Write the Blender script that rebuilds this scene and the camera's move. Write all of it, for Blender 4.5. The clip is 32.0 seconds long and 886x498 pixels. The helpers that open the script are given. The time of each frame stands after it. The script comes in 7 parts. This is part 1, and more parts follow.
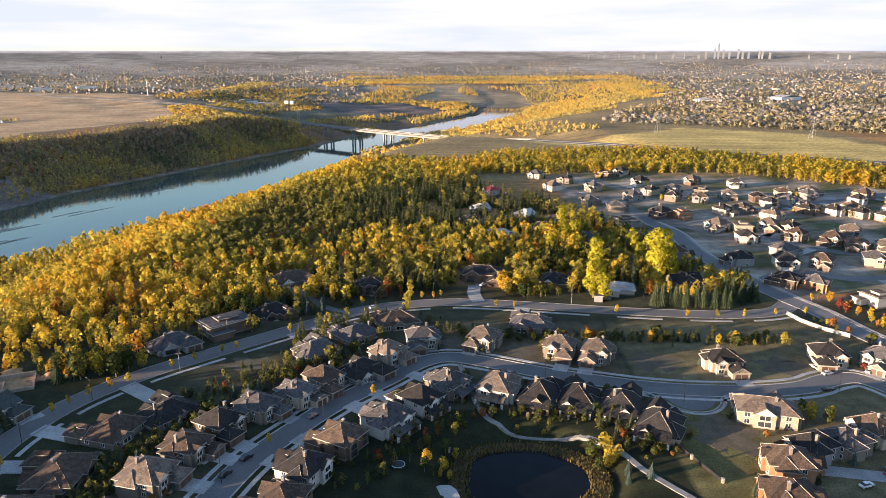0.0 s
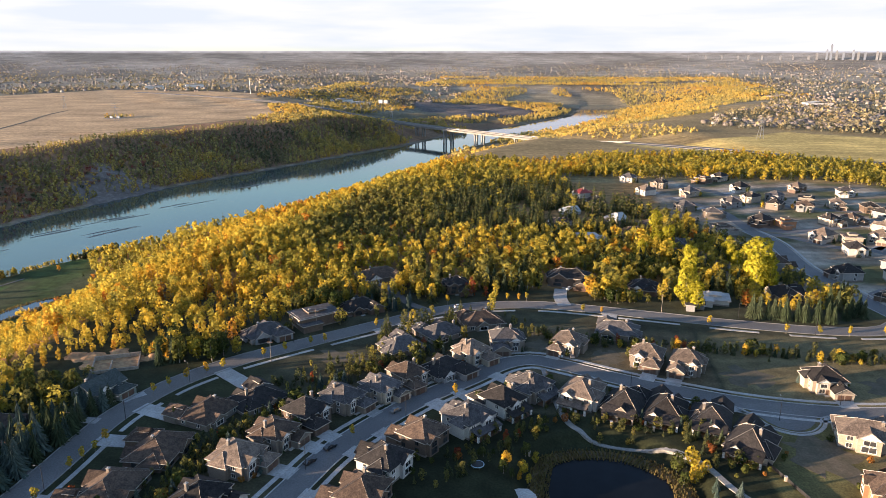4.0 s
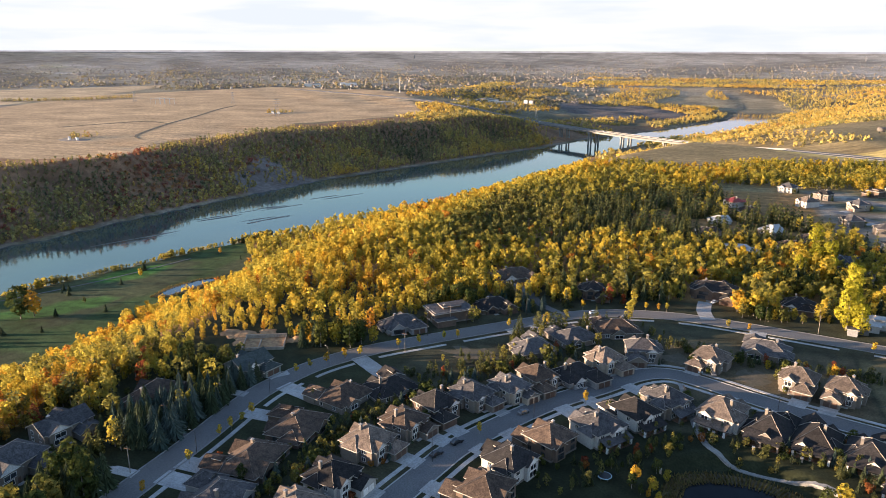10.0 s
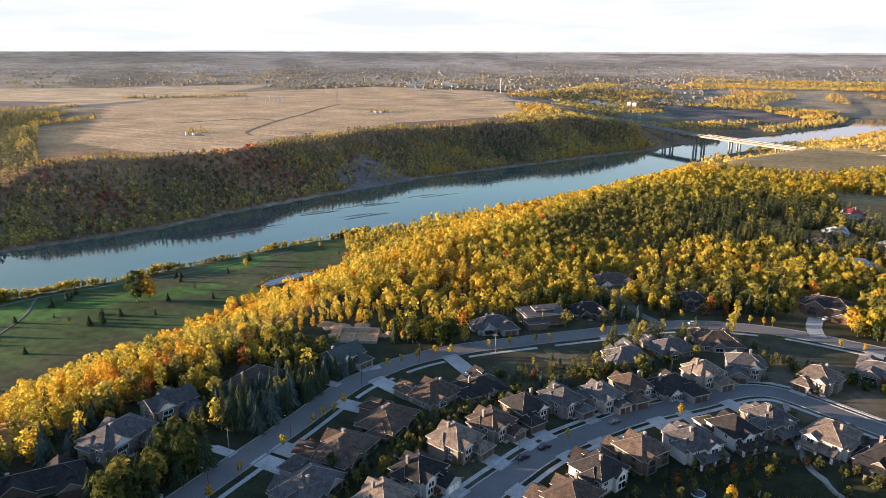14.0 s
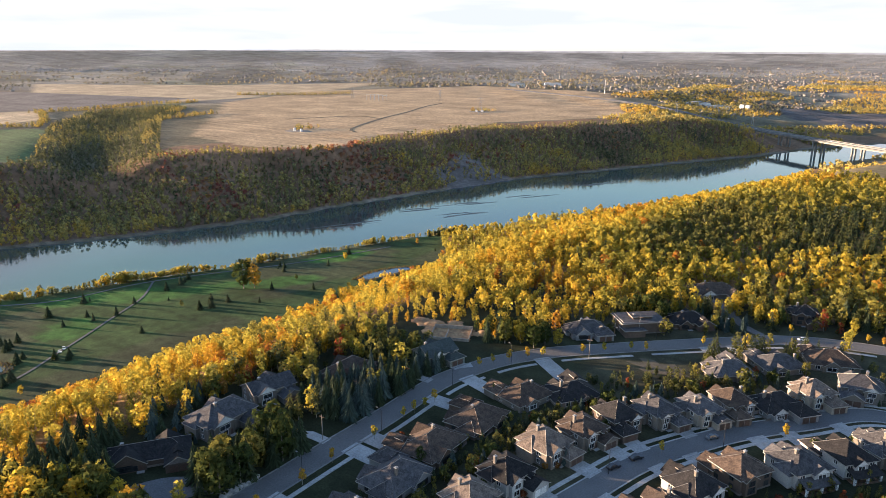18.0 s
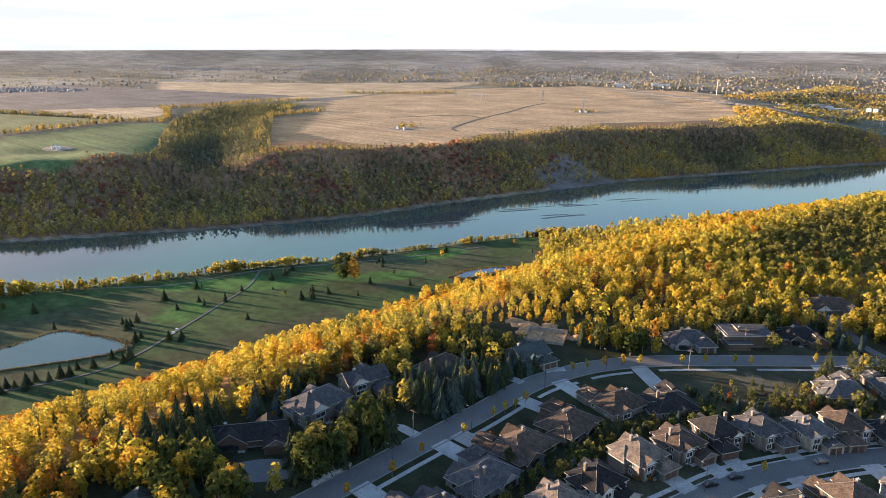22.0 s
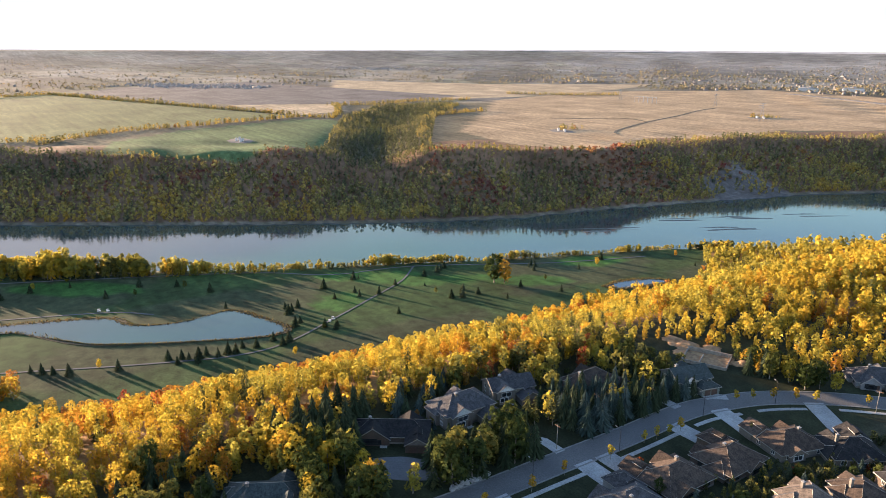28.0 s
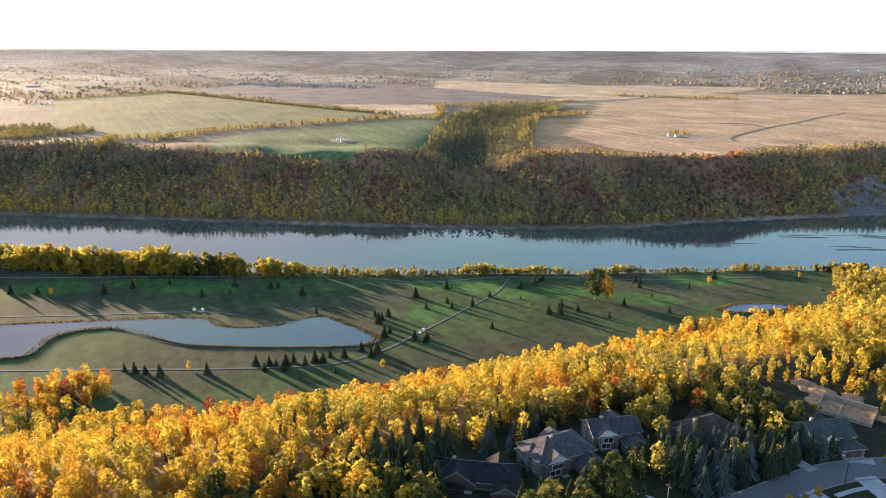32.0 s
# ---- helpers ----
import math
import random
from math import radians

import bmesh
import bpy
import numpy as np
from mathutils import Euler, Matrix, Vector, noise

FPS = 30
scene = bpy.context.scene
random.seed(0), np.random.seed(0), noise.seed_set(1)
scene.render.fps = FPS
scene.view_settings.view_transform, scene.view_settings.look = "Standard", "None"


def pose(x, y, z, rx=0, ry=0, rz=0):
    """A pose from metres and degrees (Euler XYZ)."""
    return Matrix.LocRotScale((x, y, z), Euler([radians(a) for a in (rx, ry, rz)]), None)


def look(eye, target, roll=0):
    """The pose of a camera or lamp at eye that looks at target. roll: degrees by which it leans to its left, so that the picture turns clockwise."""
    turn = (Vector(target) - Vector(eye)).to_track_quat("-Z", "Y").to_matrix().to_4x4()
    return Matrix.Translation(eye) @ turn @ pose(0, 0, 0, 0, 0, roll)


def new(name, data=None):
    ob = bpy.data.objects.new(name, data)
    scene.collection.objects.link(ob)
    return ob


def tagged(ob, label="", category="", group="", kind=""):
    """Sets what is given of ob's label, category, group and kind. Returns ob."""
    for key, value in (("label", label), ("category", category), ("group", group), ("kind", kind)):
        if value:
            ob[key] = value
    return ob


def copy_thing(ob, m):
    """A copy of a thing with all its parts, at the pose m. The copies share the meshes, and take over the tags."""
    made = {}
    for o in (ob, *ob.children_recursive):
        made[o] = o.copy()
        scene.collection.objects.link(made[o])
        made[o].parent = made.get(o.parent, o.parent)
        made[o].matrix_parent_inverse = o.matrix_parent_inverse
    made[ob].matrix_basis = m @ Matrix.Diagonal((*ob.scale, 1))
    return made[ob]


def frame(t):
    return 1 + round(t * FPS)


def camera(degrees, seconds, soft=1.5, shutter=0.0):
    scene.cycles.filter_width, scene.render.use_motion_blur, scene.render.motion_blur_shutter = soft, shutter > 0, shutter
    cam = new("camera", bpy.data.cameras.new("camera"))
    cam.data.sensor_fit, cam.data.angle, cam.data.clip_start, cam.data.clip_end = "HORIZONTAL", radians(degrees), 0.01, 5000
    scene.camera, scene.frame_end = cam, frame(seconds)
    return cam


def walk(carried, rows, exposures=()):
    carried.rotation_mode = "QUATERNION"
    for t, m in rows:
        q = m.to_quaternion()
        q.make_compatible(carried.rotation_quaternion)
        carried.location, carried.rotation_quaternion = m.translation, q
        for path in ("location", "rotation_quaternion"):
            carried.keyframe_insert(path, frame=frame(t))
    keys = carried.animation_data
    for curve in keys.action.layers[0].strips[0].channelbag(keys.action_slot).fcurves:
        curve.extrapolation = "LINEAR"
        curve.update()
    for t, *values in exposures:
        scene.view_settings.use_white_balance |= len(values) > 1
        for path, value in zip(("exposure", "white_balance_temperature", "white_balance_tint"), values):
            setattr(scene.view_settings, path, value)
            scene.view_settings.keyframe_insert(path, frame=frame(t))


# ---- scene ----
cam = camera(64.03, 32.0, 0.7)
# seconds, eye x, y, z, heading (degrees to the left), pitch, roll
ROWS = [
    (0, 0, 0, 125, 0, -15.62, -0.01), (1, 0, 0, 125, 1.8, -15.63, -0), (2, 0, 0, 125, 3.59, -15.62, 0.01), (3, 0, 0, 125, 5.43, -15.61, 0.03),
    (4, 0, 0, 125, 7.28, -15.59, 0.05), (5, 0, 0, 125, 9.16, -15.58, 0.08), (6, 0, 0, 125, 11.04, -15.57, 0.1), (7, 0, 0, 125, 12.93, -15.58, 0.11),
    (8, 0, 0, 125, 14.84, -15.58, 0.13), (9, 0, 0, 125, 16.78, -15.6, 0.13), (10, 0, 0, 125, 18.74, -15.6, 0.16), (11, 0, 0, 125, 20.7, -15.6, 0.19),
    (12, 0, 0, 125, 22.66, -15.58, 0.19), (13, 0, 0, 125, 24.63, -15.57, 0.2), (14, 0, 0, 125, 26.64, -15.58, 0.23),
    (15, 0, 0, 125, 28.66, -15.59, 0.25), (16, 0, 0, 125, 30.68, -15.61, 0.28), (17, 0, 0, 125, 32.68, -15.64, 0.3),
    (18, 0, 0, 125, 34.68, -15.66, 0.34), (19, 0, 0, 125, 36.69, -15.69, 0.34), (20, 0, 0, 125, 38.71, -15.71, 0.34),
    (21, 0, 0, 125, 40.72, -15.72, 0.34), (22, 0, 0, 125, 42.79, -15.74, 0.35), (23, 0, 0, 125, 44.85, -15.75, 0.35),
    (24, 0, 0, 125, 46.89, -15.77, 0.35), (25, 0, 0, 125, 48.84, -15.8, 0.37), (25.5, 0, 0, 125, 49.82, -15.81, 0.39),
    (26.5, -1.3, 1, 124.8, 51.97, -15.78, 0.4), (27.5, -3.67, 2.92, 124.6, 54.32, -15.76, 0.44), (28, -5.47, 4.15, 124.5, 55.52, -15.76, 0.46),
    (29, -9.78, 7.28, 124.35, 57.73, -15.76, 0.46), (30, -14.75, 10.61, 124.35, 59.89, -15.77, 0.47), (31, -20.6, 13.89, 124.5, 61.94, -15.78, 0.48),
    (32, -26.58, 17.29, 124.8, 63.65, -15.8, 0.5),
]
KELVIN = 6500
walk(cam, [(t, pose(x, y, z, 90 + p, 0, h) @ pose(0, 0, 0, 0, 0, r)) for t, x, y, z, h, p, r in ROWS],
     [(0.0, 1.84, KELVIN, 20), (14.0, 1.92, KELVIN, 20), (25.0, 2.02, KELVIN, 20), (32.0, 2.14, KELVIN, 20)])

# ---- daylight: a low evening sun in the west-south-west ----
SUN_UP, SUN_ROUND = 6.6, 248.0
world = bpy.data.worlds.new("evening_sky")
scene.world = world
world.use_nodes = True
wn, wl = world.node_tree.nodes, world.node_tree.links
sky = wn.new("ShaderNodeTexSky")
sky.sky_type, sky.sun_disc = "NISHITA", False
sky.sun_elevation, sky.sun_rotation = radians(SUN_UP), radians(SUN_ROUND)
sky.altitude, sky.air_density, sky.dust_density, sky.ozone_density = 700, 0.8, 0.35, 1.6
# a veil of thin high cloud evens out the brightest part of the sky
veil, drift, soften, dim = wn.new("ShaderNodeTexNoise"), wn.new("ShaderNodeTexCoord"), wn.new("ShaderNodeMapping"), wn.new("ShaderNodeMix")
soften.inputs["Scale"].default_value = (3.0, 3.0, 26.0)
veil.inputs["Scale"].default_value, veil.inputs["Detail"].default_value = 1.4, 5
cloud = wn.new("ShaderNodeValToRGB")
cloud.color_ramp.elements[0].position, cloud.color_ramp.elements[0].color = 0.36, (1.56, 1.76, 2.0, 1)
cloud.color_ramp.elements[1].position, cloud.color_ramp.elements[1].color = 0.62, (2.0, 2.06, 2.13, 1)
dim.data_type, dim.blend_type = "RGBA", "DARKEN"
dim.inputs[0].default_value = 1.0
wl.new(drift.outputs["Generated"], soften.inputs[0])
wl.new(soften.outputs[0], veil.inputs["Vector"])
wl.new(veil.outputs["Fac"], cloud.inputs[0])
wl.new(sky.outputs[0], dim.inputs[6])
wl.new(cloud.outputs[0], dim.inputs[7])
wl.new(dim.outputs[2], wn["Background"].inputs[0])
wn["Background"].inputs[1].default_value = 0.145
sun = new("sun", bpy.data.lights.new("sun", "SUN"))
sun.data.energy, sun.data.angle, sun.data.color = 5.0, radians(0.6), (1.0, 0.77, 0.51)
ce = math.cos(radians(SUN_UP))
sun.matrix_world = look((1000 * ce * math.sin(radians(SUN_ROUND)), 1000 * ce * math.cos(radians(SUN_ROUND)), 1000 * math.sin(radians(SUN_UP))), (0, 0, 0))


# ---- materials ----
def material(name, colour, rough=0.8, second=None, scale=4.0, fine=30.0, bump=0.15, metal=0.0, per_object=0.12, gloss=0.5, grainy=0.28):
    """A surface with a coarse and a fine variation, in metres."""
    m = bpy.data.materials.new(name)
    m.use_nodes = True
    n, l = m.node_tree.nodes, m.node_tree.links
    b = n["Principled BSDF"]
    b.inputs["Roughness"].default_value, b.inputs["Metallic"].default_value = rough, metal
    b.inputs["Specular IOR Level"].default_value = gloss
    geo = n.new("ShaderNodeNewGeometry")
    big, small = n.new("ShaderNodeTexNoise"), n.new("ShaderNodeTexNoise")
    big.inputs["Scale"].default_value, big.inputs["Detail"].default_value = 1.0 / scale, 5
    small.inputs["Scale"].default_value, small.inputs["Detail"].default_value = fine / 10, 3
    mix = n.new("ShaderNodeMix")
    mix.data_type = "RGBA"
    mix.inputs[6].default_value = (*colour, 1)
    mix.inputs[7].default_value = (*(second or [c * 0.72 for c in colour]), 1)
    ramp = n.new("ShaderNodeMapRange")
    ramp.inputs[1].default_value, ramp.inputs[2].default_value = 0.36, 0.66
    hsv = n.new("ShaderNodeHueSaturation")
    info = n.new("ShaderNodeObjectInfo")
    vary = n.new("ShaderNodeMapRange")
    vary.inputs[3].default_value, vary.inputs[4].default_value = 1 - per_object, 1 + per_object
    grain = n.new("ShaderNodeMapRange")
    grain.inputs[1].default_value, grain.inputs[2].default_value = 0.25, 0.75
    grain.inputs[3].default_value, grain.inputs[4].default_value = 1 - grainy, 1 + grainy
    mul = n.new("ShaderNodeMath")
    mul.operation = "MULTIPLY"
    for tex in (big, small):
        l.new(geo.outputs["Position"], tex.inputs["Vector"])
    l.new(big.outputs["Fac"], ramp.inputs[0])
    l.new(ramp.outputs[0], mix.inputs[0])
    l.new(info.outputs["Random"], vary.inputs[0])
    l.new(small.outputs["Fac"], grain.inputs[0])
    l.new(vary.outputs[0], mul.inputs[0])
    l.new(grain.outputs[0], mul.inputs[1])
    l.new(mul.outputs[0], hsv.inputs["Value"])
    l.new(mix.outputs[2], hsv.inputs["Color"])
    l.new(hsv.outputs[0], b.inputs["Base Color"])
    if bump:
        bm_node = n.new("ShaderNodeBump")
        bm_node.inputs["Strength"].default_value, bm_node.inputs["Distance"].default_value = bump, 0.1
        l.new(small.outputs["Fac"], bm_node.inputs["Height"])
        l.new(bm_node.outputs[0], b.inputs["Normal"])
    return m


def foliage(name, stops, leafy=0.52, attribute="tint", spread=0.25, gaps=0.0):
    """Leaves: the colour by the tree's own tint (0 green to 1 russet), each leaf a little different, light passing through."""
    m = bpy.data.materials.new(name)
    m.use_nodes = True
    n, l = m.node_tree.nodes, m.node_tree.links
    n.remove(n["Principled BSDF"])
    ramp = n.new("ShaderNodeValToRGB")
    while len(ramp.color_ramp.elements) < len(stops):
        ramp.color_ramp.elements.new(0.5)
    for e, (at, c) in zip(ramp.color_ramp.elements, stops):
        e.position, e.color = at, (*c, 1)
    if attribute:
        source = n.new("ShaderNodeAttribute")
        source.attribute_name = attribute
        tint = source.outputs["Fac"]
    else:
        source = n.new("ShaderNodeObjectInfo")
        tint = source.outputs["Random"]
    geo = n.new("ShaderNodeNewGeometry")
    jitter = n.new("ShaderNodeMapRange")
    jitter.inputs[3].default_value, jitter.inputs[4].default_value = -0.05, 0.05
    add = n.new("ShaderNodeMath")
    hsv = n.new("ShaderNodeHueSaturation")
    value = n.new("ShaderNodeMapRange")
    value.inputs[3].default_value, value.inputs[4].default_value = 1 - spread * 1.6, 1 + spread
    diffuse, trans, mix, out = n.new("ShaderNodeBsdfDiffuse"), n.new("ShaderNodeBsdfTranslucent"), n.new("ShaderNodeMixShader"), n["Material Output"]
    mix.inputs[0].default_value = leafy
    l.new(geo.outputs["Random Per Island"], jitter.inputs[0])
    l.new(geo.outputs["Random Per Island"], value.inputs[0])
    l.new(tint, add.inputs[0])
    l.new(jitter.outputs[0], add.inputs[1])
    l.new(add.outputs[0], ramp.inputs[0])
    l.new(ramp.outputs[0], hsv.inputs["Color"])
    l.new(value.outputs[0], hsv.inputs["Value"])
    for s in (diffuse, trans):
        l.new(hsv.outputs[0], s.inputs["Color"])
    l.new(diffuse.outputs[0], mix.inputs[1])
    l.new(trans.outputs[0], mix.inputs[2])
    if gaps:
        # air between the leaves of a tuft
        air, lacy, tex, cut = n.new("ShaderNodeBsdfTransparent"), n.new("ShaderNodeMixShader"), n.new("ShaderNodeTexNoise"), n.new("ShaderNodeMapRange")
        tex.inputs["Scale"].default_value, tex.inputs["Detail"].default_value = 1 / gaps, 1
        cut.inputs[1].default_value, cut.inputs[2].default_value = 0.40, 0.42
        l.new(geo.outputs["Position"], tex.inputs["Vector"])
        l.new(tex.outputs["Fac"], cut.inputs[0])
        l.new(cut.outputs[0], lacy.inputs[0])
        l.new(air.outputs[0], lacy.inputs[1])
        l.new(mix.outputs[0], lacy.inputs[2])
        l.new(lacy.outputs[0], out.inputs[0])
    else:
        l.new(mix.outputs[0], out.inputs[0])
    return m


AUTUMN = [(0.0, (0.062, 0.082, 0.045)), (0.2, (0.25, 0.225, 0.06)), (0.42, (0.46, 0.385, 0.07)), (0.6, (0.62, 0.445, 0.06)),
          (0.78, (0.54, 0.30, 0.04)), (0.9, (0.38, 0.135, 0.035)), (1.0, (0.26, 0.065, 0.04))]
M_LEAVES = foliage("autumn_leaves", AUTUMN, 0.6, spread=0.12, gaps=0.4)
# distant and far-bank leaves are lightened: aerial haze put into their colour
M_DISTANT = foliage("hazed_distant_leaves", [(0.0, (0.13, 0.135, 0.105)), (0.3, (0.21, 0.195, 0.13)), (0.6, (0.44, 0.34, 0.16)), (1.0, (0.36, 0.25, 0.15))], 0.3)
M_FAR_LEAVES = foliage("hazed_far_leaves", [(0.0, (0.105, 0.12, 0.07)), (0.2, (0.28, 0.26, 0.115)), (0.42, (0.52, 0.41, 0.13)), (0.62, (0.66, 0.44, 0.09)),
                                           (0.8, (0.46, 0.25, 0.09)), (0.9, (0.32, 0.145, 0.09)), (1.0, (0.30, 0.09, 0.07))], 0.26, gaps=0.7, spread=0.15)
M_SPRUCE = foliage("spruce_needles", [(0, (0.036, 0.05, 0.027)), (0.5, (0.05, 0.068, 0.036)), (1, (0.074, 0.088, 0.048))], 0.08, "", 0.3)
M_BLUE_SPRUCE = foliage("blue_spruce_needles", [(0, (0.045, 0.068, 0.055)), (1, (0.085, 0.115, 0.10))], 0.08, "", 0.3)
M_YELLOW = foliage("yellow_leaves", [(0, (0.40, 0.33, 0.05)), (0.6, (0.60, 0.42, 0.05)), (1, (0.55, 0.30, 0.04))], 0.4, "", gaps=0.35)
M_LIME = foliage("yellow_green_leaves", [(0, (0.34, 0.31, 0.03)), (1, (0.52, 0.47, 0.05))], 0.45, "", gaps=0.5)
M_OLIVE = foliage("olive_leaves", [(0, (0.05, 0.07, 0.022)), (0.6, (0.10, 0.11, 0.03)), (1, (0.20, 0.175, 0.045))], 0.3, "", gaps=0.35)
M_RED = foliage("red_leaves", [(0, (0.20, 0.045, 0.03)), (0.5, (0.28, 0.11, 0.035)), (1, (0.40, 0.21, 0.045))], 0.3, "")
M_BARK = material("bark", (0.16, 0.13, 0.10), 0.9, (0.30, 0.27, 0.23), 1.5)
M_ASPHALT = material("asphalt", (0.165, 0.163, 0.161), 0.85, (0.130, 0.128, 0.127), 14, 20, 0.1, gloss=0.2)
M_OLD_ASPHALT = material("old_asphalt", (0.158, 0.150, 0.142), 0.88, (0.118, 0.113, 0.108), 18, 20, 0.1, gloss=0.2)
M_CONCRETE = material("concrete", (0.37, 0.36, 0.34), 0.85, (0.285, 0.278, 0.262), 5, 18, 0.1)
M_PATH = material("path_concrete", (0.27, 0.26, 0.24), 0.88, (0.2, 0.195, 0.18), 4, 18, 0.1)
M_BEIGE = material("raw_concrete", (0.33, 0.28, 0.22), 0.9, (0.24, 0.2, 0.16), 2, 18, 0.2)
M_STONE = material("stone_veneer", (0.203, 0.173, 0.143), 0.85, (0.128, 0.112, 0.098), 1.2, 40, 0.4)
M_GLASS = material("window_glass", (0.025, 0.03, 0.035), 0.06, (0.06, 0.06, 0.06), 3, 5, 0.0, gloss=0.8)
M_WHITE = material("white_trim", (0.78, 0.76, 0.72), 0.6, (0.68, 0.66, 0.62), 3)
M_DARK_METAL = material("dark_metal", (0.035, 0.035, 0.037), 0.5, None, 2, 20, 0.0, 0.4)
M_STEEL = material("galvanised_steel", (0.42, 0.42, 0.41), 0.45, None, 2, 20, 0.0, 0.8)
M_TIMBER = material("timber", (0.26, 0.14, 0.075), 0.75, (0.18, 0.10, 0.06), 1.5, 40, 0.2)
M_GARAGE = material("garage_door_brown", (0.11, 0.062, 0.042), 0.6, None, 2, 20, 0.05)
M_RUBBER = material("tyre_rubber", (0.02, 0.02, 0.02), 0.8, None, 1, 20, 0.0)
M_SAND = material("gravel_bar", (0.25, 0.215, 0.175), 0.95, (0.16, 0.14, 0.115), 8, 10, 0.3)
M_REED = material("reed_bank", (0.15, 0.105, 0.05), 0.95, (0.075, 0.058, 0.03), 2.5, 20, 0.5)
M_FASCIA = material("pale_fascia", (0.42, 0.38, 0.33), 0.7, (0.34, 0.31, 0.27), 2, 20, 0.05)
ROOFS = {
    "grey": material("grey_shingle", (0.098, 0.092, 0.091), 0.85, (0.058, 0.055, 0.056), 1.6, 22, 0.35, gloss=0.12, grainy=0.5, per_object=0.22),
    "brown": material("brown_shingle", (0.096, 0.069, 0.052), 0.85, (0.054, 0.040, 0.032), 1.6, 22, 0.35, gloss=0.12, grainy=0.5, per_object=0.22),
    "dark": material("dark_shingle", (0.036, 0.033, 0.032), 0.85, (0.022, 0.021, 0.021), 1.6, 22, 0.35, gloss=0.12, grainy=0.5, per_object=0.22),
    "tan": material("tan_shake", (0.160, 0.126, 0.101), 0.85, (0.090, 0.072, 0.060), 1.6, 22, 0.4, gloss=0.12, grainy=0.5, per_object=0.22),
    "teal": material("green_grey_shingle", (0.061, 0.072, 0.067), 0.8, (0.043, 0.053, 0.050), 1.6, 22, 0.3, gloss=0.12, grainy=0.5, per_object=0.22),
    "red": material("red_metal_roof", (0.302, 0.036, 0.022), 0.5, None, 2, 20, 0.1),
    "white": material("white_membrane", (0.446, 0.446, 0.432), 0.7, (0.360, 0.360, 0.346), 3, 20, 0.1),
}
WALLS = {
    "cream": material("cream_stucco", (0.394, 0.328, 0.254), 0.9, (0.328, 0.279, 0.213), 4, 50, 0.2),
    "white": material("white_stucco", (0.459, 0.435, 0.394), 0.9, (0.385, 0.369, 0.336), 4, 50, 0.2),
    "taupe": material("taupe_stucco", (0.213, 0.176, 0.139), 0.9, (0.164, 0.139, 0.115), 4, 50, 0.2),
    "brown": material("brown_siding", (0.131, 0.090, 0.064), 0.85, (0.094, 0.066, 0.049), 3, 50, 0.2),
    "orange": material("cedar_siding", (0.344, 0.172, 0.090), 0.8, (0.271, 0.139, 0.074), 3, 50, 0.2),
    "grey": material("grey_siding", (0.246, 0.246, 0.246), 0.85, (0.197, 0.197, 0.197), 3, 50, 0.2),
    "green": material("pale_green_siding", (0.197, 0.217, 0.184), 0.85, (0.156, 0.172, 0.148), 3, 50, 0.2),
}


def water_material(name, colour, ripple, rough):
    m = material(name, colour, rough, [c * 0.7 for c in colour], 60, 2, 0, gloss=0.5, per_object=0.0)
    n, l = m.node_tree.nodes, m.node_tree.links
    b = n["Principled BSDF"]
    b.inputs["IOR"].default_value = 1.33
    geo = n.new("ShaderNodeNewGeometry")
    wave, patch, mul, bump = n.new("ShaderNodeTexNoise"), n.new("ShaderNodeTexNoise"), n.new("ShaderNodeMath"), n.new("ShaderNodeBump")
    wave.inputs["Scale"].default_value, wave.inputs["Detail"].default_value = 0.55, 4
    patch.inputs["Scale"].default_value, patch.inputs["Detail"].default_value = 0.012, 3
    mul.operation = "MULTIPLY"
    bump.inputs["Distance"].default_value, bump.inputs["Strength"].default_value = 0.25, ripple
    for tex in (wave, patch):
        l.new(geo.outputs["Position"], tex.inputs["Vector"])
    l.new(wave.outputs["Fac"], mul.inputs[0])
    l.new(patch.outputs["Fac"], mul.inputs[1])
    l.new(mul.outputs[0], bump.inputs["Height"])
    l.new(bump.outputs[0], b.inputs["Normal"])
    return m


M_RIVER = water_material("river_water", (0.060, 0.092, 0.086), 0.09, 0.045)
M_RIVER.node_tree.nodes["Principled BSDF"].inputs["IOR"].default_value = 1.52
M_GOLF_POND = water_material("golf_pond_water", (0.035, 0.05, 0.068), 0.03, 0.02)
M_GOLF_POND.node_tree.nodes["Principled BSDF"].inputs["IOR"].default_value = 1.6
M_POND = water_material("pond_water", (0.008, 0.010, 0.012), 0.04, 0.03)
M_POND.node_tree.nodes["Principled BSDF"].inputs["Specular IOR Level"].default_value = 0.12


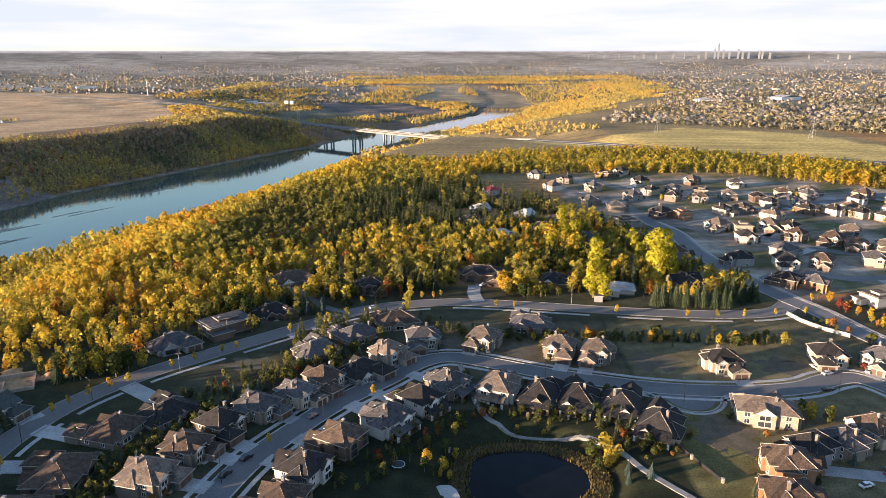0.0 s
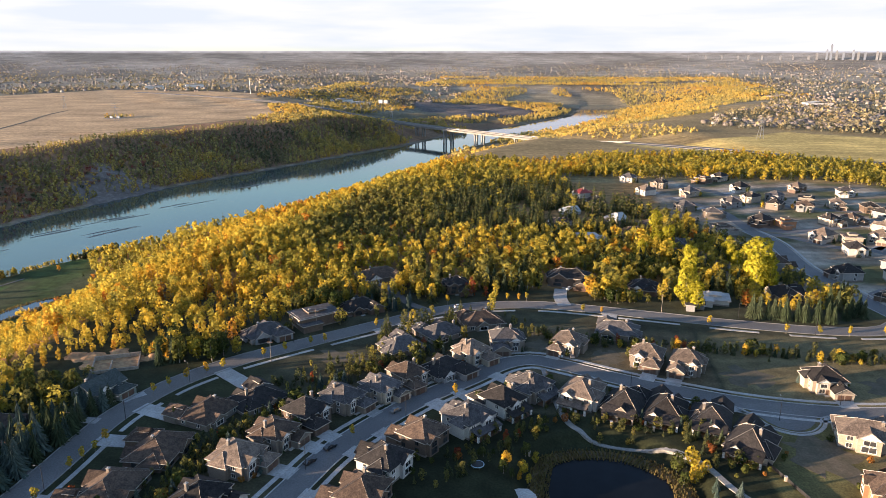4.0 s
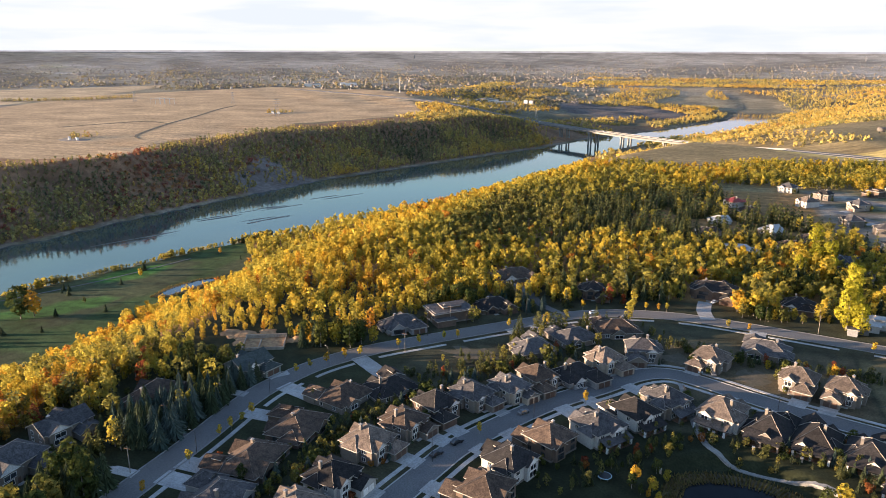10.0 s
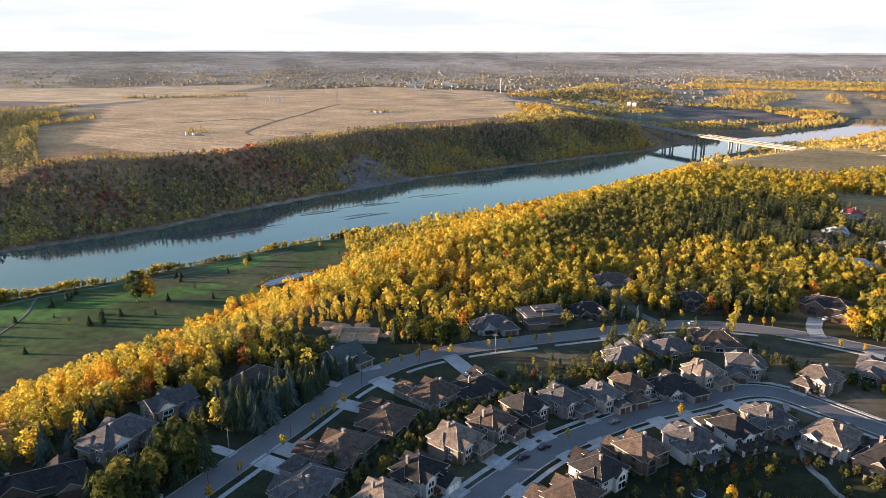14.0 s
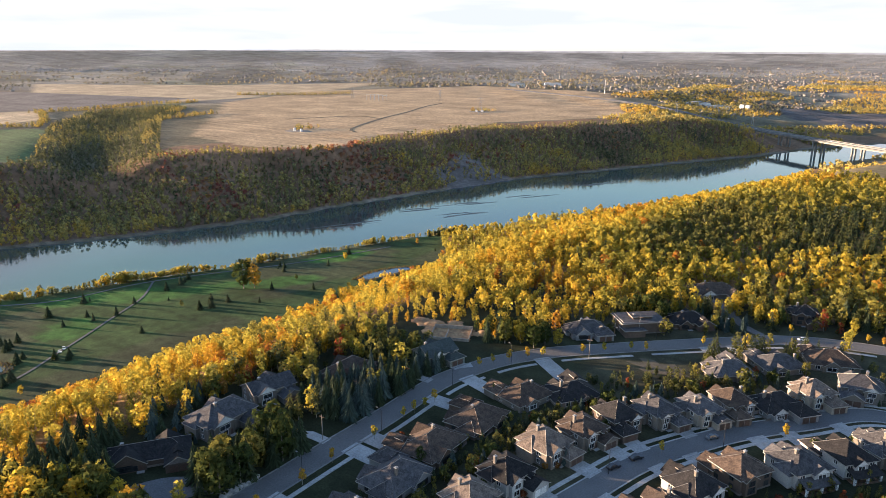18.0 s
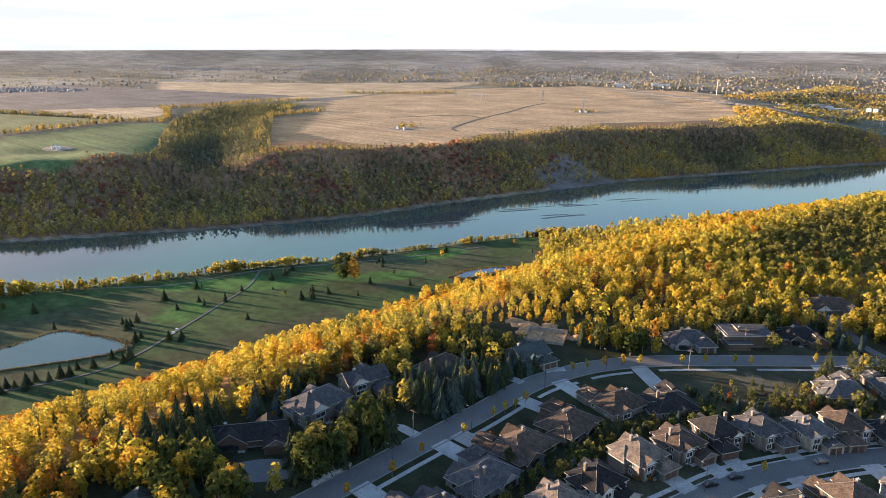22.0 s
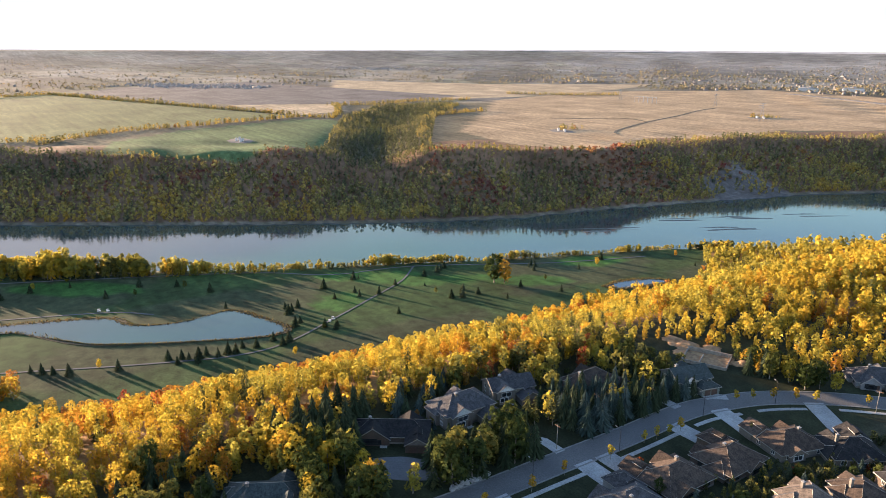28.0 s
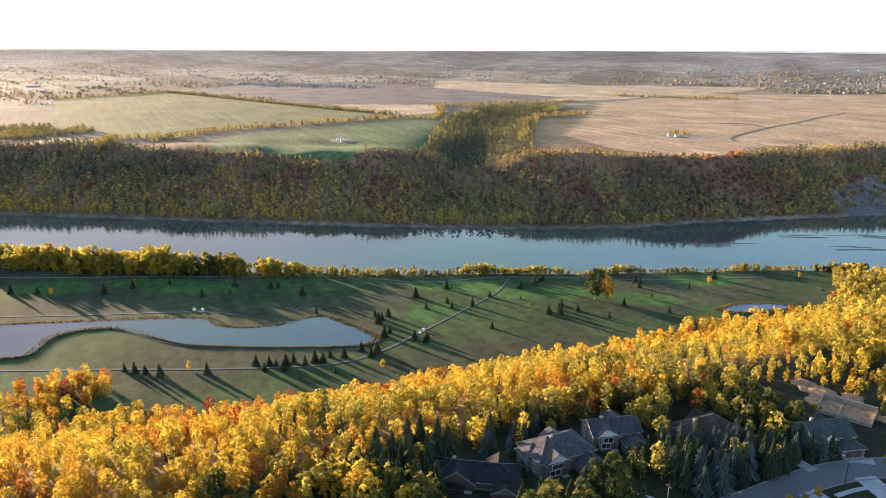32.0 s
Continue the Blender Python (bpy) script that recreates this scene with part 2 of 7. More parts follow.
def ground_material():
    """Soil, grass and stubble by the land's cover colour, far haze included, broken up by tufts and worn patches."""
    m = bpy.data.materials.new("land")
    m.use_nodes = True
    n, l = m.node_tree.nodes, m.node_tree.links
    b = n["Principled BSDF"]
    b.inputs["Roughness"].default_value, b.inputs["Specular IOR Level"].default_value = 0.95, 0.15
    cover = n.new("ShaderNodeAttribute")
    cover.attribute_name = "cover"
    geo = n.new("ShaderNodeNewGeometry")
    value = None
    for scale, low, high, detail in ((0.012, 0.72, 1.25, 6), (0.16, 0.7, 1.3, 4), (1.4, 0.7, 1.3, 2)):
        tex, rng = n.new("ShaderNodeTexNoise"), n.new("ShaderNodeMapRange")
        tex.inputs["Scale"].default_value, tex.inputs["Detail"].default_value = scale, detail
        rng.inputs[1].default_value, rng.inputs[2].default_value = 0.3, 0.7
        rng.inputs[3].default_value, rng.inputs[4].default_value = low, high
        l.new(geo.outputs["Position"], tex.inputs["Vector"])
        l.new(tex.outputs["Fac"], rng.inputs[0])
        if value is None:
            value = rng.outputs[0]
        else:
            mul = n.new("ShaderNodeMath")
            mul.operation = "MULTIPLY"
            l.new(value, mul.inputs[0])
            l.new(rng.outputs[0], mul.inputs[1])
            value = mul.outputs[0]
    turn, furrow, depth, mul = n.new("ShaderNodeMapping"), n.new("ShaderNodeTexNoise"), n.new("ShaderNodeMapRange"), n.new("ShaderNodeMath")
    turn.inputs["Rotation"].default_value, turn.inputs["Scale"].default_value = (0, 0, radians(33)), (0.006, 0.10, 0.02)
    furrow.inputs["Scale"].default_value, furrow.inputs["Detail"].default_value = 1.0, 4
    depth.inputs[1].default_value, depth.inputs[2].default_value = 0.3, 0.7
    depth.inputs[3].default_value, depth.inputs[4].default_value = 0.76, 1.22
    mul.operation = "MULTIPLY"
    l.new(geo.outputs["Position"], turn.inputs[0])
    l.new(turn.outputs[0], furrow.inputs["Vector"])
    l.new(furrow.outputs["Fac"], depth.inputs[0])
    l.new(value, mul.inputs[0])
    l.new(depth.outputs[0], mul.inputs[1])
    value = mul.outputs[0]
    hsv = n.new("ShaderNodeHueSaturation")
    l.new(cover.outputs["Color"], hsv.inputs["Color"])
    l.new(value, hsv.inputs["Value"])
    l.new(hsv.outputs[0], b.inputs["Base Color"])
    return m


M_LAND = ground_material()


# ---- small tools ----
def mesh_of(name, verts, faces, mat):
    me = bpy.data.meshes.new(name)
    me.from_pydata(verts, [], faces)
    me.materials.append(mat)
    return me


def part(name, shape, mat, parent=None, label="", at=None):
    """One mesh object: shape is (verts, faces) or a mesh that is shared."""
    me = shape if isinstance(shape, bpy.types.Mesh) else mesh_of(name, shape[0], shape[1], mat)
    if name.endswith("roof") and len(me.materials) == 1 and not isinstance(shape, bpy.types.Mesh):
        # eaves and rakes carry a pale board
        me.materials.append(M_FASCIA)
        for q in me.polygons:
            if abs(q.normal.z) < 0.25 and q.area > 0.5:
                q.material_index = 1
    ob = new(name, me)
    ob.parent = parent
    if at is not None:
        ob.matrix_basis = at
    return tagged(ob, label)


def thing(name, label, category, at, group="", kind=""):
    ob = new(name)
    ob.empty_display_size = 0.5
    ob.matrix_basis = at
    return tagged(ob, label, category, group, kind)


def box(x0, x1, y0, y1, z0, z1):
    v = [(x, y, z) for z in (z0, z1) for x, y in ((x0, y0), (x1, y0), (x1, y1), (x0, y1))]
    return v, [(3, 2, 1, 0), (4, 5, 6, 7), (0, 1, 5, 4), (1, 2, 6, 5), (2, 3, 7, 6), (3, 0, 4, 7)]


def join(*shapes):
    v, f = [], []
    for sv, sf in shapes:
        k = len(v)
        v += list(sv)
        f += [tuple(i + k for i in q) for q in sf]
    return v, f


def rod(p, q, r0, r1, sides=6):
    p, q = Vector(p), Vector(q)
    d = (q - p).normalized()
    a = d.orthogonal().normalized()
    b = d.cross(a)
    v = []
    for c, r in ((p, r0), (q, r1)):
        v += [tuple(c + r * (math.cos(2 * math.pi * i / sides) * a + math.sin(2 * math.pi * i / sides) * b)) for i in range(sides)]
    f = [(i, (i + 1) % sides, sides + (i + 1) % sides, sides + i) for i in range(sides)]
    return v, f + [tuple(range(sides - 1, -1, -1)), tuple(range(sides, 2 * sides))]


def smooth_line(pts, step=4.0):
    """A rounded line through the points, sampled about every step metres."""
    P = [Vector(p) for p in pts]
    P = [2 * P[0] - P[1]] + P + [2 * P[-1] - P[-2]]
    out = []
    for i in range(1, len(P) - 2):
        a, b, c, d = P[i - 1:i + 3]
        k = max(1, int((c - b).length / step))
        for j in range(k):
            t = j / k
            out.append(0.5 * ((2 * b) + (c - a) * t + (2 * a - 5 * b + 4 * c - d) * t * t + (3 * b - a - 3 * c + d) * t ** 3))
    return out + [P[-2]]


def numpy_mesh(name, V, loops, sides, mats, index=None, **attributes):
    """A large mesh from arrays; every face has the same number of sides."""
    me = bpy.data.meshes.new(name)
    nf = len(loops) // sides
    me.vertices.add(len(V))
    me.vertices.foreach_set("co", np.ascontiguousarray(V, dtype=np.float32).ravel())
    me.loops.add(len(loops))
    me.loops.foreach_set("vertex_index", np.ascontiguousarray(loops, dtype=np.int32))
    me.polygons.add(nf)
    me.polygons.foreach_set("loop_start", np.arange(0, nf * sides, sides, dtype=np.int32))
    if index is not None:
        me.polygons.foreach_set("material_index", np.ascontiguousarray(index, dtype=np.int32))
    for key, data in attributes.items():
        kind, slot = ("FLOAT", "value") if data.ndim == 1 else ("FLOAT_COLOR", "color")
        me.attributes.new(key, kind, "POINT").data.foreach_set(slot, np.ascontiguousarray(data, dtype=np.float32).ravel())
    for m in mats:
        me.materials.append(m)
    me.update(calc_edges=True)
    return me


# ---- the land ----
EYE = 125.0
FAR_Y = [-400, -84, 80, 236, 389, 499, 604, 765, 901, 1062, 1240, 1335, 1529, 1742, 2080, 2544, 2800]
FAR_X = [-1110, -911, -808, -711, -625, -581, -562, -520, -480, -400, -315, -262, -190, -60, 105, 162, 120]
NEAR_Y = [-400, -66, -2, 183, 266, 350, 439, 520, 592, 720, 988, 1136, 1311, 1538, 1742, 2080, 2410, 2700, 2800]
NEAR_X = [-930, -705, -657, -550, -512, -473, -438, -408, -350, -282, -202, -174, -141, -54, 78, 215, 297, 270, 130]
FOOT_Y = [-400, -40, 10, 70, 130, 170, 230, 290, 360, 440, 490, 560]
FOOT_X = [-470, -378, -362, -343, -330, -336, -336, -328, -333, -318, -335, -396]
CREST_Y = [-400, -100, 60, 150, 250, 300, 400, 489, 670, 771, 960, 1100, 1300, 1540, 1750, 2100, 2800]
CREST_X = [-330, -245, -226, -222, -206, -195, -200, -160, -106, -92, -40, 40, 220, 400, 530, 680, 700]
RAVINE = [(-600, 355), (-700, 395), (-875, 476), (-1196, 698), (-1400, 900)]
POND = (27, 193)
HIGHWAY = [(-1250, 2150, 0), (-900, 1960, 0), (-640, 1790, -2), (-527, 1712, -8), (-380, 1600, -20), (-228, 1476, -25), (-68, 1336, -25), (66, 1225, -22), (140, 1150, -14), (243, 1005, -3),
           (310, 925, 0), (400, 872, 0), (512, 812, 0), (700, 720, 0), (1000, 580, 0)]
HIGHWAY_RUN = [0.0]
for p, q in zip(HIGHWAY, HIGHWAY[1:]):
    HIGHWAY_RUN.append(HIGHWAY_RUN[-1] + math.hypot(q[0] - p[0], q[1] - p[1]))


def step01(t):
    t = np.clip(t, 0, 1)
    return t * t * (3 - 2 * t)


def line_distance(x, y, pts):
    d, along, run = np.full(np.shape(x), 1e9), np.zeros(np.shape(x)), 0.0
    for (ax, ay), (bx, by) in zip(pts, pts[1:]):
        n = math.hypot(bx - ax, by - ay)
        t = np.clip(((x - ax) * (bx - ax) + (y - ay) * (by - ay)) / n ** 2, 0, 1)
        e = np.hypot(x - ax - t * (bx - ax), y - ay - t * (by - ay))
        along = np.where(e < d, run + t * n, along)
        d = np.minimum(d, e)
        run += n
    return d, along


def bank_rise(t):
    """Gentle foot, steeper above, rounded at the crest."""
    t = np.clip(t, 0, 1)
    return np.where(t < 0.85, 0.94 * t ** 1.35, 0.94 * 0.85 ** 1.35 + (1 - 0.94 * 0.85 ** 1.35) * step01((t - 0.85) / 0.15 * 0.5 + 0.5) * 2 - (1 - 0.94 * 0.85 ** 1.35))


def bank_width(y):
    north = 112 + 38 * np.sin(y / 170 + 1.5) + 9 * np.sin(y / 41 + 1) + np.interp(y, [1450, 1750, 2300, 2800], [0, 480, 650, 500])
    south = np.interp(y, [-400, 150, 374, 533, 680], [150, 150, 158, 132, 84]) + 6 * np.sin(y / 41 + 1)
    return np.where(y < 680, south, north)


def ground_z(x, y):
    """Height of the land: plateau 0, river -52, golf flat -46; far off it climbs to the horizon."""
    x, y = np.asarray(x, float), np.asarray(y, float)
    far, near = np.interp(y, FAR_Y, FAR_X), np.interp(y, NEAR_Y, NEAR_X)
    foot, crest = np.interp(y, FOOT_Y, FOOT_X), np.interp(y, CREST_Y, CREST_X)
    foot = np.where(y > 560, near + 6, foot)
    wob = np.sin(x / 37 + y / 53) + np.sin(x / 19 - y / 31 + 2) + np.sin(y / 13 + x / 71)
    s = (far - x) * 0.87
    width = bank_width(y)
    bank = np.where(s < 6, -53 + 2.6 * s / 6, -50.4 + 50.4 * bank_rise((s - 6) / width) + 1.5 * wob * np.clip(s / 40, 0, 1) * np.clip(2 - s / width, 0, 1))
    rd, ra = line_distance(x, y, RAVINE)
    bank = np.maximum(bank - 26 * np.clip(1 - ra / 950, 0, 1) * np.exp(-(rd / 55) ** 2) * np.clip(s / 90, 0, 1), -50.4)
    s2 = (x - near) * 0.87
    low = np.where(y > 560, -50, -46)
    flat = np.where(s2 < 12, -53.2 + (low + 53.2) * step01(s2 / 12), low + 0.1 * wob * np.clip((s2 - 12) / 60, 0, 1) * (y < 560))
    slope = step01((x - foot) / np.maximum(crest - foot, 20))
    shore = np.where(x < foot, flat, low + (0 - low) * slope + 0.8 * wob * slope * (1 - slope) * 3)
    z = np.where(x < (far + near) / 2, bank, shore)
    z = np.where((x > far + 3) & (x < near - 3), -55, z)
    z = np.where(y > 2790, 0, z)
    hd, ha = line_distance(x, y, [p[:2] for p in HIGHWAY])
    hz = np.interp(ha, HIGHWAY_RUN, [p[2] for p in HIGHWAY])
    z = np.where((hd < 190) & (z > -45), np.minimum(z, hz - 0.5 + np.maximum(0, hd - 24) * 0.16), z)
    dp = np.hypot((x - POND[0]) / 1.1, y - POND[1])
    z = np.where(dp < 40, np.minimum(z, -3 * step01((29 - dp) / 5)), z)
    r = np.hypot(x, y)
    u = np.clip((r - 2500) / 2450, 0, 1)
    rise = EYE - EYE * r * (1 - u) / 2500
    brim = EYE - 0.1 - np.interp(np.degrees(np.arctan2(-x, y)), [44, 72, 100], [0, 22, 24])
    return np.where(r > 2500, np.where(u >= 1, brim, np.minimum(rise, brim)) + z * np.clip(1 - u * 6, 0, 1), z)


def inside(x, y, poly):
    hit = np.zeros(np.shape(x), bool)
    for (ax, ay), (bx, by) in zip(poly, poly[1:] + poly[:1]):
        if ay != by:
            hit ^= ((ay > y) != (by > y)) & (x < (bx - ax) * (y - ay) / (by - ay) + ax)
    return hit


ROAD_A = [(-78, 120), (-74, 150), (-67, 178), (-61, 198), (-51, 217), (-39, 236), (-22, 256), (-10, 271), (2, 277), (16, 273), (40, 262), (60, 255),
          (80, 249), (101, 246), (123, 246), (140, 249), (152, 255), (164, 257), (173, 245), (176, 225)]
ROAD_B = [(-155, 20), (-150, 60), (-147, 103), (-146, 140), (-145, 172), (-145, 204), (-142, 220), (-135, 239), (-121, 259), (-104, 276), (-85, 294),
          (-63, 314), (-46, 329), (-24, 340), (5, 345), (34, 342), (62, 337), (103, 330), (139, 327), (165, 331), (180, 345)]
ROAD_C = [(157, 521), (164, 487), (163, 436), (167, 411), (174, 373), (180, 350), (187, 329), (192, 303), (198, 285), (218, 235)]
ROAD_D = [(120, 640), (150, 590), (156, 550), (160, 515), (179, 508), (201, 482), (221, 477), (236, 461), (255, 440), (300, 425), (360, 430)]
ROAD_E = [(156, 545), (179, 523), (225, 541), (264, 567), (307, 590), (350, 606), (404, 632)]
ROAD_F = [(140, 700), (155, 689), (182, 645), (209, 616), (253, 600), (300, 596)]
ROAD_G = [(174, 373), (195, 392), (214, 396), (232, 384), (262, 388), (300, 400)]
ROAD_H = [(150, 150), (140, 176), (150, 196), (165, 205)]
LOCAL_ROADS = [ROAD_A, ROAD_B, ROAD_C, ROAD_D, ROAD_E, ROAD_F, ROAD_G, ROAD_H]

FIELD_PALE = [(-2053, -55), (-2210, 225), (-1533, 456), (-1304, 534), (-1205, 210), (-1109, 107), (-1115, 41), (-1313, 6), (-1202, -31)]
FIELD_GREEN = [(-948, 145), (-1046, 175), (-1139, 285), (-1227, 514), (-1178, 582), (-874, 404), (-852, 284)]
FIELD_SMALL = [(-1612, 519), (-1645, 810), (-1344, 676), (-1289, 539)]
FIELD_BARE = [(-2196, 270), (-1607, 531), (-1473, 904), (-1630, 1179), (-2097, 1071), (-2629, 910), (-2463, 461)]
FIELD_STUBBLE = [(-912, 658), (-1246, 973), (-1436, 1140), (-1623, 1610), (-1500, 2000), (-1401, 2262), (-879, 2193), (-622, 1620), (-520, 1400), (-580, 1250),
                 (-660, 1130), (-640, 1000), (-700, 850), (-640, 690), (-753, 630)]
FIELD_FAR = [(-2621, 1265), (-2138, 1656), (-1804, 2220), (-1545, 1486), (-1538, 1136), (-1558, 744)]
FIELD_EAST = [(119, 1023), (168, 972), (306, 915), (512, 810), (900, 640), (1000, 800), (603, 960), (563, 1109), (401, 1211), (333, 1141), (231, 1086)]
ERODED = [(-572, 788), (-569, 840), (-590, 900), (-530, 890), (-455, 870), (-438, 793), (-505, 761)]
FIELD_DARK = [(-390, 2220), (-305, 1960), (-175, 1905), (-40, 1985), (20, 2140), (-115, 2340)]


def cover(x, y):
    """Colour of the bare land: lawn, stubble, soil, forest floor; far off, haze is painted in."""
    c = np.empty((*np.shape(x), 3))
    c[:] = (0.15, 0.125, 0.075)
    far, near = np.interp(y, FAR_Y, FAR_X), np.interp(y, NEAR_Y, NEAR_X)
    foot, crest = np.interp(y, FOOT_Y, FOOT_X), np.interp(y, CREST_Y, CREST_X)
    r = np.hypot(x, y)
    # land turns paler ring by ring, distance haze put into the ground colour
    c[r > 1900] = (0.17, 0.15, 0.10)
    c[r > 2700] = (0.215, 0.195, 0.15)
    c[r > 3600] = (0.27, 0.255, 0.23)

    # a mosaic of distant fields to the west, thinning out towards the city
    u, v = np.floor((x * 0.87 + y * 0.5) / 330 + 0.3 * np.sin(y / 500)), np.floor((y * 0.87 - x * 0.5) / 210)
    pick = np.abs(np.sin(u * 12.9898 + v * 78.233) * 43758.5453) % 1.0
    west = np.degrees(np.arctan2(-x, y)) + 5 * np.sin(u * 7.1 + v * 3.3)
    open_land = (r > 1750) & (x < -900) & (west > 44)
    for k, colour in enumerate(((0.21, 0.18, 0.12), (0.27, 0.22, 0.15), (0.16, 0.155, 0.10), (0.23, 0.205, 0.16), (0.16, 0.145, 0.12), (0.19, 0.185, 0.11))):
        c[open_land & (np.floor(pick * 6) == k)] = colour
    woods = np.sin(x / 210 + 1.4 * np.sin(y / 260)) + np.sin(y / 150 + 1.1 * np.sin(x / 190 + 1)) + 0.6 * np.sin((x + y) / 90)
    c[(r > 1950) & (woods > 0.5)] *= 0.55
    c[(r > 1950) & (woods < -1.1)] *= 1.25
    # painted haze: colours blend towards one pale tone beyond 2300 m
    haze_share = 0.6 * (np.clip((r - 2300) / 1800, 0, 1) ** 0.8)[..., None]
    c = c * (1 - haze_share) + np.array((0.29, 0.265, 0.22)) * haze_share
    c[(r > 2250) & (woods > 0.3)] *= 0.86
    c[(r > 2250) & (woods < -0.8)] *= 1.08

    def lay(mask, colour):
        c[mask] = colour

    # floor of the far bank, lightened for the haze in front of it
    lay((x < far) & (x > far - 260) & (y < 1800), (0.22, 0.13, 0.075))
    lay((x < far) & (x > far - 5) & (y < 2700), (0.23, 0.18, 0.13))
    lay(inside(x, y, ERODED), (0.20, 0.165, 0.14))
    lay((x > near) & (y < 1300), (0.27, 0.155, 0.06))
    lay((x > near + 40) & (y > 700) & (y < 1900) & (x < 620), (0.23, 0.175, 0.085))
    lay((x > near + 10) & (x < foot + 6) & (y < 560), (0.042, 0.068, 0.022))
    streak = np.sin(x / 23 + y / 60) + np.sin(y / 47 - x / 80)
    lay((x > near + 10) & (x < foot + 6) & (y < 560) & (streak > 0.1), (0.056, 0.066, 0.030))
    lay((x > near + 10) & (x < foot + 6) & (y < 560) & (streak < -0.7), (0.050, 0.084, 0.025))
    for gx, gy, a, b, turn in ((-428, 205, 12, 18, 0.3), (-470, 255, 12, 44, 0.5), (-430, 300, 11, 50, 0.4), (-395, 350, 12, 34, 0.5), (-560, 60, 15, 50, 0.6), (-590, -20, 17, 26, 0.5),
                               (-405, 430, 14, 28, 0.4), (-440, 215, 9, 12, 0.0)):
        u, v = (x - gx) * math.cos(turn) - (y - gy) * math.sin(turn), (x - gx) * math.sin(turn) + (y - gy) * math.cos(turn)
        lay((u / a) ** 2 + (v / b) ** 2 < 1, (0.05, 0.125, 0.026))
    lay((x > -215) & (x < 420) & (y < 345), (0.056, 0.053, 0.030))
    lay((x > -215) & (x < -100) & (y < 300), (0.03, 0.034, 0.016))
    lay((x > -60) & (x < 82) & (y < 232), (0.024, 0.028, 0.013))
    lay((x > 76) & (x < 420) & (y < 318), (0.13, 0.108, 0.056))
    lay((x > 74) & (x < 112) & (y < 236), (0.115, 0.102, 0.04))
    lay((x > 0) & (x < 76) & (y > 262) & (y < 318), (0.105, 0.085, 0.05))
    estate = (x > 105) & (x < 420) & (y > 345) & (y < 730)
    plots = np.sin(x / 9 + 2 * np.sin(y / 31)) + np.sin(y / 12 + 1.5 * np.sin(x / 23))
    lay(estate, (0.20, 0.165, 0.12))
    lay(estate & (plots > 0.7), (0.30, 0.265, 0.215))
    lay(estate & (plots < -0.5), (0.085, 0.09, 0.04))
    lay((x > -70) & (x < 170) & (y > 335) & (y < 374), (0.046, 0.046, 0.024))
    lay(inside(x, y, FIELD_PALE), (0.145, 0.155, 0.06))
    lay(inside(x, y, FIELD_GREEN), (0.105, 0.15, 0.055))
    lay(inside(x, y, FIELD_SMALL) | inside(x, y, FIELD_FAR), (0.44, 0.33, 0.20))
    lay(inside(x, y, FIELD_BARE), (0.155, 0.135, 0.12))
    lay(inside(x, y, FIELD_STUBBLE), (0.43, 0.30, 0.17))
    lay(inside(x, y, FIELD_EAST), (0.48, 0.36, 0.125))
    lay(inside(x, y, FIELD_DARK), (0.13, 0.11, 0.10))
    return c


def axis(*runs):
    out = []
    for a, b, n in runs:
        out += list(np.linspace(a, b, n, endpoint=False))
    return np.array(out + [runs[-1][1]])


def build_ground():
    gx = axis((-5200, -3400, 18), (-3400, -2300, 30), (-2300, -960, 76), (-960, -20, 118), (-20, 80, 50), (80, 120, 5), (120, 1000, 50), (1000, 2600, 30), (2600, 5200, 26))
    gy = axis((-2500, -600, 14), (-600, -120, 24), (-120, 150, 34), (150, 240, 45), (240, 700, 58), (700, 1250, 46), (1250, 2400, 64), (2400, 3400, 26), (3400, 5200, 26))
    X, Y = np.meshgrid(gx, gy)
    Z = ground_z(X, Y)
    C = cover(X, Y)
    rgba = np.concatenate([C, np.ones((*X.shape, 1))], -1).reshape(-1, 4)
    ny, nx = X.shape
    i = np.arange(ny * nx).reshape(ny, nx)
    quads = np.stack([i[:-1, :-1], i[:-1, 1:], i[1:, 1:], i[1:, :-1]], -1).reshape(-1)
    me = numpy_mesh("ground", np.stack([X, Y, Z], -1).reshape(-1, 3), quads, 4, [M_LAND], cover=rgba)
    me.polygons.foreach_set("use_smooth", np.ones(len(me.polygons), bool))
    tagged(new("ground", me), "rolling land with stubble fields, lawns and wooded valley sides", "ground", kind="structure")


build_ground()


def build_river():
    ys = np.arange(-420, 2795, 18.0)
    far, near = np.interp(ys, FAR_Y, FAR_X) - 14, np.interp(ys, NEAR_Y, NEAR_X) + 14
    V = np.concatenate([np.stack([far, ys, ys * 0 - 52], -1), np.stack([near, ys, ys * 0 - 52], -1)])
    k = len(ys)
    i = np.arange(k - 1)
    me = numpy_mesh("river", V, np.stack([i, i + k, i + k + 1, i + 1], -1).reshape(-1), 4, [M_RIVER])
    tagged(new("river", me), "wide calm blue-grey river with faint ripples", "river", kind="structure")


build_river()


def blob_sheet(name, outline, z, mat, label, category, kind="structure"):
    """A flat sheet with a rounded outline, 30 cm thick."""
    ring = smooth_line([(*p, 0) for p in outline] + [(*outline[0], 0)], 3.0)[:-1]
    n = len(ring)
    v = [(p.x, p.y, z) for p in ring] + [(p.x, p.y, z - 0.3) for p in ring]
    f = [tuple(range(n)), tuple(range(2 * n - 1, n - 1, -1))] + [(i, n + i, n + (i + 1) % n, (i + 1) % n) for i in range(n)]
    ob = new(name, mesh_of(name, v, f, mat))
    return tagged(ob, label, category, kind=kind)


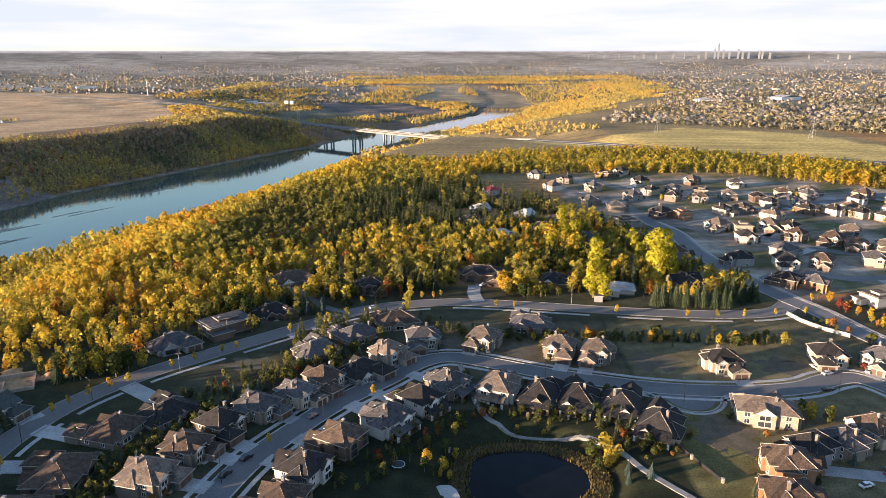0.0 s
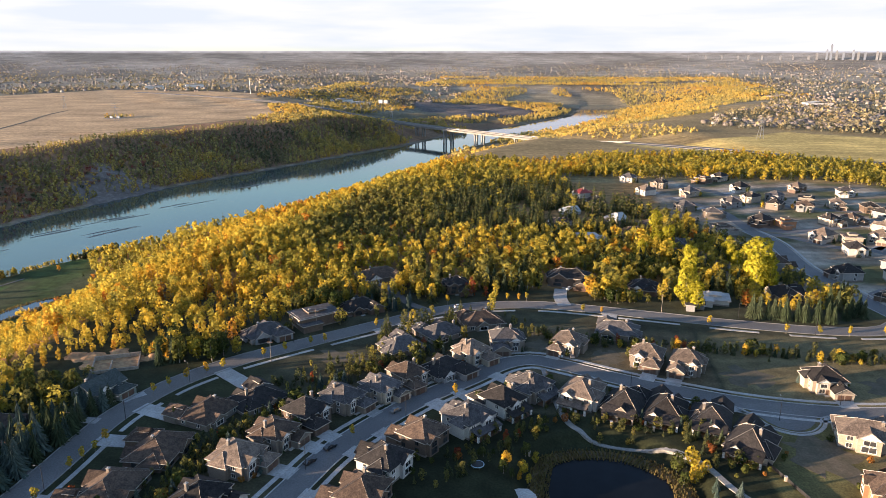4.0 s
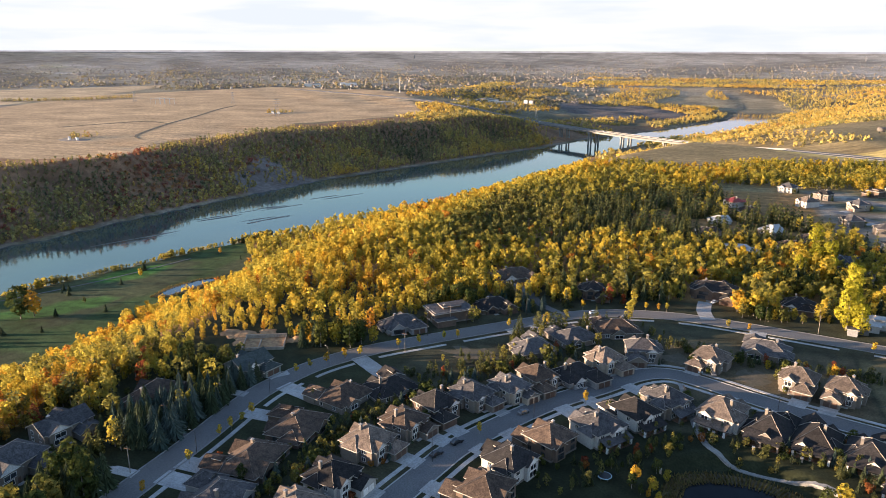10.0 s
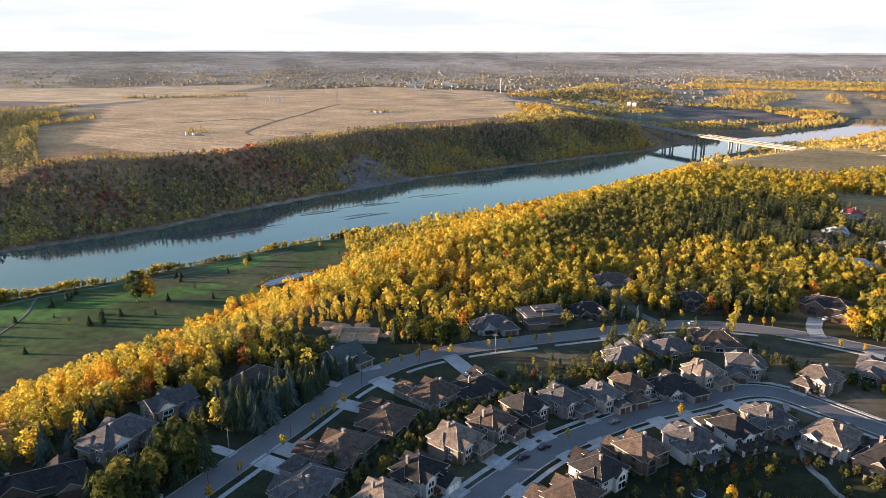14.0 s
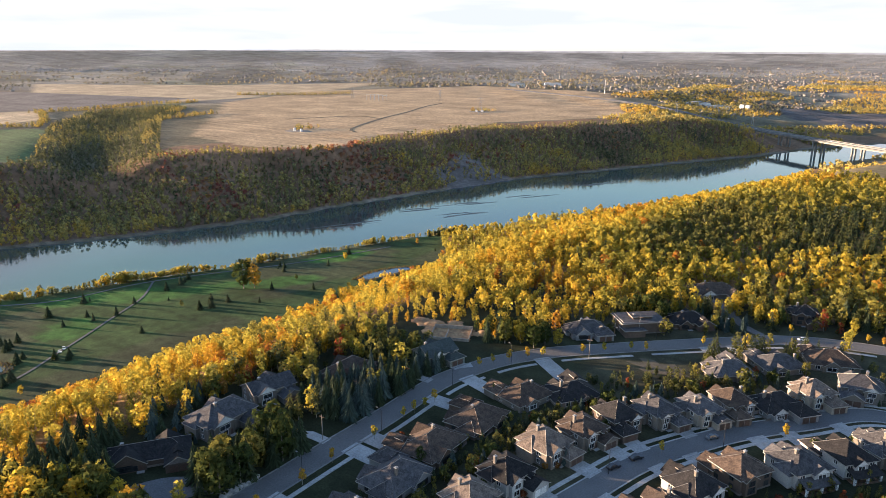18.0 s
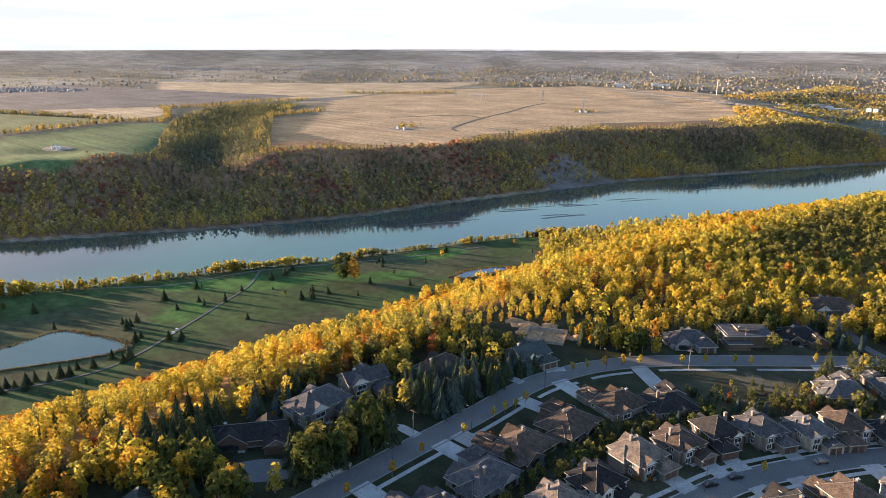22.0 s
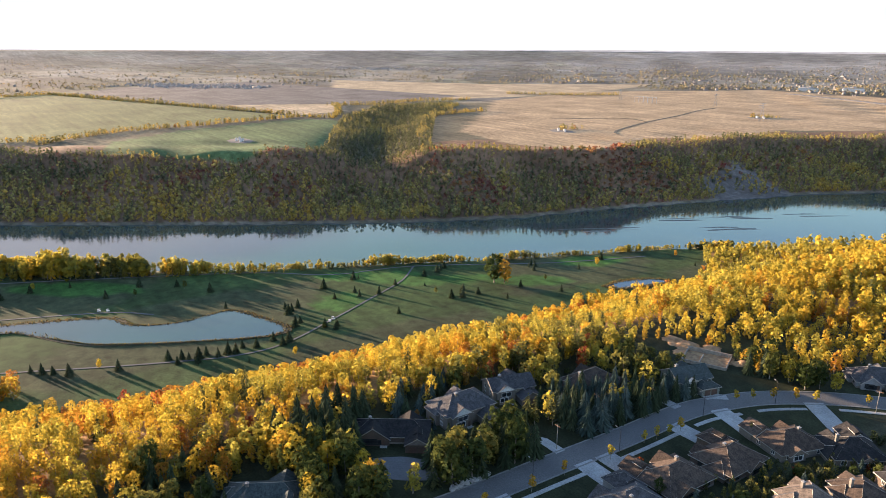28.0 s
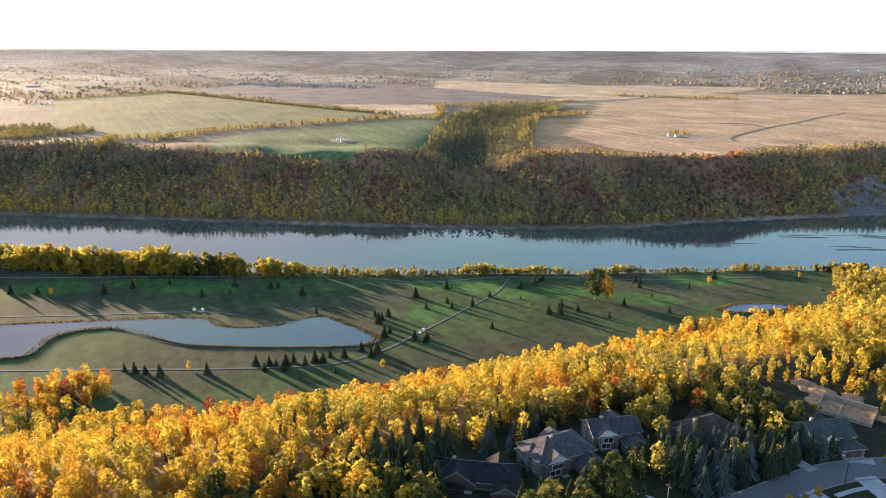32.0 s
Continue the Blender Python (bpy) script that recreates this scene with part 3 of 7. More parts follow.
def draped_sheet(name, outline, gap, lift, mat, label, category):
    """A rough sheet of soil that follows the land."""
    xs, ys = [p[0] for p in outline], [p[1] for p in outline]
    X, Y = np.meshgrid(np.arange(min(xs) - gap, max(xs) + 2 * gap, gap), np.arange(min(ys) - gap, max(ys) + 2 * gap, gap))
    bump = np.sin(X * 0.9 + Y * 0.5) + np.sin(Y * 1.3 - X * 0.4 + 1) + np.sin(X * 2.1 + 2) * np.sin(Y * 1.7)
    wob = 1.2 * np.sin(Y * 0.8) + 0.9 * np.sin(X * 1.1 + Y * 0.3)
    mask = inside(X + wob, Y + wob * 0.7, outline)
    Z = ground_z(X, Y) + np.where(mask, lift + 0.06 * bump, -0.5)
    keep = mask[:-1, :-1] | mask[1:, :-1] | mask[:-1, 1:] | mask[1:, 1:]
    i = np.arange(X.size).reshape(X.shape)
    quads = np.stack([i[:-1, :-1], i[:-1, 1:], i[1:, 1:], i[1:, :-1]], -1)[keep]
    used, loops = np.unique(quads, return_inverse=True)
    me = numpy_mesh(name, np.stack([X, Y, Z], -1).reshape(-1, 3)[used], loops.reshape(-1), 4, [mat])
    return tagged(new(name, me), label, category, kind="structure")


def grown(outline, d):
    cx, cy = (sum(p[k] for p in outline) / len(outline) for k in (0, 1))
    return [(x + d * (x - cx) / max(1, math.hypot(x - cx, y - cy)), y + d * (y - cy) / max(1, math.hypot(x - cx, y - cy))) for x, y in outline]


def side_line(pts, d):
    out = []
    for i, p in enumerate(pts):
        t = (pts[min(i + 1, len(pts) - 1)] - pts[max(i - 1, 0)]).normalized()
        out.append(p + Vector((-t.y, t.x, 0)) * d)
    return out


def ribbon(name, pts, d0, d1, z0, z1, mat, label, category, kind="structure"):
    """A strip along a line, from d0 to d1 metres to its left, top at z1, bottom at z0 above the line."""
    a, b = side_line(pts, d0), side_line(pts, d1)
    v, f = [], []
    for p, q in zip(a, b):
        v += [(p.x, p.y, p.z + z0), (p.x, p.y, p.z + z1), (q.x, q.y, q.z + z1), (q.x, q.y, q.z + z0)]
    for i in range(len(a) - 1):
        for k in range(4):
            f.append((4 * i + k, 4 * i + (k + 1) % 4, 4 * i + 4 + (k + 1) % 4, 4 * i + 4 + k))
    f += [(0, 1, 2, 3), (4 * len(a) - 1, 4 * len(a) - 2, 4 * len(a) - 3, 4 * len(a) - 4)]
    f = [tuple(reversed(q)) for q in f]
    ob = new(name, mesh_of(name, v, f, mat))
    return tagged(ob, label, category, kind=kind)


ROAD_LINES = []


def local_road(pts, half, mat, kerbs=True, walks=(), lift=0.05, broken=False):
    line = smooth_line([(x, y, 0) for x, y in pts], 4)
    ROAD_LINES.append(line)
    ribbon("road", line, -half, half, -0.3, lift, mat, "grey asphalt residential street", "road")
    if kerbs:
        for s in (-1, 1):
            ribbon("kerb", line, s * half + (0 if s > 0 else -0.45), s * half + (0.45 if s > 0 else 0), -0.3, lift + 0.13, M_PATH if broken else M_CONCRETE, "pale concrete kerb along the street", "kerb")
    if broken:
        k, run = 4, random.Random(len(pts))
        while k < len(line) - 6:
            n = run.randint(5, 8)
            for d in walks:
                ribbon("pavement", line[k:k + n + 1], d, d + 1.6, -0.3, lift + 0.1, M_CONCRETE, "length of pale concrete footpath between two crossovers", "pavement")
            k += n + run.randint(2, 3)
        return
    for d in walks:
        ribbon("pavement", line, d, d + 1.6, -0.3, lift + 0.1, M_CONCRETE, "pale concrete footpath beside the street", "pavement")


local_road(ROAD_A, 4.6, M_ASPHALT, True, (4.9 + 1.9, -8.4))
local_road(ROAD_B, 4.9, M_OLD_ASPHALT, True, (-9.6,), 0.062, True)
local_road(ROAD_C, 5.4, M_ASPHALT, True, (6.8,), 0.074)
for pts, lift in ((ROAD_D, 0.04), (ROAD_E, 0.055), (ROAD_F, 0.05), (ROAD_G, 0.058), (ROAD_H, 0.05)):
    local_road(pts, 4.5, M_ASPHALT, False, (), lift)

# cul-de-sac, ponds, paths
blob_sheet("road", [(78, 249), (83, 239), (87, 232.5), (93, 230.5), (98.5, 233.5), (103, 241), (106, 250)], 0.085, M_ASPHALT, "round asphalt end of a cul-de-sac", "road")
ring = smooth_line([(75, 247, 0), (80.5, 241, 0), (84, 234, 0), (88, 230.6, 0), (93, 229.2, 0), (98, 231, 0), (102, 235.5, 0), (104.5, 241, 0), (109, 243, 0)], 2)
ribbon("kerb", ring, -0.45, 0.15, -0.2, 0.2, M_CONCRETE, "pale concrete kerb round the cul-de-sac", "kerb")
ribbon("pavement", ring, -2.2, -0.9, -0.2, 0.15, M_CONCRETE, "pale concrete footpath round the cul-de-sac", "pavement")
POND_LINE = [(7, 194), (9, 203), (17, 208), (29, 209), (39, 205), (46, 197), (46, 187), (40, 180), (25, 174), (13, 174), (7, 183)]
blob_sheet("bank", grown(POND_LINE, 4.5), -2.9, M_REED, "band of dry reeds round the pond", "bank")
blob_sheet("pond", POND_LINE, -2.8, M_POND, "still dark storm pond among reeds", "pond")
GOLF_POND = [(-466, -40), (-466, -28), (-490, -14), (-488, 15), (-456, 41), (-439, 59), (-415, 104), (-400, 141), (-404, 158), (-435, 149), (-455, 136),
             (-451, 105), (-461, 79), (-484, 65), (-503, 15), (-525, -50), (-540, -100), (-490, -100)]
blob_sheet("bank", grown(GOLF_POND, 4), -45.6, M_REED, "strip of brown reeds round the golf pond", "bank")
blob_sheet("pond", GOLF_POND, -45.5, M_GOLF_POND, "long curved pond on the golf course", "pond")
SMALL_POND = [(-352, 392), (-352, 410), (-346, 428), (-336, 440), (-333, 432), (-338, 412), (-342, 396)]
blob_sheet("bank", grown(SMALL_POND, 3), -45.6, M_REED, "strip of brown reeds round a small pond", "bank")
blob_sheet("pond", SMALL_POND, -45.5, M_GOLF_POND, "small pond below the wooded slope", "pond")


M_DRY = material("dry_soil", (0.11, 0.087, 0.056), 0.95, (0.07, 0.062, 0.036), 4, 12, 0.4)
for cx, cy, a, b in ((-78, 270, 11, 6), (5, 293, 7, 5), (34, 283, 6, 8), (96, 216, 10, 14), (140, 268, 9, 8), (88, 272, 9, 9)):
    blob_sheet("bare_lot", [(cx + a * math.cos(i * 0.3) * (1 + 0.35 * math.sin(2.1 * i + cx)), cy + b * math.sin(i * 0.3) * (1 + 0.35 * math.cos(1.7 * i + cy))) for i in range(21)], 0.035, M_DRY,
               "patch of bare dry soil on a vacant lot", "bare soil")


def draped(pts, lift=0.0, step=5):
    line = smooth_line([(x, y, 0) for x, y in pts], step)
    hs = ground_z([p.x for p in line], [p.y for p in line])
    for p, h in zip(line, hs):
        p.z = float(h) + lift
    return line


PARK_PATH = [(7, 269), (10, 250), (13, 233), (17, 223), (26, 217.5), (42, 215), (49, 212.5), (57, 204), (62, 193), (68, 184), (76, 172), (84, 150)]
ribbon("path", draped(PARK_PATH, 0, 2.5), -1.1, 1.1, -1.0, 0.25, M_PATH, "pale concrete park path by the pond", "path")
for pts in ([(-690, -150), (-636, -59), (-585, 58), (-530, 177), (-490, 231), (-474, 297), (-420, 398), (-390, 480)],
            [(-470, -90), (-450, -43), (-394, 83), (-381, 128), (-386, 157), (-402, 188), (-425, 230), (-446, 268), (-474, 297)],
            [(-545, -60), (-515, 20), (-495, 72), (-475, 95)]):
    ribbon("path", draped(pts), -0.8, 0.8, -0.6, 0.16, M_OLD_ASPHALT, "grey asphalt cart path across the golf course", "path")
ribbon("path", draped([(-52, 332), (-62, 340), (-72, 356), (-82, 368)]), -2.2, 2.2, -0.3, 0.09, M_OLD_ASPHALT, "winding asphalt driveway to a mansion", "driveway")
ribbon("path", draped([(19, 346), (17, 358), (18, 372)]), -3, 4, -0.3, 0.09, M_CONCRETE, "concrete driveway to a mansion", "driveway")


for pts in ([(-760, 850), (-796, 884), (-868, 1044), (-923, 1201), (-980, 1341), (-1010, 1450)], [(-1000, 930), (-940, 1060), (-868, 1044)]):
    ribbon("track", draped(pts, 0.0, 20), -2.6, 2.6, -0.5, 0.35, M_DRY, "worn vehicle track across the stubble field", "track")


# ---- houses ----
def hip_roof(x0, x1, y0, y1, z, pitch=0.62, over=0.55, fascia=0.28):
    x0, x1, y0, y1 = x0 - over, x1 + over, y0 - over, y1 + over
    w, d = x1 - x0, y1 - y0
    h = min(w, d) / 2 * pitch
    if w >= d:
        r0, r1 = (x0 + d / 2, (y0 + y1) / 2), (x1 - d / 2 + 0.01, (y0 + y1) / 2)
        top = [(0, 1, 9, 8), (1, 2, 9), (2, 3, 8, 9), (3, 0, 8)]
    else:
        r0, r1 = ((x0 + x1) / 2, y0 + w / 2), ((x0 + x1) / 2, y1 - w / 2 + 0.01)
        top = [(0, 1, 8), (1, 2, 9, 8), (2, 3, 9), (3, 0, 8, 9)]
    c = [(x0, y0), (x1, y0), (x1, y1), (x0, y1)]
    v = [(*p, z) for p in c] + [(*p, z - fascia) for p in c] + [(*r0, z + h), (*r1, z + h)]
    f = top + [(7, 6, 5, 4)] + [(i + 4, (i + 1) % 4 + 4, (i + 1) % 4, i) for i in range(4)]
    caps = [rod(v[8], v[9], 0.13, 0.13, 4)] if abs(w - d) > 1 else []
    near8 = (0, 3) if w >= d else (0, 1)
    caps += [rod(v[i], v[8] if i in near8 else v[9], 0.11, 0.11, 4) for i in range(4)]
    return join((v, f), *caps), z + h


def gable_roof(x0, x1, y0, y1, z, pitch=0.62, over=0.45, thick=0.28):
    """Ridge along y; two sloping slabs."""
    xm = (x0 + x1) / 2
    h = (x1 - x0) / 2 * pitch
    e = over * pitch
    prof = [(x0 - over, z - e), (xm, z + h), (x1 + over, z - e), (x1 + over, z - e - thick), (xm, z + h - thick), (x0 - over, z - e - thick)]
    v = [(x, y, q) for y in (y0 - over, y1) for x, q in prof]
    f = [(0, 6, 7, 1), (1, 7, 8, 2), (2, 8, 9, 3), (3, 9, 10, 4), (4, 10, 11, 5), (5, 11, 6, 0), (0, 1, 4, 5), (1, 2, 3, 4), (11, 10, 7, 6), (10, 9, 8, 7)]
    return (v, f), z + h


def gable_wall(x0, x1, y, z, pitch=0.62, t=0.12):
    h = (x1 - x0) / 2 * pitch - 0.1
    v = [(x, q, w) for q in (y - t, y) for x, w in ((x0, z - 0.2), (x1, z - 0.2), ((x0 + x1) / 2, z + h))]
    return v, [(0, 1, 2), (5, 4, 3), (0, 3, 4, 1), (1, 4, 5, 2), (2, 5, 3, 0)]


SHARED = {}


def frame_shape_of(w, h, b=0.12, glazed=False):
    """A window frame with a middle post, in one piece; glazed adds the two panes."""
    xs, zs = (-w / 2 - b, -w / 2, -0.05, 0.05, w / 2, w / 2 + b), (-h / 2 - b, -h / 2, h / 2, h / 2 + b)
    v = [(x, y, z) for y in (-0.09, 0.02) for z in zs for x in xs]
    f, glass = [], []

    def at(i, k, back=0):
        return back * 24 + k * 6 + i

    for k in range(3):
        for i in range(5):
            cell = (at(i, k), at(i + 1, k), at(i + 1, k + 1), at(i, k + 1))
            if k == 1 and i in (1, 3):
                glass.append(cell)
                ring = cell + cell[:1]
                f += [(p, q, q + 24, p + 24) for p, q in zip(ring, ring[1:])]
            else:
                f.append(cell)
    edge = [at(i, 0) for i in range(6)] + [at(5, k) for k in (1, 2, 3)] + [at(i, 3) for i in (4, 3, 2, 1, 0)] + [at(0, k) for k in (2, 1, 0)]
    f += [(q, p, p + 24, q + 24) for p, q in zip(edge, edge[1:])]
    return v, f + (glass if glazed else [])


def window_on(parent, x, y, z, w, h, face, tone=None, plain=False):
    """A framed window with its pane, centred at x, y, z; face is the wall's outward direction in degrees from -y."""
    tone = tone or M_WHITE
    key = (round(w, 1), round(h, 1), tone.name)
    if key not in SHARED:
        SHARED[key] = (mesh_of("window", *frame_shape_of(w, h), tone), mesh_of("pane", *box(-w / 2, w / 2, -0.045, 0.01, -h / 2, h / 2), M_GLASS))
    if plain:
        both = ("plain", *key)
        if both not in SHARED:
            me = mesh_of("window", *frame_shape_of(w, h, glazed=True), tone)
            me.materials.append(M_GLASS)
            for q in me.polygons[-2:]:
                q.material_index = 1
            SHARED[both] = me
        return part("window", SHARED[both], None, parent, "", pose(x, y, z, 0, 0, face))
    win = part("window", SHARED[key][0], None, parent, "", pose(x, y, z, 0, 0, face))
    part("pane", SHARED[key][1], None, win)
    return win


def garage_door(parent, x, y, w, mat):
    key = ("garage", round(w, 1), mat.name)
    if key not in SHARED:
        SHARED[key] = mesh_of("garage_door", *join(*[box(-w / 2, w / 2, -0.08 - 0.025 * (i % 2), 0.02, 0.56 * i, 0.56 * i + 0.54) for i in range(4)]), mat)
    part("garage_door", SHARED[key], None, parent, "", pose(x, y, 0.06))


HOUSE_SPOTS = []
BARE_EARTH = [(-190, 251), (-188, 257), (-183, 256), (-178, 260), (-170, 261), (-161, 261), (-157, 257), (-158, 250), (-163, 245), (-170, 242), (-178, 243), (-184, 248)]


def facing(x, y):
    """Degrees to turn a house so that its front looks at the nearest street, and how far that is."""
    best = min((((p.x - x) ** 2 + (p.y - y) ** 2, p, q) for line in ROAD_LINES for p, q in zip(line, line[1:])), key=lambda k: k[0])
    t = (best[2] - best[1]).normalized()
    n = Vector((-t.y, t.x, 0))
    if n.dot(best[1] - Vector((x, y, 0))) < 0:
        n = -n
    return math.degrees(math.atan2(n.y, n.x)) + 90, math.sqrt(best[0])


def house(x, y, w, d, storeys, roof, wall, rng, style="estate", side=1, turn=None, detail=2, label="", drive=True, deck=False, z=0.0):
    auto, gap = facing(x, y)
    if style == "flat" or detail < 2:
        w, d = w * 0.92, d
    else:
        w, d = (w * 0.97, d * 0.98) if storeys == 1 and not deck else (w * 0.84, d * 0.86)
    rz = auto if turn is None else turn
    HOUSE_SPOTS.append((x, y, max(w, d) / 2))
    wm, rm = WALLS[wall], ROOFS[roof]
    roof_words = {"grey": "grey shingle", "brown": "brown shingle", "dark": "dark shingle", "tan": "tan shake", "teal": "green-grey", "red": "red metal", "white": "flat white"}[roof]
    if style == "flat":
        roof_words = "flat"
    wall_words = {"cream": "cream stucco", "white": "white stucco", "taupe": "taupe stucco", "brown": "brown-sided", "orange": "cedar-sided", "grey": "grey-sided", "green": "pale green"}[wall]
    h = thing("house", label or f"{wall_words} {['', 'one', 'two', 'three'][storeys]}-storey house with {roof_words} roof", "house", pose(x, y, z, 0, 0, rz), "houses of the suburb")
    e = 2.55 * storeys + 0.2
    trim = M_WHITE if wall in ("cream", "white", "taupe", "green") or rng.random() < 0.4 else M_DARK_METAL
    x0, x1, y0, y1 = -w / 2, w / 2, -d / 2, d / 2
    part("wall", box(x0, x1, y0, y1, -3.3, e), wm, h)
    part("foundation", box(x0 - 0.06, x1 + 0.06, y0 - 0.06, y1 + 0.06, -3.35, 0.7), M_STONE, h, "stone-faced base")
    if style == "flat":
        part("roof", join(box(x0 - 0.8, x1 + 0.8, y0 - 0.8, y1 + 0.8, e, e + 0.35), box(x0 + 0.3, x1 - 0.3, y0 + 0.3, y1 - 0.3, e + 0.35, e + 0.5)), rm, h)
        part("wing", box(x0 - 0.3, x0 + w * 0.45, y0 - 4, y0 + 3, -1, 3.2), wm, h)
        part("wing_roof", box(x0 - 1, x0 + w * 0.45 + 0.6, y0 - 4.6, y0 + 3, 3.2, 3.5), rm, h)
        part("clerestory", box(-w * 0.2, w * 0.25, -d * 0.2, d * 0.25, e + 0.35, e + 1.5), wm, h)
        part("clerestory_roof", box(-w * 0.2 - 0.5, w * 0.25 + 0.5, -d * 0.2 - 0.5, d * 0.25 + 0.5, e + 1.5, e + 1.75), rm, h)
        top = e + 1.7
    else:
        pitch = rng.uniform(0.52, 0.66) + (0.14 if deck and storeys == 1 else 0)
        if style == "gable":
            (v, f), top = gable_roof(-d / 2, d / 2, x0, x1 + 0.45, e, pitch)
            v = [(q, -p, r) for p, q, r in v]
            part("roof", (v, f), rm, h)
            for s in (-1, 1):
                gv, gf = gable_wall(-d / 2, d / 2, 0, e, pitch)
                part("gable", ([(s * (w / 2 - 0.06) + q, p, r) for p, q, r in gv], gf), wm, h)
        else:
            shape, top = hip_roof(x0, x1, y0, y1, e, pitch)
            part("roof", shape, rm, h)
        if detail > 1 and style != "gable":
            # lower wing to one side with its own hipped roof
            sw, s0, s1 = 1.3, -d * 0.12, d * 0.38
            wx0, wx1 = (x0 - sw, x0 + 0.3) if side > 0 else (x1 - 0.3, x1 + sw)
            part("side_wing", box(wx0, wx1, s0, s1, -3.2, e - 0.9), wm, h)
            hx0, hx1 = (x0 - sw, x0 + w * 0.45) if side > 0 else (x1 - w * 0.45, x1 + sw)
            part("wing_roof", hip_roof(hx0, hx1, s0, s1, e - 0.9, pitch + 0.16)[0], rm, h)
        # garage wing in front
        gw = min(w * 0.52, 7.4)
        gx0, gx1 = (x1 - gw, x1 + 0.4) if side > 0 else (x0 - 0.4, x0 + gw)
        gp = rng.uniform(4.0, 5.6)
        part("garage", box(gx0, gx1, y0 - gp, y0 + 0.2, -1.0, 3.1), wm, h)
        if rng.random() < 0.45:
            shape, _ = hip_roof(gx0, gx1, y0 - gp, y0 + 3.5, 3.1, pitch)
        else:
            shape, _ = gable_roof(gx0, gx1, y0 - gp, y0 + 2.5, 3.1, pitch)
            part("gable", gable_wall(gx0, gx1, y0 - gp + 0.05, 3.1, pitch), M_STONE if rng.random() < 0.5 else wm, h)
        part("garage_roof", shape, rm, h)
        gm = M_GARAGE if wall != "white" or rng.random() < 0.4 else M_WHITE
        gc = (gx0 + gx1) / 2
        garage_door(h, gc - gw * 0.2, y0 - gp, gw * 0.34, gm)
        garage_door(h, gc + gw * 0.2, y0 - gp, gw * 0.34, gm)
        # front gable over the entrance, cross gable behind
        fx = -side * w * 0.22
        fw = w * rng.uniform(0.32, 0.42)
        part("bay", box(fx - fw / 2, fx + fw / 2, y0 - 1.3, y0 + 0.2, -1.0, e), wm, h)
        shape, _ = gable_roof(fx - fw / 2, fx + fw / 2, y0 - 1.3, y0 + d * 0.4, e, pitch + 0.12)
        part("gable_roof", shape, rm, h)
        part("gable", gable_wall(fx - fw / 2, fx + fw / 2, y0 - 1.3, e, pitch + 0.12), trim if trim is M_WHITE else wm, h, "pale trimmed gable")
        window_on(h, fx, y0 - 1.3, e - 1.5, fw * 0.5, 1.5, 0, trim, detail < 2)
        window_on(h, fx - fw * 0.1, y0 - 1.3, 1.7, fw * 0.45, 1.6, 0, trim, detail < 2)
        part("door", box(fx + side * fw * 0.33 - 0.5, fx + side * fw * 0.33 + 0.5, y0 - 1.37, y0 - 1.25, 0.1, 2.2), M_GARAGE, h, "dark panelled front door")
        part("doorstep", box(fx + side * fw * 0.33 - 1.1, fx + side * fw * 0.33 + 1.1, y0 - 2.6, y0 - 1.3, -0.4, 0.2), M_CONCRETE, h)
        rx = side * w * rng.uniform(0.05, 0.25)
        rw = w * rng.uniform(0.34, 0.46)
        part("rear_bay", box(rx - rw / 2, rx + rw / 2, y1 - 0.2, y1 + 1.2, -3.2, e), wm, h)
        shape, _ = gable_roof(-rx - rw / 2, -rx + rw / 2, -y1 - 1.2, -y1 + d * 0.4, e, pitch + 0.1)
        part("gable_roof", ([(-a, -b, c) for a, b, c in shape[0]], shape[1]), rm, h)
        gv, gf = gable_wall(-rx - rw / 2, -rx + rw / 2, -y1 - 1.2, e, pitch + 0.1)
        part("gable", ([(-a, -b, c) for a, b, c in gv], gf), M_WHITE if wall in ("cream", "white") else wm, h)
        window_on(h, rx, y1 + 1.2, e - 1.4, rw * 0.5, 1.6, 180, trim, detail < 2)
        if detail > 1:
            window_on(h, rx, y1 + 1.2, 1.6, rw * 0.6, 1.9, 180, trim, detail < 2)
            window_on(h, rx, y1 + 1.2, -1.3, rw * 0.6, 1.7, 180, trim, detail < 2)
            dx = gc
            part("dormer", join(box(dx - 1.0, dx + 1.0, y0 - gp * 0.35, y0 + 1.5, 3.2, 5.2)), wm, h)
            part("dormer_roof", gable_roof(dx - 1.0, dx + 1.0, y0 - gp * 0.35, y0 + 1.8, 5.2, pitch)[0], rm, h)
            window_on(h, dx, y0 - gp * 0.35, 4.4, 1.1, 0.9, 0, trim, detail < 2)
    # chimney and vents
    if storeys and (detail > 1 or rng.random() < 0.5):
        cx, cy = -side * w * rng.uniform(0.1, 0.3), d * rng.uniform(-0.1, 0.2)
        ch = part("chimney", box(cx - 0.45, cx + 0.45, cy - 0.4, cy + 0.4, e, top + 0.45), WALLS["taupe"] if rng.random() < 0.5 else M_STONE, h)
        part("chimney_cap", join(box(cx - 0.55, cx + 0.55, cy - 0.5, cy + 0.5, top + 0.45, top + 0.58), rod((cx, cy, top + 0.58), (cx, cy, top + 0.95), 0.18, 0.18)), M_CONCRETE, ch)
    # windows
    levels = [1.55 + 2.55 * i for i in range(storeys)]
    for zz in levels:
        for sx in ((-0.34, 0.34) if detail > 1 else (-0.3,)):
            window_on(h, sx * w, y1, zz, 1.7, 1.5, 180, trim, detail < 2)
        for sy in ((-0.25, 0.22) if detail > 1 else (0.1,)):
            window_on(h, x1, sy * d, zz, 1.3, 1.3, 90, trim, detail < 2)
            if detail > 1:
                window_on(h, x0, sy * d, zz, 1.3, 1.3, -90, trim, detail < 2)
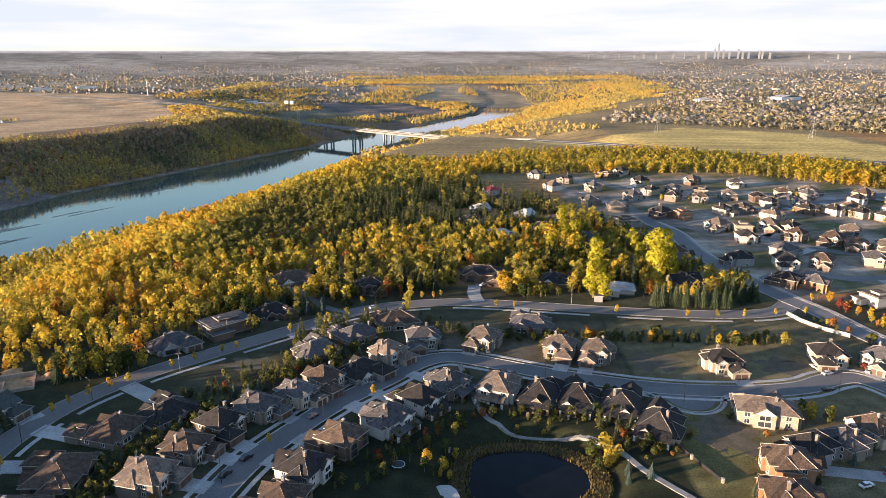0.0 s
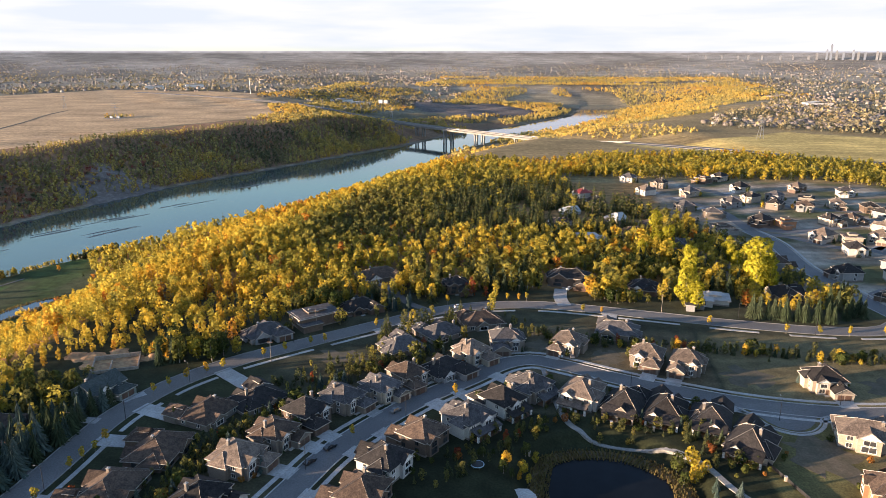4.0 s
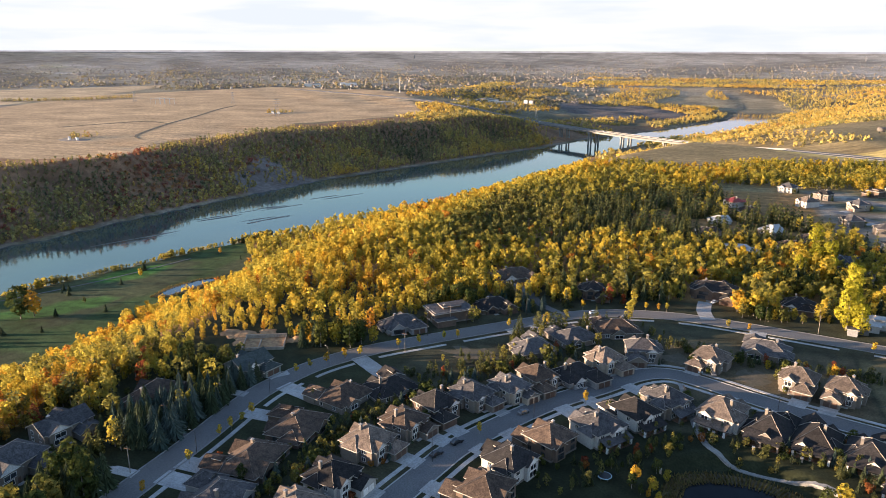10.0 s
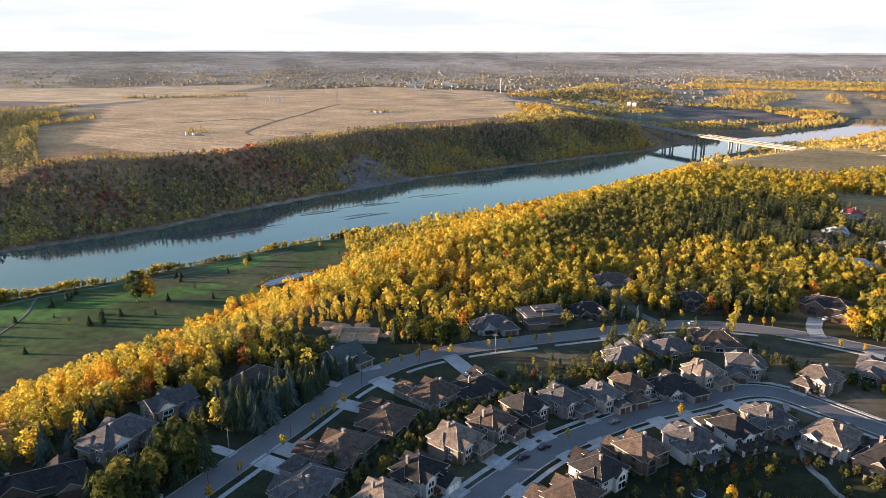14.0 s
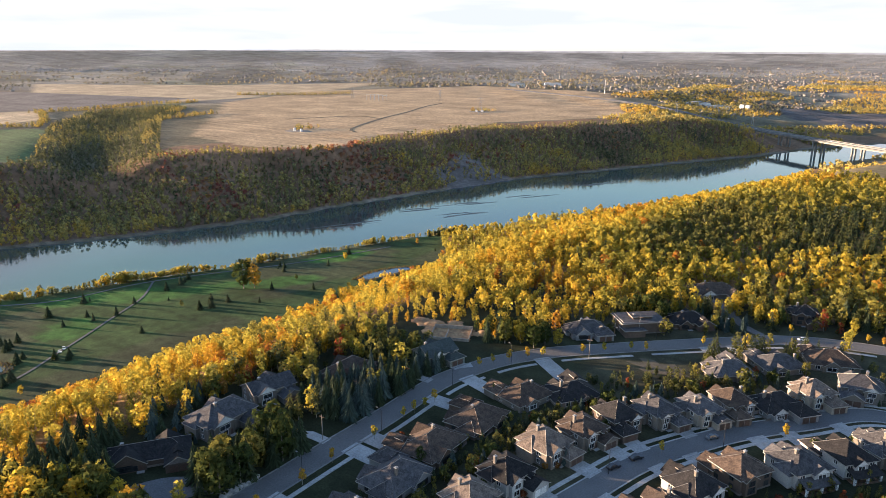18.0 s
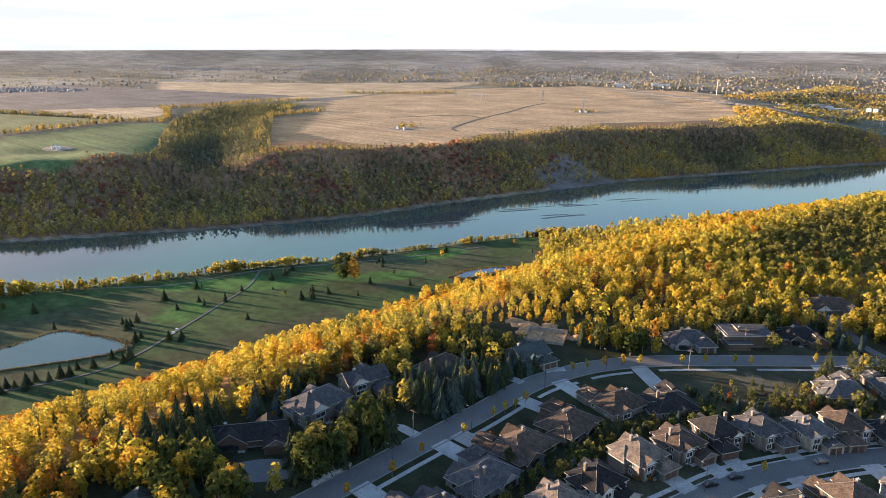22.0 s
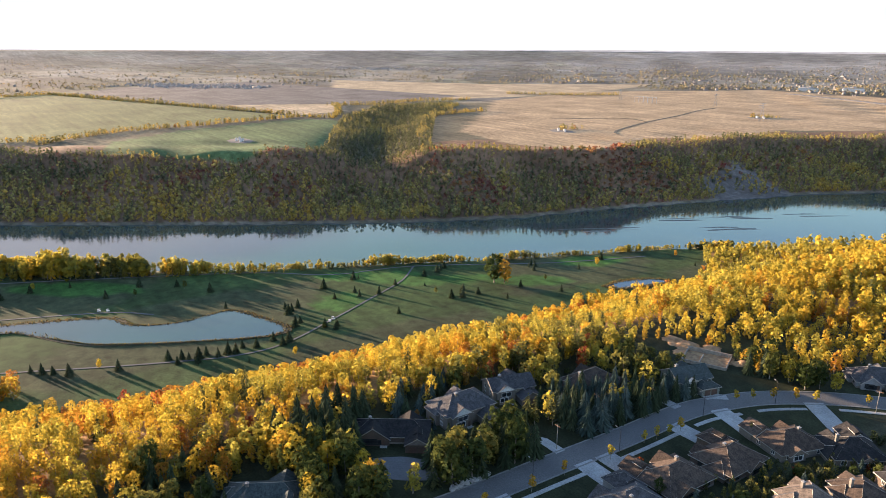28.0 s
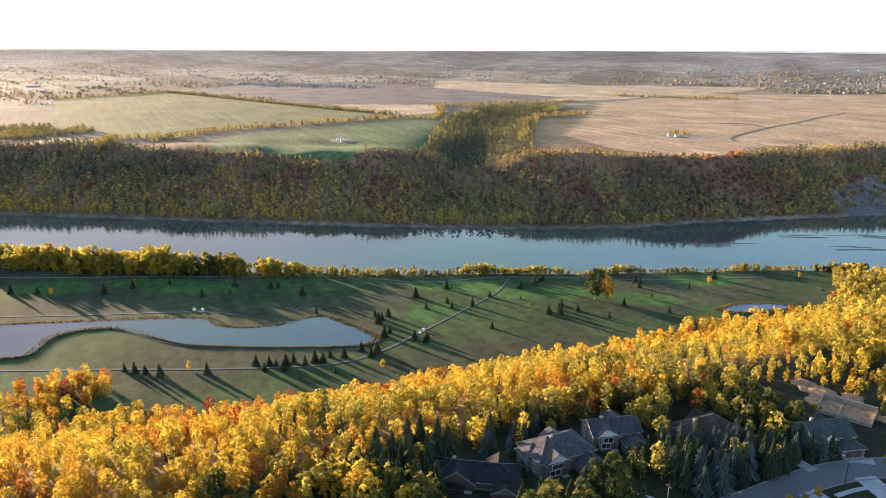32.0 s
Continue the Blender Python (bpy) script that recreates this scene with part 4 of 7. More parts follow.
    if style == "estate" and storeys == 2:
        window_on(h, side * w * 0.25, y0, e - 1.3, 1.6, 1.3, 0, trim, detail < 2)
    if deck:
        for sx in (-0.36, -0.12, 0.36):
            window_on(h, sx * w, y1, -1.45, 1.8, 1.8, 180, trim)
        dk = part("deck", box(x0 + 1, x1 - 1, y1 + 0.1, y1 + 3.6, -0.15, 0.05), M_TIMBER, h, "raised timber deck")
        for px in (x0 + 1.2, 0.0, x1 - 1.2):
            part("post", box(px - 0.32, px + 0.32, y1 + 2.9, y1 + 3.5, -3.3, 2.6), M_WHITE if wall in ("white", "cream") else M_STONE, dk)
        part("railing", join(box(x0 + 1, x1 - 1, y1 + 3.5, y1 + 3.56, 0.95, 1.03), box(x0 + 1, x1 - 1, y1 + 3.5, y1 + 3.56, 0.1, 0.16),
                             *[box(x0 + 1 + i * (w - 2) / 14, x0 + 1.04 + i * (w - 2) / 14, y1 + 3.5, y1 + 3.55, 0.1, 1.0) for i in range(15)]), M_DARK_METAL, dk)
        part("terrace_wall", box(x0 + 1.1, x1 - 1.1, y1, y1 + 1.9, -3.3, -0.15), M_STONE, h, "stone-faced wall under the deck")
        for sx in (-0.28, 0.0, 0.28):
            window_on(h, sx * w, y1 + 1.9, -1.5, 2.0, 1.9, 180, trim)
        ca, cb, cz = y1 - 0.5, y1 + 3.9, 2.6
        part("canopy", ([(x, y, z) for x in (x0 + 0.6, x1 - 0.6) for y, z in ((ca, cz + 1.5), (cb, cz), (cb, cz - 0.25), (ca, cz + 1.2))],
                        [(3, 2, 1, 0), (4, 5, 6, 7), (0, 1, 5, 4), (1, 2, 6, 5), (2, 3, 7, 6), (3, 0, 4, 7)]), rm, h)
    if drive and style != "flat":
        length = gap - d / 2 - gp - 3.8
        if 0.5 < length < 30:
            part("driveway", box(gx0 + 0.3, gx1 - 0.3, y0 - gp - length, y0 - gp, -0.4, 0.11), M_CONCRETE, h, "pale concrete driveway")
    return h


R = random.Random(11)
# x, y, width, depth, storeys, roof, wall
NORTH_ROW = [(-54, 280, 17, 13, 1, "grey", "taupe"), (-39, 298, 18, 14, 1, "grey", "taupe"), (-22, 314, 19, 14, 1, "brown", "taupe"),
             (-9, 290, 16, 13, 2, "grey", "taupe"), (-23, 275, 14, 13, 2, "tan", "cream"), (-33, 260, 17, 13, 1, "dark", "grey"), (-46, 250, 13, 14, 2, "brown", "taupe"),
             (-54, 238, 13, 14, 2, "grey", "cream"), (-66, 228, 13, 15, 2, "grey", "taupe"), (-76, 216, 14, 14, 2, "dark", "brown"), (-82, 201, 14, 14, 2, "brown", "taupe"),
             (-88, 185, 15, 15, 2, "tan", "taupe")]
for i, q in enumerate(NORTH_ROW):
    house(*q, R, side=1 if i % 3 else -1)
WEST_ROW = [(-97, 226, 17, 14, 1, "dark", "taupe"), (-111, 214, 18, 14, 1, "brown", "taupe"), (-116, 189, 19, 15, 1, "brown", "brown"), (-119, 166, 20, 15, 1, "brown", "brown"),
            (-117, 145, 19, 14, 1, "grey", "grey"), (-116, 122, 17, 14, 1, "grey", "taupe")]
for i, q in enumerate(WEST_ROW):
    house(*q, R, side=1 if i % 2 else -1)
SOUTH_ROW = [(-45, 172, 16, 14, 2, "brown", "brown"), (-42, 189, 15, 14, 2, "dark", "white"), (-33, 206, 15, 14, 2, "brown", "brown"), (-19, 219, 16, 15, 2, "grey", "white"),
             (-8, 233, 14, 15, 2, "dark", "white"), (2, 246, 14, 15, 2, "grey", "taupe"), (21, 243, 15, 17, 2, "tan", "white"), (36, 239, 15.2, 18, 1, "dark", "taupe"),
             (50, 236, 15.2, 18, 1, "dark", "cream"), (64.5, 232, 15.2, 18, 1, "dark", "cream"), (74, 217, 16, 19, 1, "dark", "cream")]
for i, q in enumerate(SOUTH_ROW):
    house(*q, R, side=-1 if i % 2 else 1, deck=i > 2, turn=150 if i == 10 else None, drive=i != 10)
for q in ((-90, 164, 15, 14, 2, "dark", "white"), (-92, 147, 15, 14, 2, "tan", "taupe")):
    house(*q, R)
NORTH_SIDE = [(18, 290, 14, 14, 2, "tan", "taupe"), (50, 280, 14, 13, 2, "tan", "taupe"), (65, 276, 14, 13, 2, "tan", "taupe"), (114, 266, 15, 13, 2, "dark", "cream"),
              (160, 272, 15, 13, 2, "dark", "cream"), (180, 268, 14, 13, 2, "grey", "cream")]
for i, q in enumerate(NORTH_SIDE):
    house(*q, R, side=1 if i % 2 else -1)
house(41, 310, 19, 14, 1, "grey", "taupe", R)
house(113, 224, 23, 13, 2, "tan", "cream", R, turn=165, drive=False, label="long cream house with steep tan roof and two gables")
EAST_ROW = [(106, 192, 14, 15, 2, "brown", "orange"), (98, 175, 14, 15, 2, "brown", "orange"), (118, 201, 12, 15, 2, "dark", "grey"), (130, 204, 13, 14, 2, "grey", "taupe"),
            (144, 212, 14, 13, 2, "brown", "cream")]
for i, q in enumerate(EAST_ROW):
    house(*q, R, turn=78 if i < 2 else 110)
# houses among the trees beyond the upper street
house(-85, 377, 24, 14, 1, "brown", "taupe", R, drive=False, label="low brown mansion among trees with broad shingle roof")
house(-101, 307, 22, 13, 2, "grey", "brown", R, style="flat", label="modern flat-roofed house with stacked grey roofs")
house(-118, 287, 18, 12, 1, "grey", "grey", R, drive=False)
house(-84, 326, 18, 12, 1, "dark", "brown", R, drive=False)
house(22, 382, 26, 15, 2, "dark", "brown", R, drive=False, label="large dark-roofed mansion with white trim among trees")
house(-39, 362, 14, 12, 2, "dark", "brown", R, drive=False)
house(40, 480, 20, 13, 1, "white", "white", R, style="flat")
house(62, 377, 14, 12, 1, "dark", "brown", R, drive=False)
house(95, 362, 16, 12, 1, "white", "white", R, style="flat")
house(134, 372, 20, 13, 1, "dark", "taupe", R, drive=False)
house(84, 352, 9, 7, 1, "grey", "grey", R, style="flat")
house(-158, 223, 18, 13, 2, "teal", "green", R, style="gable", label="pale green house with dark hipped roof on a wooded lot")
house(-178, 191, 22, 15, 1, "brown", "taupe", R, drive=False, label="broad low house with brown roof and skylights among spruces")
house(-190, 161, 20, 12, 2, "grey", "taupe", R, style="gable", drive=False, turn=75, label="long gabled house with grey roof above the slope")
house(-187, 137, 24, 15, 2, "grey", "taupe", R, drive=False, label="large grey-roofed mansion with several gables and a court")
house(-189, 110, 26, 11, 1, "dark", "brown", R, drive=False, turn=55, label="long low dark-roofed house above the wooded slope")
house(-178, 62, 22, 11, 1, "teal", "grey", R, drive=False, turn=60, label="low house with green-grey roof among spruces")
for q in ((30, 562), (64, 540), (86, 522), (52, 604), (20, 520), (96, 470), (70, 498)):
    house(*q, 15, 11, 1, R.choice(["grey", "white", "brown"]), R.choice(["white", "taupe", "grey"]), R, drive=False, detail=1)
# the newer estate to the north-east
ESTATE_A = [(94, 715, "white"), (44, 628, "red"), (102, 650, "white"), (123, 585, "taupe"), (167, 718, "brown"), (186, 735, "cream"), (191, 678, "white"),
            (243, 684, "brown"), (279, 668, "white"), (187, 630, "cream"), (199, 604, "taupe"), (221, 598, "grey"), (251, 612, "cream"), (271, 600, "brown"),
            (140, 562, "taupe"), (170, 541, "brown"), (186, 537, "orange"), (135, 512, "grey")]
ESTATE_B = [(222, 550, "cream"), (240, 556, "taupe"), (272, 578, "grey"), (291, 586, "white"), (309, 548, "white"), (325, 538, "cream"), (338, 526, "cream"), (236, 500, "cream"),
            (248, 494, "cream"), (199, 500, "white"), (206, 466, "white"), (215, 494, "cream"), (243, 472, "taupe"), (262, 460, "brown"), (270, 446, "taupe"),
            (286, 440, "cream")]
ESTATE_C = [(146, 428, "grey"), (180, 412, "grey"), (216, 432, "grey"), (206, 408, "white"), (228, 408, "taupe"), (190, 372, "brown"), (203, 366, "orange"), (222, 342, "white"),
            (250, 350, "cream"), (262, 412, "cream"), (300, 412, "white"), (330, 560, "cream"), (352, 590, "white"), (370, 612, "taupe"), (320, 612, "grey"), (345, 500, "cream"),
            (210, 640, "grey"), (232, 628, "taupe"), (302, 620, "cream"), (330, 630, "white"), (120, 690, "taupe"), (140, 650, "cream"), (165, 606, "grey"), (254, 532, "cream"),
            (290, 552, "brown"), (366, 556, "white"), (385, 590, "cream"), (320, 470, "taupe"), (350, 455, "cream"), (285, 480, "grey"), (310, 380, "taupe"), (290, 350, "cream")]
for x, y, wall in ESTATE_A + ESTATE_B + ESTATE_C:
    wall2, roof = ("white", "red") if wall == "red" else (wall, R.choice(["grey", "brown", "dark", "tan", "dark"]))
    style = "flat" if R.random() < 0.12 else "estate"
    house(x, y, R.uniform(11.5, 14.5), R.uniform(10.5, 13), 2, roof, wall2, R, style=style, side=R.choice((-1, 1)), detail=1)


# ---- trees ----
def leaf_tree(rng, leaves, width=0.27, low=0.26, lobes=8, size=0.075, limbs=3):
    """Unit-high broadleaf tree: tapered trunk with limbs, crown of many leaf tufts on rounded boughs. Returns leaf triangles, wood triangles and the tufts' normals."""
    g = np.random.default_rng(rng)
    h = low + (0.95 - low) * (np.arange(lobes) + g.uniform(0.2, 0.8, lobes)) / lobes
    taper = np.sin(np.pi * np.clip((h - low * 0.6) / (1.05 - low * 0.6), 0, 1)) ** 0.6
    a = 2.4 * np.arange(lobes) + g.uniform(-0.7, 0.7, lobes)
    rr = width * taper * g.uniform(0.3, 0.72, lobes)
    centres = np.stack([rr * np.cos(a), rr * np.sin(a), h], -1)
    radii = width * g.uniform(0.42, 0.66, lobes) * (0.55 + 0.45 * taper)
    centres[:, 2] = np.minimum(centres[:, 2], 1.0 - 0.8 * radii)
    k = g.choice(lobes, 6 * leaves, p=radii ** 2 / (radii ** 2).sum())
    d = g.normal(size=(len(k), 3))
    d[:, 2] = d[:, 2] * 0.9 + 0.3
    d /= np.linalg.norm(d, axis=1)[:, None]
    at = centres[k] + d * (radii[k] * g.uniform(0.8, 1.06, len(k)))[:, None]
    # tufts buried in a neighbouring bough are left out
    away = np.linalg.norm(at[:, None] - centres[None], axis=2) / radii[None]
    away[np.arange(len(k)), k] = 9
    keep = np.nonzero(away.min(1) > 0.86)[0][:leaves]
    at, d = at[keep], d[keep]
    n = len(at)
    whole = at - np.array((0, 0, low + 0.42 * (1 - low)))
    whole /= np.maximum(np.linalg.norm(whole, axis=1), 0.02)[:, None]
    nrm = d + 0.42 * g.normal(size=(n, 3))
    nrm /= np.linalg.norm(nrm, axis=1)[:, None]
    a = np.cross(nrm, g.normal(size=(n, 3)))
    a /= np.linalg.norm(a, axis=1)[:, None]
    b = np.cross(nrm, a)
    s = (size * g.uniform(0.7, 1.35, n))[:, None]
    tri = np.stack([at + s * a, at + s * (-0.5 * a + 0.87 * b), at + s * (-0.5 * a - 0.87 * b)], 1)
    soft = 0.6 * d + 0.4 * whole + 0.16 * g.normal(size=(n, 3))
    soft /= np.linalg.norm(soft, axis=1)[:, None]
    wood = []
    trunk = [rod((0, 0, -0.03), (0.01, 0.01, 0.75), 0.02, 0.006, 3)]
    for c in centres[:limbs]:
        trunk.append(rod((0, 0, low * 0.8), tuple(c), 0.008, 0.003, 3))
    for v, f in trunk:
        for q in f[:3]:
            wood += [[v[q[0]], v[q[1]], v[q[2]]], [v[q[0]], v[q[2]], v[q[3]]]]
    return tri, np.array(wood), soft


def needle_tree(rng, tiers=9, spokes=9, width=0.2):
    """Unit-high spruce: drooping tiers of boughs on a tapered trunk."""
    g = np.random.default_rng(rng)
    tri = []
    for i in range(tiers):
        t = i / (tiers - 1)
        z, r = 0.08 + 0.84 * t, width * (1 - t) ** 0.85 + 0.018
        off = g.uniform(0, 6.28)
        n = max(4, int(spokes * (1 - 0.5 * t)))
        for j in range(n):
            a = off + 2 * math.pi * (j + g.uniform(-0.2, 0.2)) / n
            rr = r * g.uniform(0.62, 1.22)
            w = 0.75 * math.pi / n
            tip = (rr * math.cos(a), rr * math.sin(a), z - rr * 0.35)
            top = (0.0, 0.0, z + 0.11 * (1 - 0.4 * t))
            for s in (-1, 1):
                edge = (0.72 * rr * math.cos(a + s * w), 0.72 * rr * math.sin(a + s * w), z - rr * 0.12 - 0.02)
                tri.append([top, tip, edge] if s < 0 else [top, edge, tip])
            under = (0.2 * rr * math.cos(a), 0.2 * rr * math.sin(a), z - 0.02)
            tri.append([tip, under, (0.6 * rr * math.cos(a + w), 0.6 * rr * math.sin(a + w), z - rr * 0.15)])
    wood = []
    v, f = rod((0, 0, -0.03), (0, 0, 0.6), 0.016, 0.006, 4)
    for q in f[:4]:
        wood += [[v[q[0]], v[q[1]], v[q[2]]], [v[q[0]], v[q[2]], v[q[3]]]]
    return np.array(tri), np.array(wood), None


def face_normals(tri):
    n = np.cross(tri[:, 1] - tri[:, 0], tri[:, 2] - tri[:, 0])
    return n / np.maximum(np.linalg.norm(n, axis=1), 1e-9)[:, None]


def forest(name, label, spots, heights, tints, kinds, shapes, leaf_mat, seed):
    """Many trees joined into one mesh; the spots are arrays of x, y, z."""
    g = np.random.default_rng(seed)
    V, I, T, N = [], [], [], []
    for k, (leaf, wood, soft) in enumerate(shapes):
        pick = np.nonzero(kinds == k)[0]
        if not len(pick):
            continue
        unit = np.concatenate([leaf, wood]).reshape(-1, 3)
        turned = np.repeat(np.concatenate([face_normals(leaf) if soft is None else soft, face_normals(wood)]), 3, 0)
        a = g.uniform(0, 2 * np.pi, len(pick))
        wide = g.uniform(0.82, 1.25, len(pick))
        ca, sa, h = np.cos(a) * wide, np.sin(a) * wide, heights[pick]
        x = unit[None, :, 0] * ca[:, None] - unit[None, :, 1] * sa[:, None]
        y = unit[None, :, 0] * sa[:, None] + unit[None, :, 1] * ca[:, None]
        lean = g.normal(0, 0.04, (len(pick), 2))
        zz = np.repeat(unit[None, :, 2], len(pick), 0)
        P = np.stack([x + lean[:, :1] * zz, y + lean[:, 1:] * zz, zz], -1) * h[:, None, None] + spots[pick][:, None, :]
        V.append(P.reshape(-1, 3))
        c1, s1 = np.cos(a)[:, None], np.sin(a)[:, None]
        N.append(np.stack([turned[None, :, 0] * c1 - turned[None, :, 1] * s1, turned[None, :, 0] * s1 + turned[None, :, 1] * c1, np.repeat(turned[None, :, 2], len(pick), 0)], -1).reshape(-1, 3))
        I.append(np.tile(np.concatenate([np.zeros(len(leaf), int), np.ones(len(wood), int)]), len(pick)))
        T.append(np.repeat(tints[pick], len(unit)))
    V, I, T, N = np.concatenate(V), np.concatenate(I), np.concatenate(T), np.concatenate(N)
    me = numpy_mesh(name, V, np.arange(len(V)), 3, [leaf_mat, M_BARK], I, tint=T)
    me.attributes.new("custom_normal", "FLOAT_VECTOR", "POINT").data.foreach_set("vector", np.ascontiguousarray(N, dtype=np.float32).ravel())
    return tagged(new(name, me), label, "woods", kind="stuff")


def wave(x, y, size, seed):
    """A smooth field between about -1 and 1."""
    g = np.random.default_rng(seed)
    out = np.zeros(np.shape(x))
    for i in range(7):
        a, q, s = g.uniform(0, 6.28), g.uniform(0, 6.28), size * g.uniform(0.5, 1.6)
        out += np.sin((x * np.cos(a) + y * np.sin(a)) / s * 2 + q)
    return out / 3.0


def scatter(x0, x1, y0, y1, gap, seed):
    g = np.random.default_rng(seed)
    X, Y = np.meshgrid(np.arange(x0, x1, gap), np.arange(y0, y1, gap))
    return (X + g.uniform(-0.48, 0.48, X.shape) * gap).ravel(), (Y + g.uniform(-0.48, 0.48, X.shape) * gap).ravel()


def front_lawn(x, y):
    """Open lawns and forecourts on the street side of the houses among the trees."""
    hit = np.zeros(len(x), bool)
    for hx, hy, r in HOUSE_SPOTS:
        if (270 < hy < 480 and hx < 110) or hx < -150:
            n = math.hypot(hx, hy)
            along, side = ((x - hx) * hx + (y - hy) * hy) / n, np.abs((x - hx) * hy - (y - hy) * hx) / n
            hit |= (along < 0) & (along > -r - 17) & (side < 0.75 * r)
    return hit


def woods_mix(x, y, g, seed):
    """Tint and share of conifers over the near woods, by place: golden slope, olive aspens, a dark spruce grove, bright and russet belts."""
    n = len(x)
    tint = 0.50 + 0.12 * wave(x, y, 60, seed) + 0.08 * wave(x, y, 20, seed + 1) + g.normal(0, 0.08, n)
    olive = np.clip(1.2 - (((x + 105) / 62) ** 2 + ((y - 510) / 120) ** 2), 0, 1)
    tint -= 0.30 * olive
    upper = step01((y - 330) / 60) * (x > -75)
    tint -= 0.10 * upper
    grove = np.clip(1.5 - 1.2 * (((x - 8) / 92) ** 2 + ((y - 560) / 100) ** 2), 0, 1) + 0.3 * upper * (y < 680)
    tint -= 0.10 * np.clip(grove, 0, 1)
    belt = np.exp(-(((y - 478 - 0.1 * x) / 16) ** 2)) * (x > -60) * (x < 60)
    russet = np.exp(-(((y - 425) / 26) ** 2)) * (x > -100) * (x < 60)
    tint += 0.16 * belt + 0.18 * russet
    low_slope = step01((330 - y) / 120)
    tint += low_slope * (0.01 + 0.11 * wave(x, y, 26, seed + 4) + g.normal(0, 0.09, n))
    share = np.clip(grove * 0.85 * (0.95 + 0.4 * wave(x, y, 40, seed + 2)), 0.025, 0.9) * (1 - 0.8 * np.clip(belt + 0.6 * russet, 0, 1))
    share += 0.10 * np.clip(wave(x, y, 34, seed + 3) - 0.3, 0, 1)
    return np.clip(tint, 0.12, 0.9), g.random(n) < share


def clear_of(x, y, extra=5.0):
    """True away from houses, streets and the highway."""
    ok = np.ones(len(x), bool)
    for hx, hy, r in HOUSE_SPOTS:
        ok &= np.hypot(x - hx, y - hy) > r + extra
    ok &= ~front_lawn(x, y)
    for pts in LOCAL_ROADS:
        ok &= line_distance(x, y, pts)[0] > 10
    ok &= line_distance(x, y, [p[:2] for p in HIGHWAY])[0] > 26
    return ok


NORTH_EDGE = ([-230, -200, -172, -150, -120, -100, -60, -30, 0, 60, 100, 150, 200], [235, 240, 268, 258, 290, 320, 352, 358, 366, 360, 352, 352, 420])
EAST_EDGE = ([250, 380, 420, 450, 520, 560, 600, 640, 700, 735, 760, 1300], [160, 160, 152, 132, 112, 104, 80, 46, 24, 30, 640, 640])

NEAR_TREES = [leaf_tree(s, 140, 0.19 + 0.03 * (s % 3), 0.06 + 0.05 * (s % 3), 11, 0.065, 1) for s in range(6)]
CLOSE_TREES = [leaf_tree(s + 10, 340, 0.19 + 0.03 * (s % 3), 0.05 + 0.05 * (s % 3), 15, 0.042) for s in range(6)]
MID_TREES = [leaf_tree(20 + s, 54, 0.215 + 0.03 * (s % 2), 0.08, 6, 0.105, 1) for s in range(5)]
SMALL_TREES = [leaf_tree(40 + s, 28, 0.25, 0.02, 4, 0.135, 0) for s in range(4)]
SCRUB = [leaf_tree(46 + s, 16, 0.55, -0.05, 4, 0.3, 0) for s in range(2)]
TINY_TREES = [leaf_tree(50 + s, 11, 0.3, 0.0, 3, 0.23, 0) for s in range(4)]
SPRUCES = [needle_tree(60 + s, 8, 8, 0.29) for s in range(2)]
FAR_SPRUCES = [needle_tree(70 + s, 6, 6, 0.3) for s in range(2)]


def near_side(x, y):
    near = np.interp(y, NEAR_Y, NEAR_X)
    foot = np.where(y > 560, near + 8, np.interp(y, FOOT_Y, FOOT_X))
    crest = np.interp(y, CREST_Y, CREST_X)
    slope = (x > foot) & (x < np.maximum(crest + 12, np.interp(y, [-160, 40, 96, 104], [-160, -180, -196, -300]))) & (y < 330)
    plateau = (x > foot) & (y > np.interp(x, *NORTH_EDGE)) & (x < np.interp(y, *EAST_EDGE))
    limit = np.interp(x, [-160, -100, -64, 10, 83, 157, 256, 333, 423, 473, 640], [1150, 820, 845, 815, 895, 910, 925, 890, 850, 750, 680])
    clump = ((x + 398) / 20) ** 2 + ((y + 14) / 26) ** 2 < 1
    plateau |= (x > 250) & (y > np.interp(x, [250, 330, 400, 480, 640], [760, 720, 660, 600, 480]))
    return ((slope | plateau) & (y < limit) & (y > -160)) | clump


